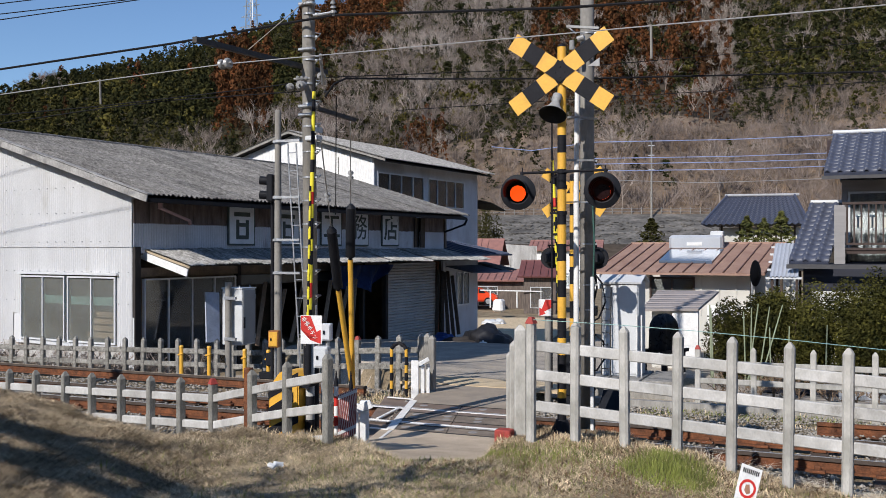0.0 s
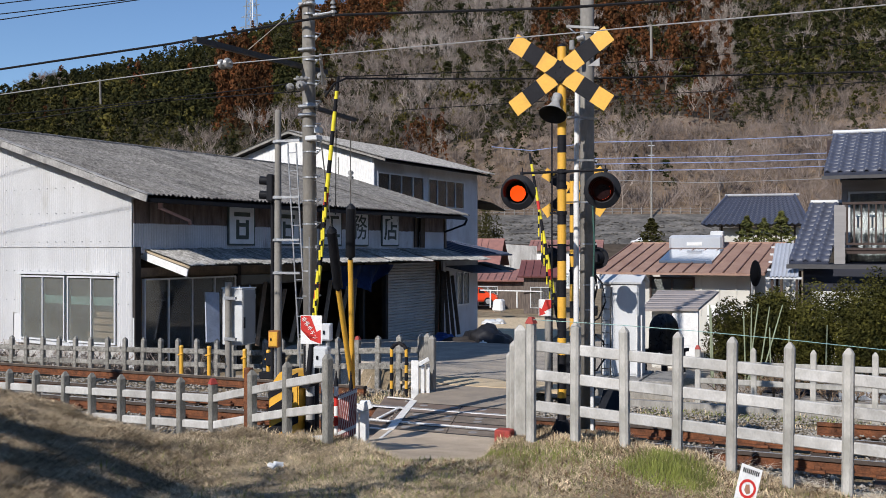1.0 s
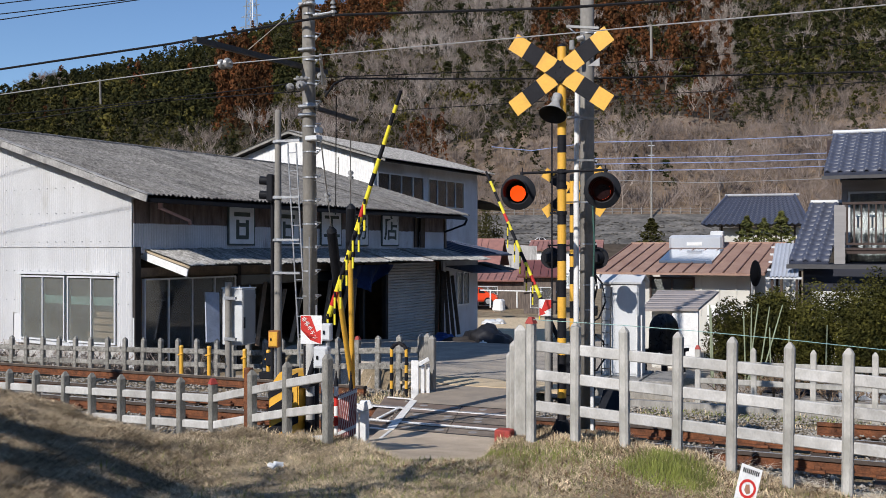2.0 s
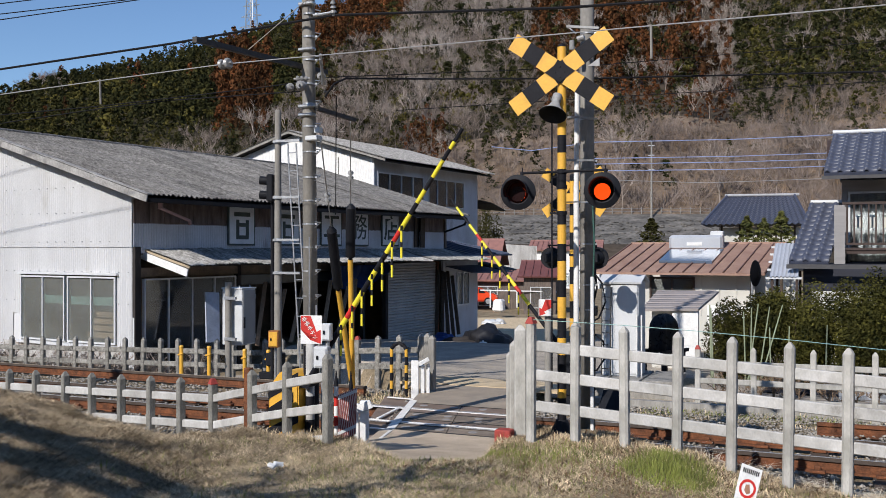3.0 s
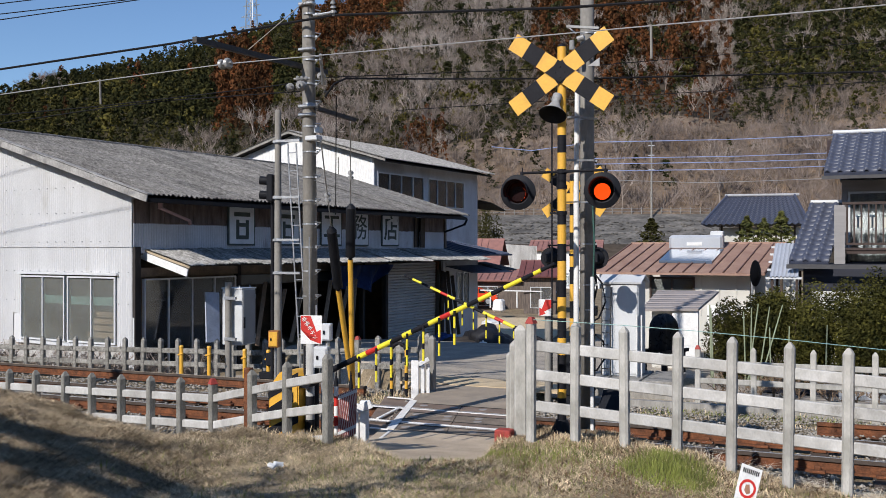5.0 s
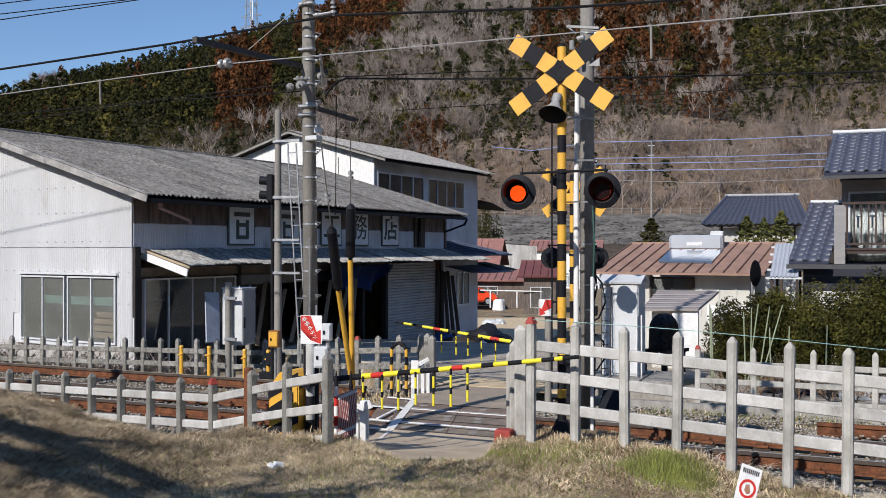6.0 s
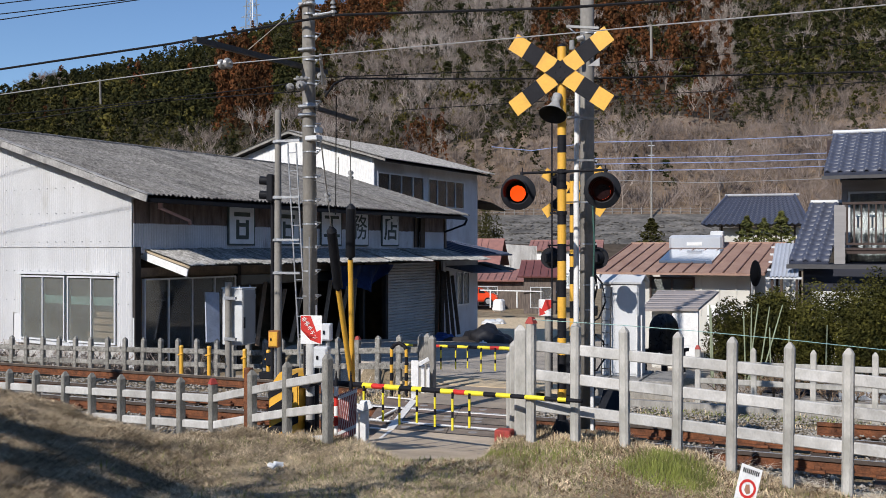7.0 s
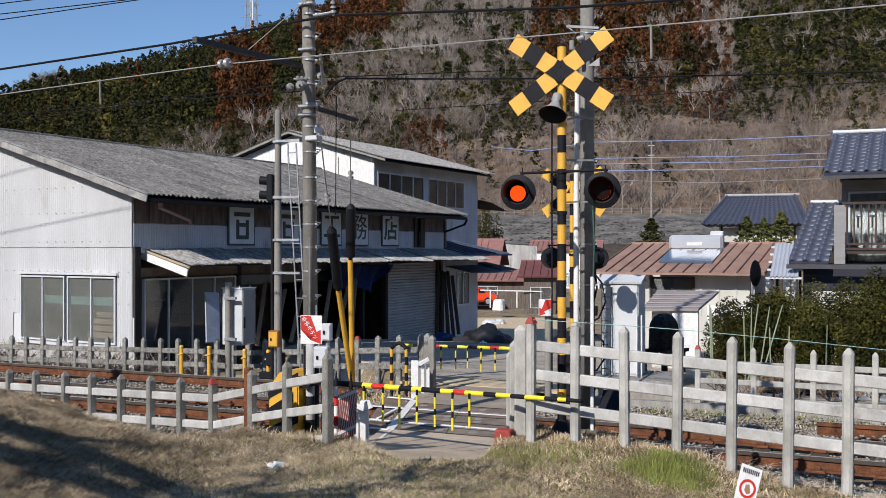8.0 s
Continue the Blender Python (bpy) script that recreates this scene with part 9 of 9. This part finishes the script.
# ---- leafless tree on the bank behind, whose shade falls across the grass ----
def shade_tree():
    t = thing("leafless_tree", pose(-7.6, -1.6, 0.6), "leafless tree on the bank beside the path", "tree")
    rng = random.Random(4)
    to_sun = Vector(SUN_TO)
    off = Vector((7.6, 1.6, -0.6))

    def over(p, k):
        return Vector(p) + to_sun * k + off

    fork = Vector((0.2, 0.2, 2.6))
    bm = B()
    rod(bm, (0, 0, -0.5), fork, 0.2, 0.15, n=12)
    part("trunk", bm, M_WOOD, t)
    for pts, k, r in ((LIMB_A, 7.5, 0.14), (LIMB_B, 8.0, 0.15), (LIMB_C, 6.0, 0.062), (LIMB_D, 5.6, 0.05)):
        bm = B()
        q = [fork] + [over(p, k) for p in pts]
        for i, (a, b) in enumerate(zip(q, q[1:])):
            ra, rb = r * (1 - 0.8 * i / len(q)), r * (1 - 0.8 * (i + 1) / len(q))
            rod(bm, a, b, ra, rb, n=8, caps=False)
            if i > 0:
                for j in range((9 if i < 2 else 4) if r > 0.1 else 2):
                    s = a.lerp(b, rng.uniform(0.05, 1))
                    d = ((b - a).normalized() + Vector((rng.uniform(-0.9, 0.9), rng.uniform(-0.9, 0.9), rng.uniform(-0.2, 0.7)))).normalized()
                    ln = rng.uniform(0.4, 1.1)
                    rod(bm, s, s + d * ln, 0.028, 0.008, n=5, caps=False)
                    e = s + d * ln * 0.6
                    for m in range(2):
                        d2 = (d + Vector((rng.uniform(-0.8, 0.8), rng.uniform(-0.8, 0.8), rng.uniform(-0.2, 0.6)))).normalized()
                        rod(bm, e, e + d2 * ln * 0.6, 0.016, 0.005, n=4, caps=False)
        part("limb", bm, M_WOOD, t)


LIMB_A = [(-6.688, 5.705, 0.620), (-5.587, 5.487, 0.620), (-4.656, 5.166, 0.620), (-3.567, 4.663, 0.620)]
LIMB_B = [(-5.900, 4.935, 0.660), (-5.224, 4.924, 0.660), (-4.496, 4.702, 0.660), (-3.669, 4.326, 0.660)]
LIMB_C = [(-3.90, 5.00, 0.55), (-3.50, 5.29, 0.52), (-3.15, 5.60, 0.52), (-2.99, 6.05, 0.50), (-3.03, 6.64, 0.45), (-3.02, 7.11, 0.40)]
LIMB_D = [(-3.50, 5.10, 0.55), (-3.02, 5.52, 0.52), (-2.84, 6.03, 0.50), (-2.67, 6.36, 0.49)]
shade_tree()


# ---- tall evergreen added out of view beyond the bank, to cast the yard's shade ----
tall = thing("evergreen_tree", pose(-13.5, 5.9, 0.6), "unseen evergreen tree added to cast shade on the yard", "tree")
bm = B()
rod(bm, (0, 0, -0.6), (0, 0, 15.0), 0.16, 0.04, n=12)
part("trunk", bm, M_WOOD, tall)
v, f = clump_crown(90, 130, 90, 0.075, False)
ob = new("crown", mesh_from("crown", v * np.array([3.0, 3.0, 7.2]) + np.array([0, 0, 4.5]), f, M_EVER))
ob.parent = tall


# ---- motion of the gates, the lamps and the car ----
def motions():
    swing(NEAR_SWING, near_arm, near_rods, 1, -12.0)
    swing(FAR_SWING, far_arm, far_rods, -1, -7.9)
    blink(lenses[0], True)
    blink(lenses[1], False)
    rows = []
    for t in (0.0, 2.0, 4.0, 6.0, 8.0):
        b = 0.321 - 0.109 * t
        x, y = cam_xy(b, 169)
        rows.append((t, pose(x, y, float(hill_z(b, 169)), 0, 0, 23)))
    walk(white_car, rows)


motions()
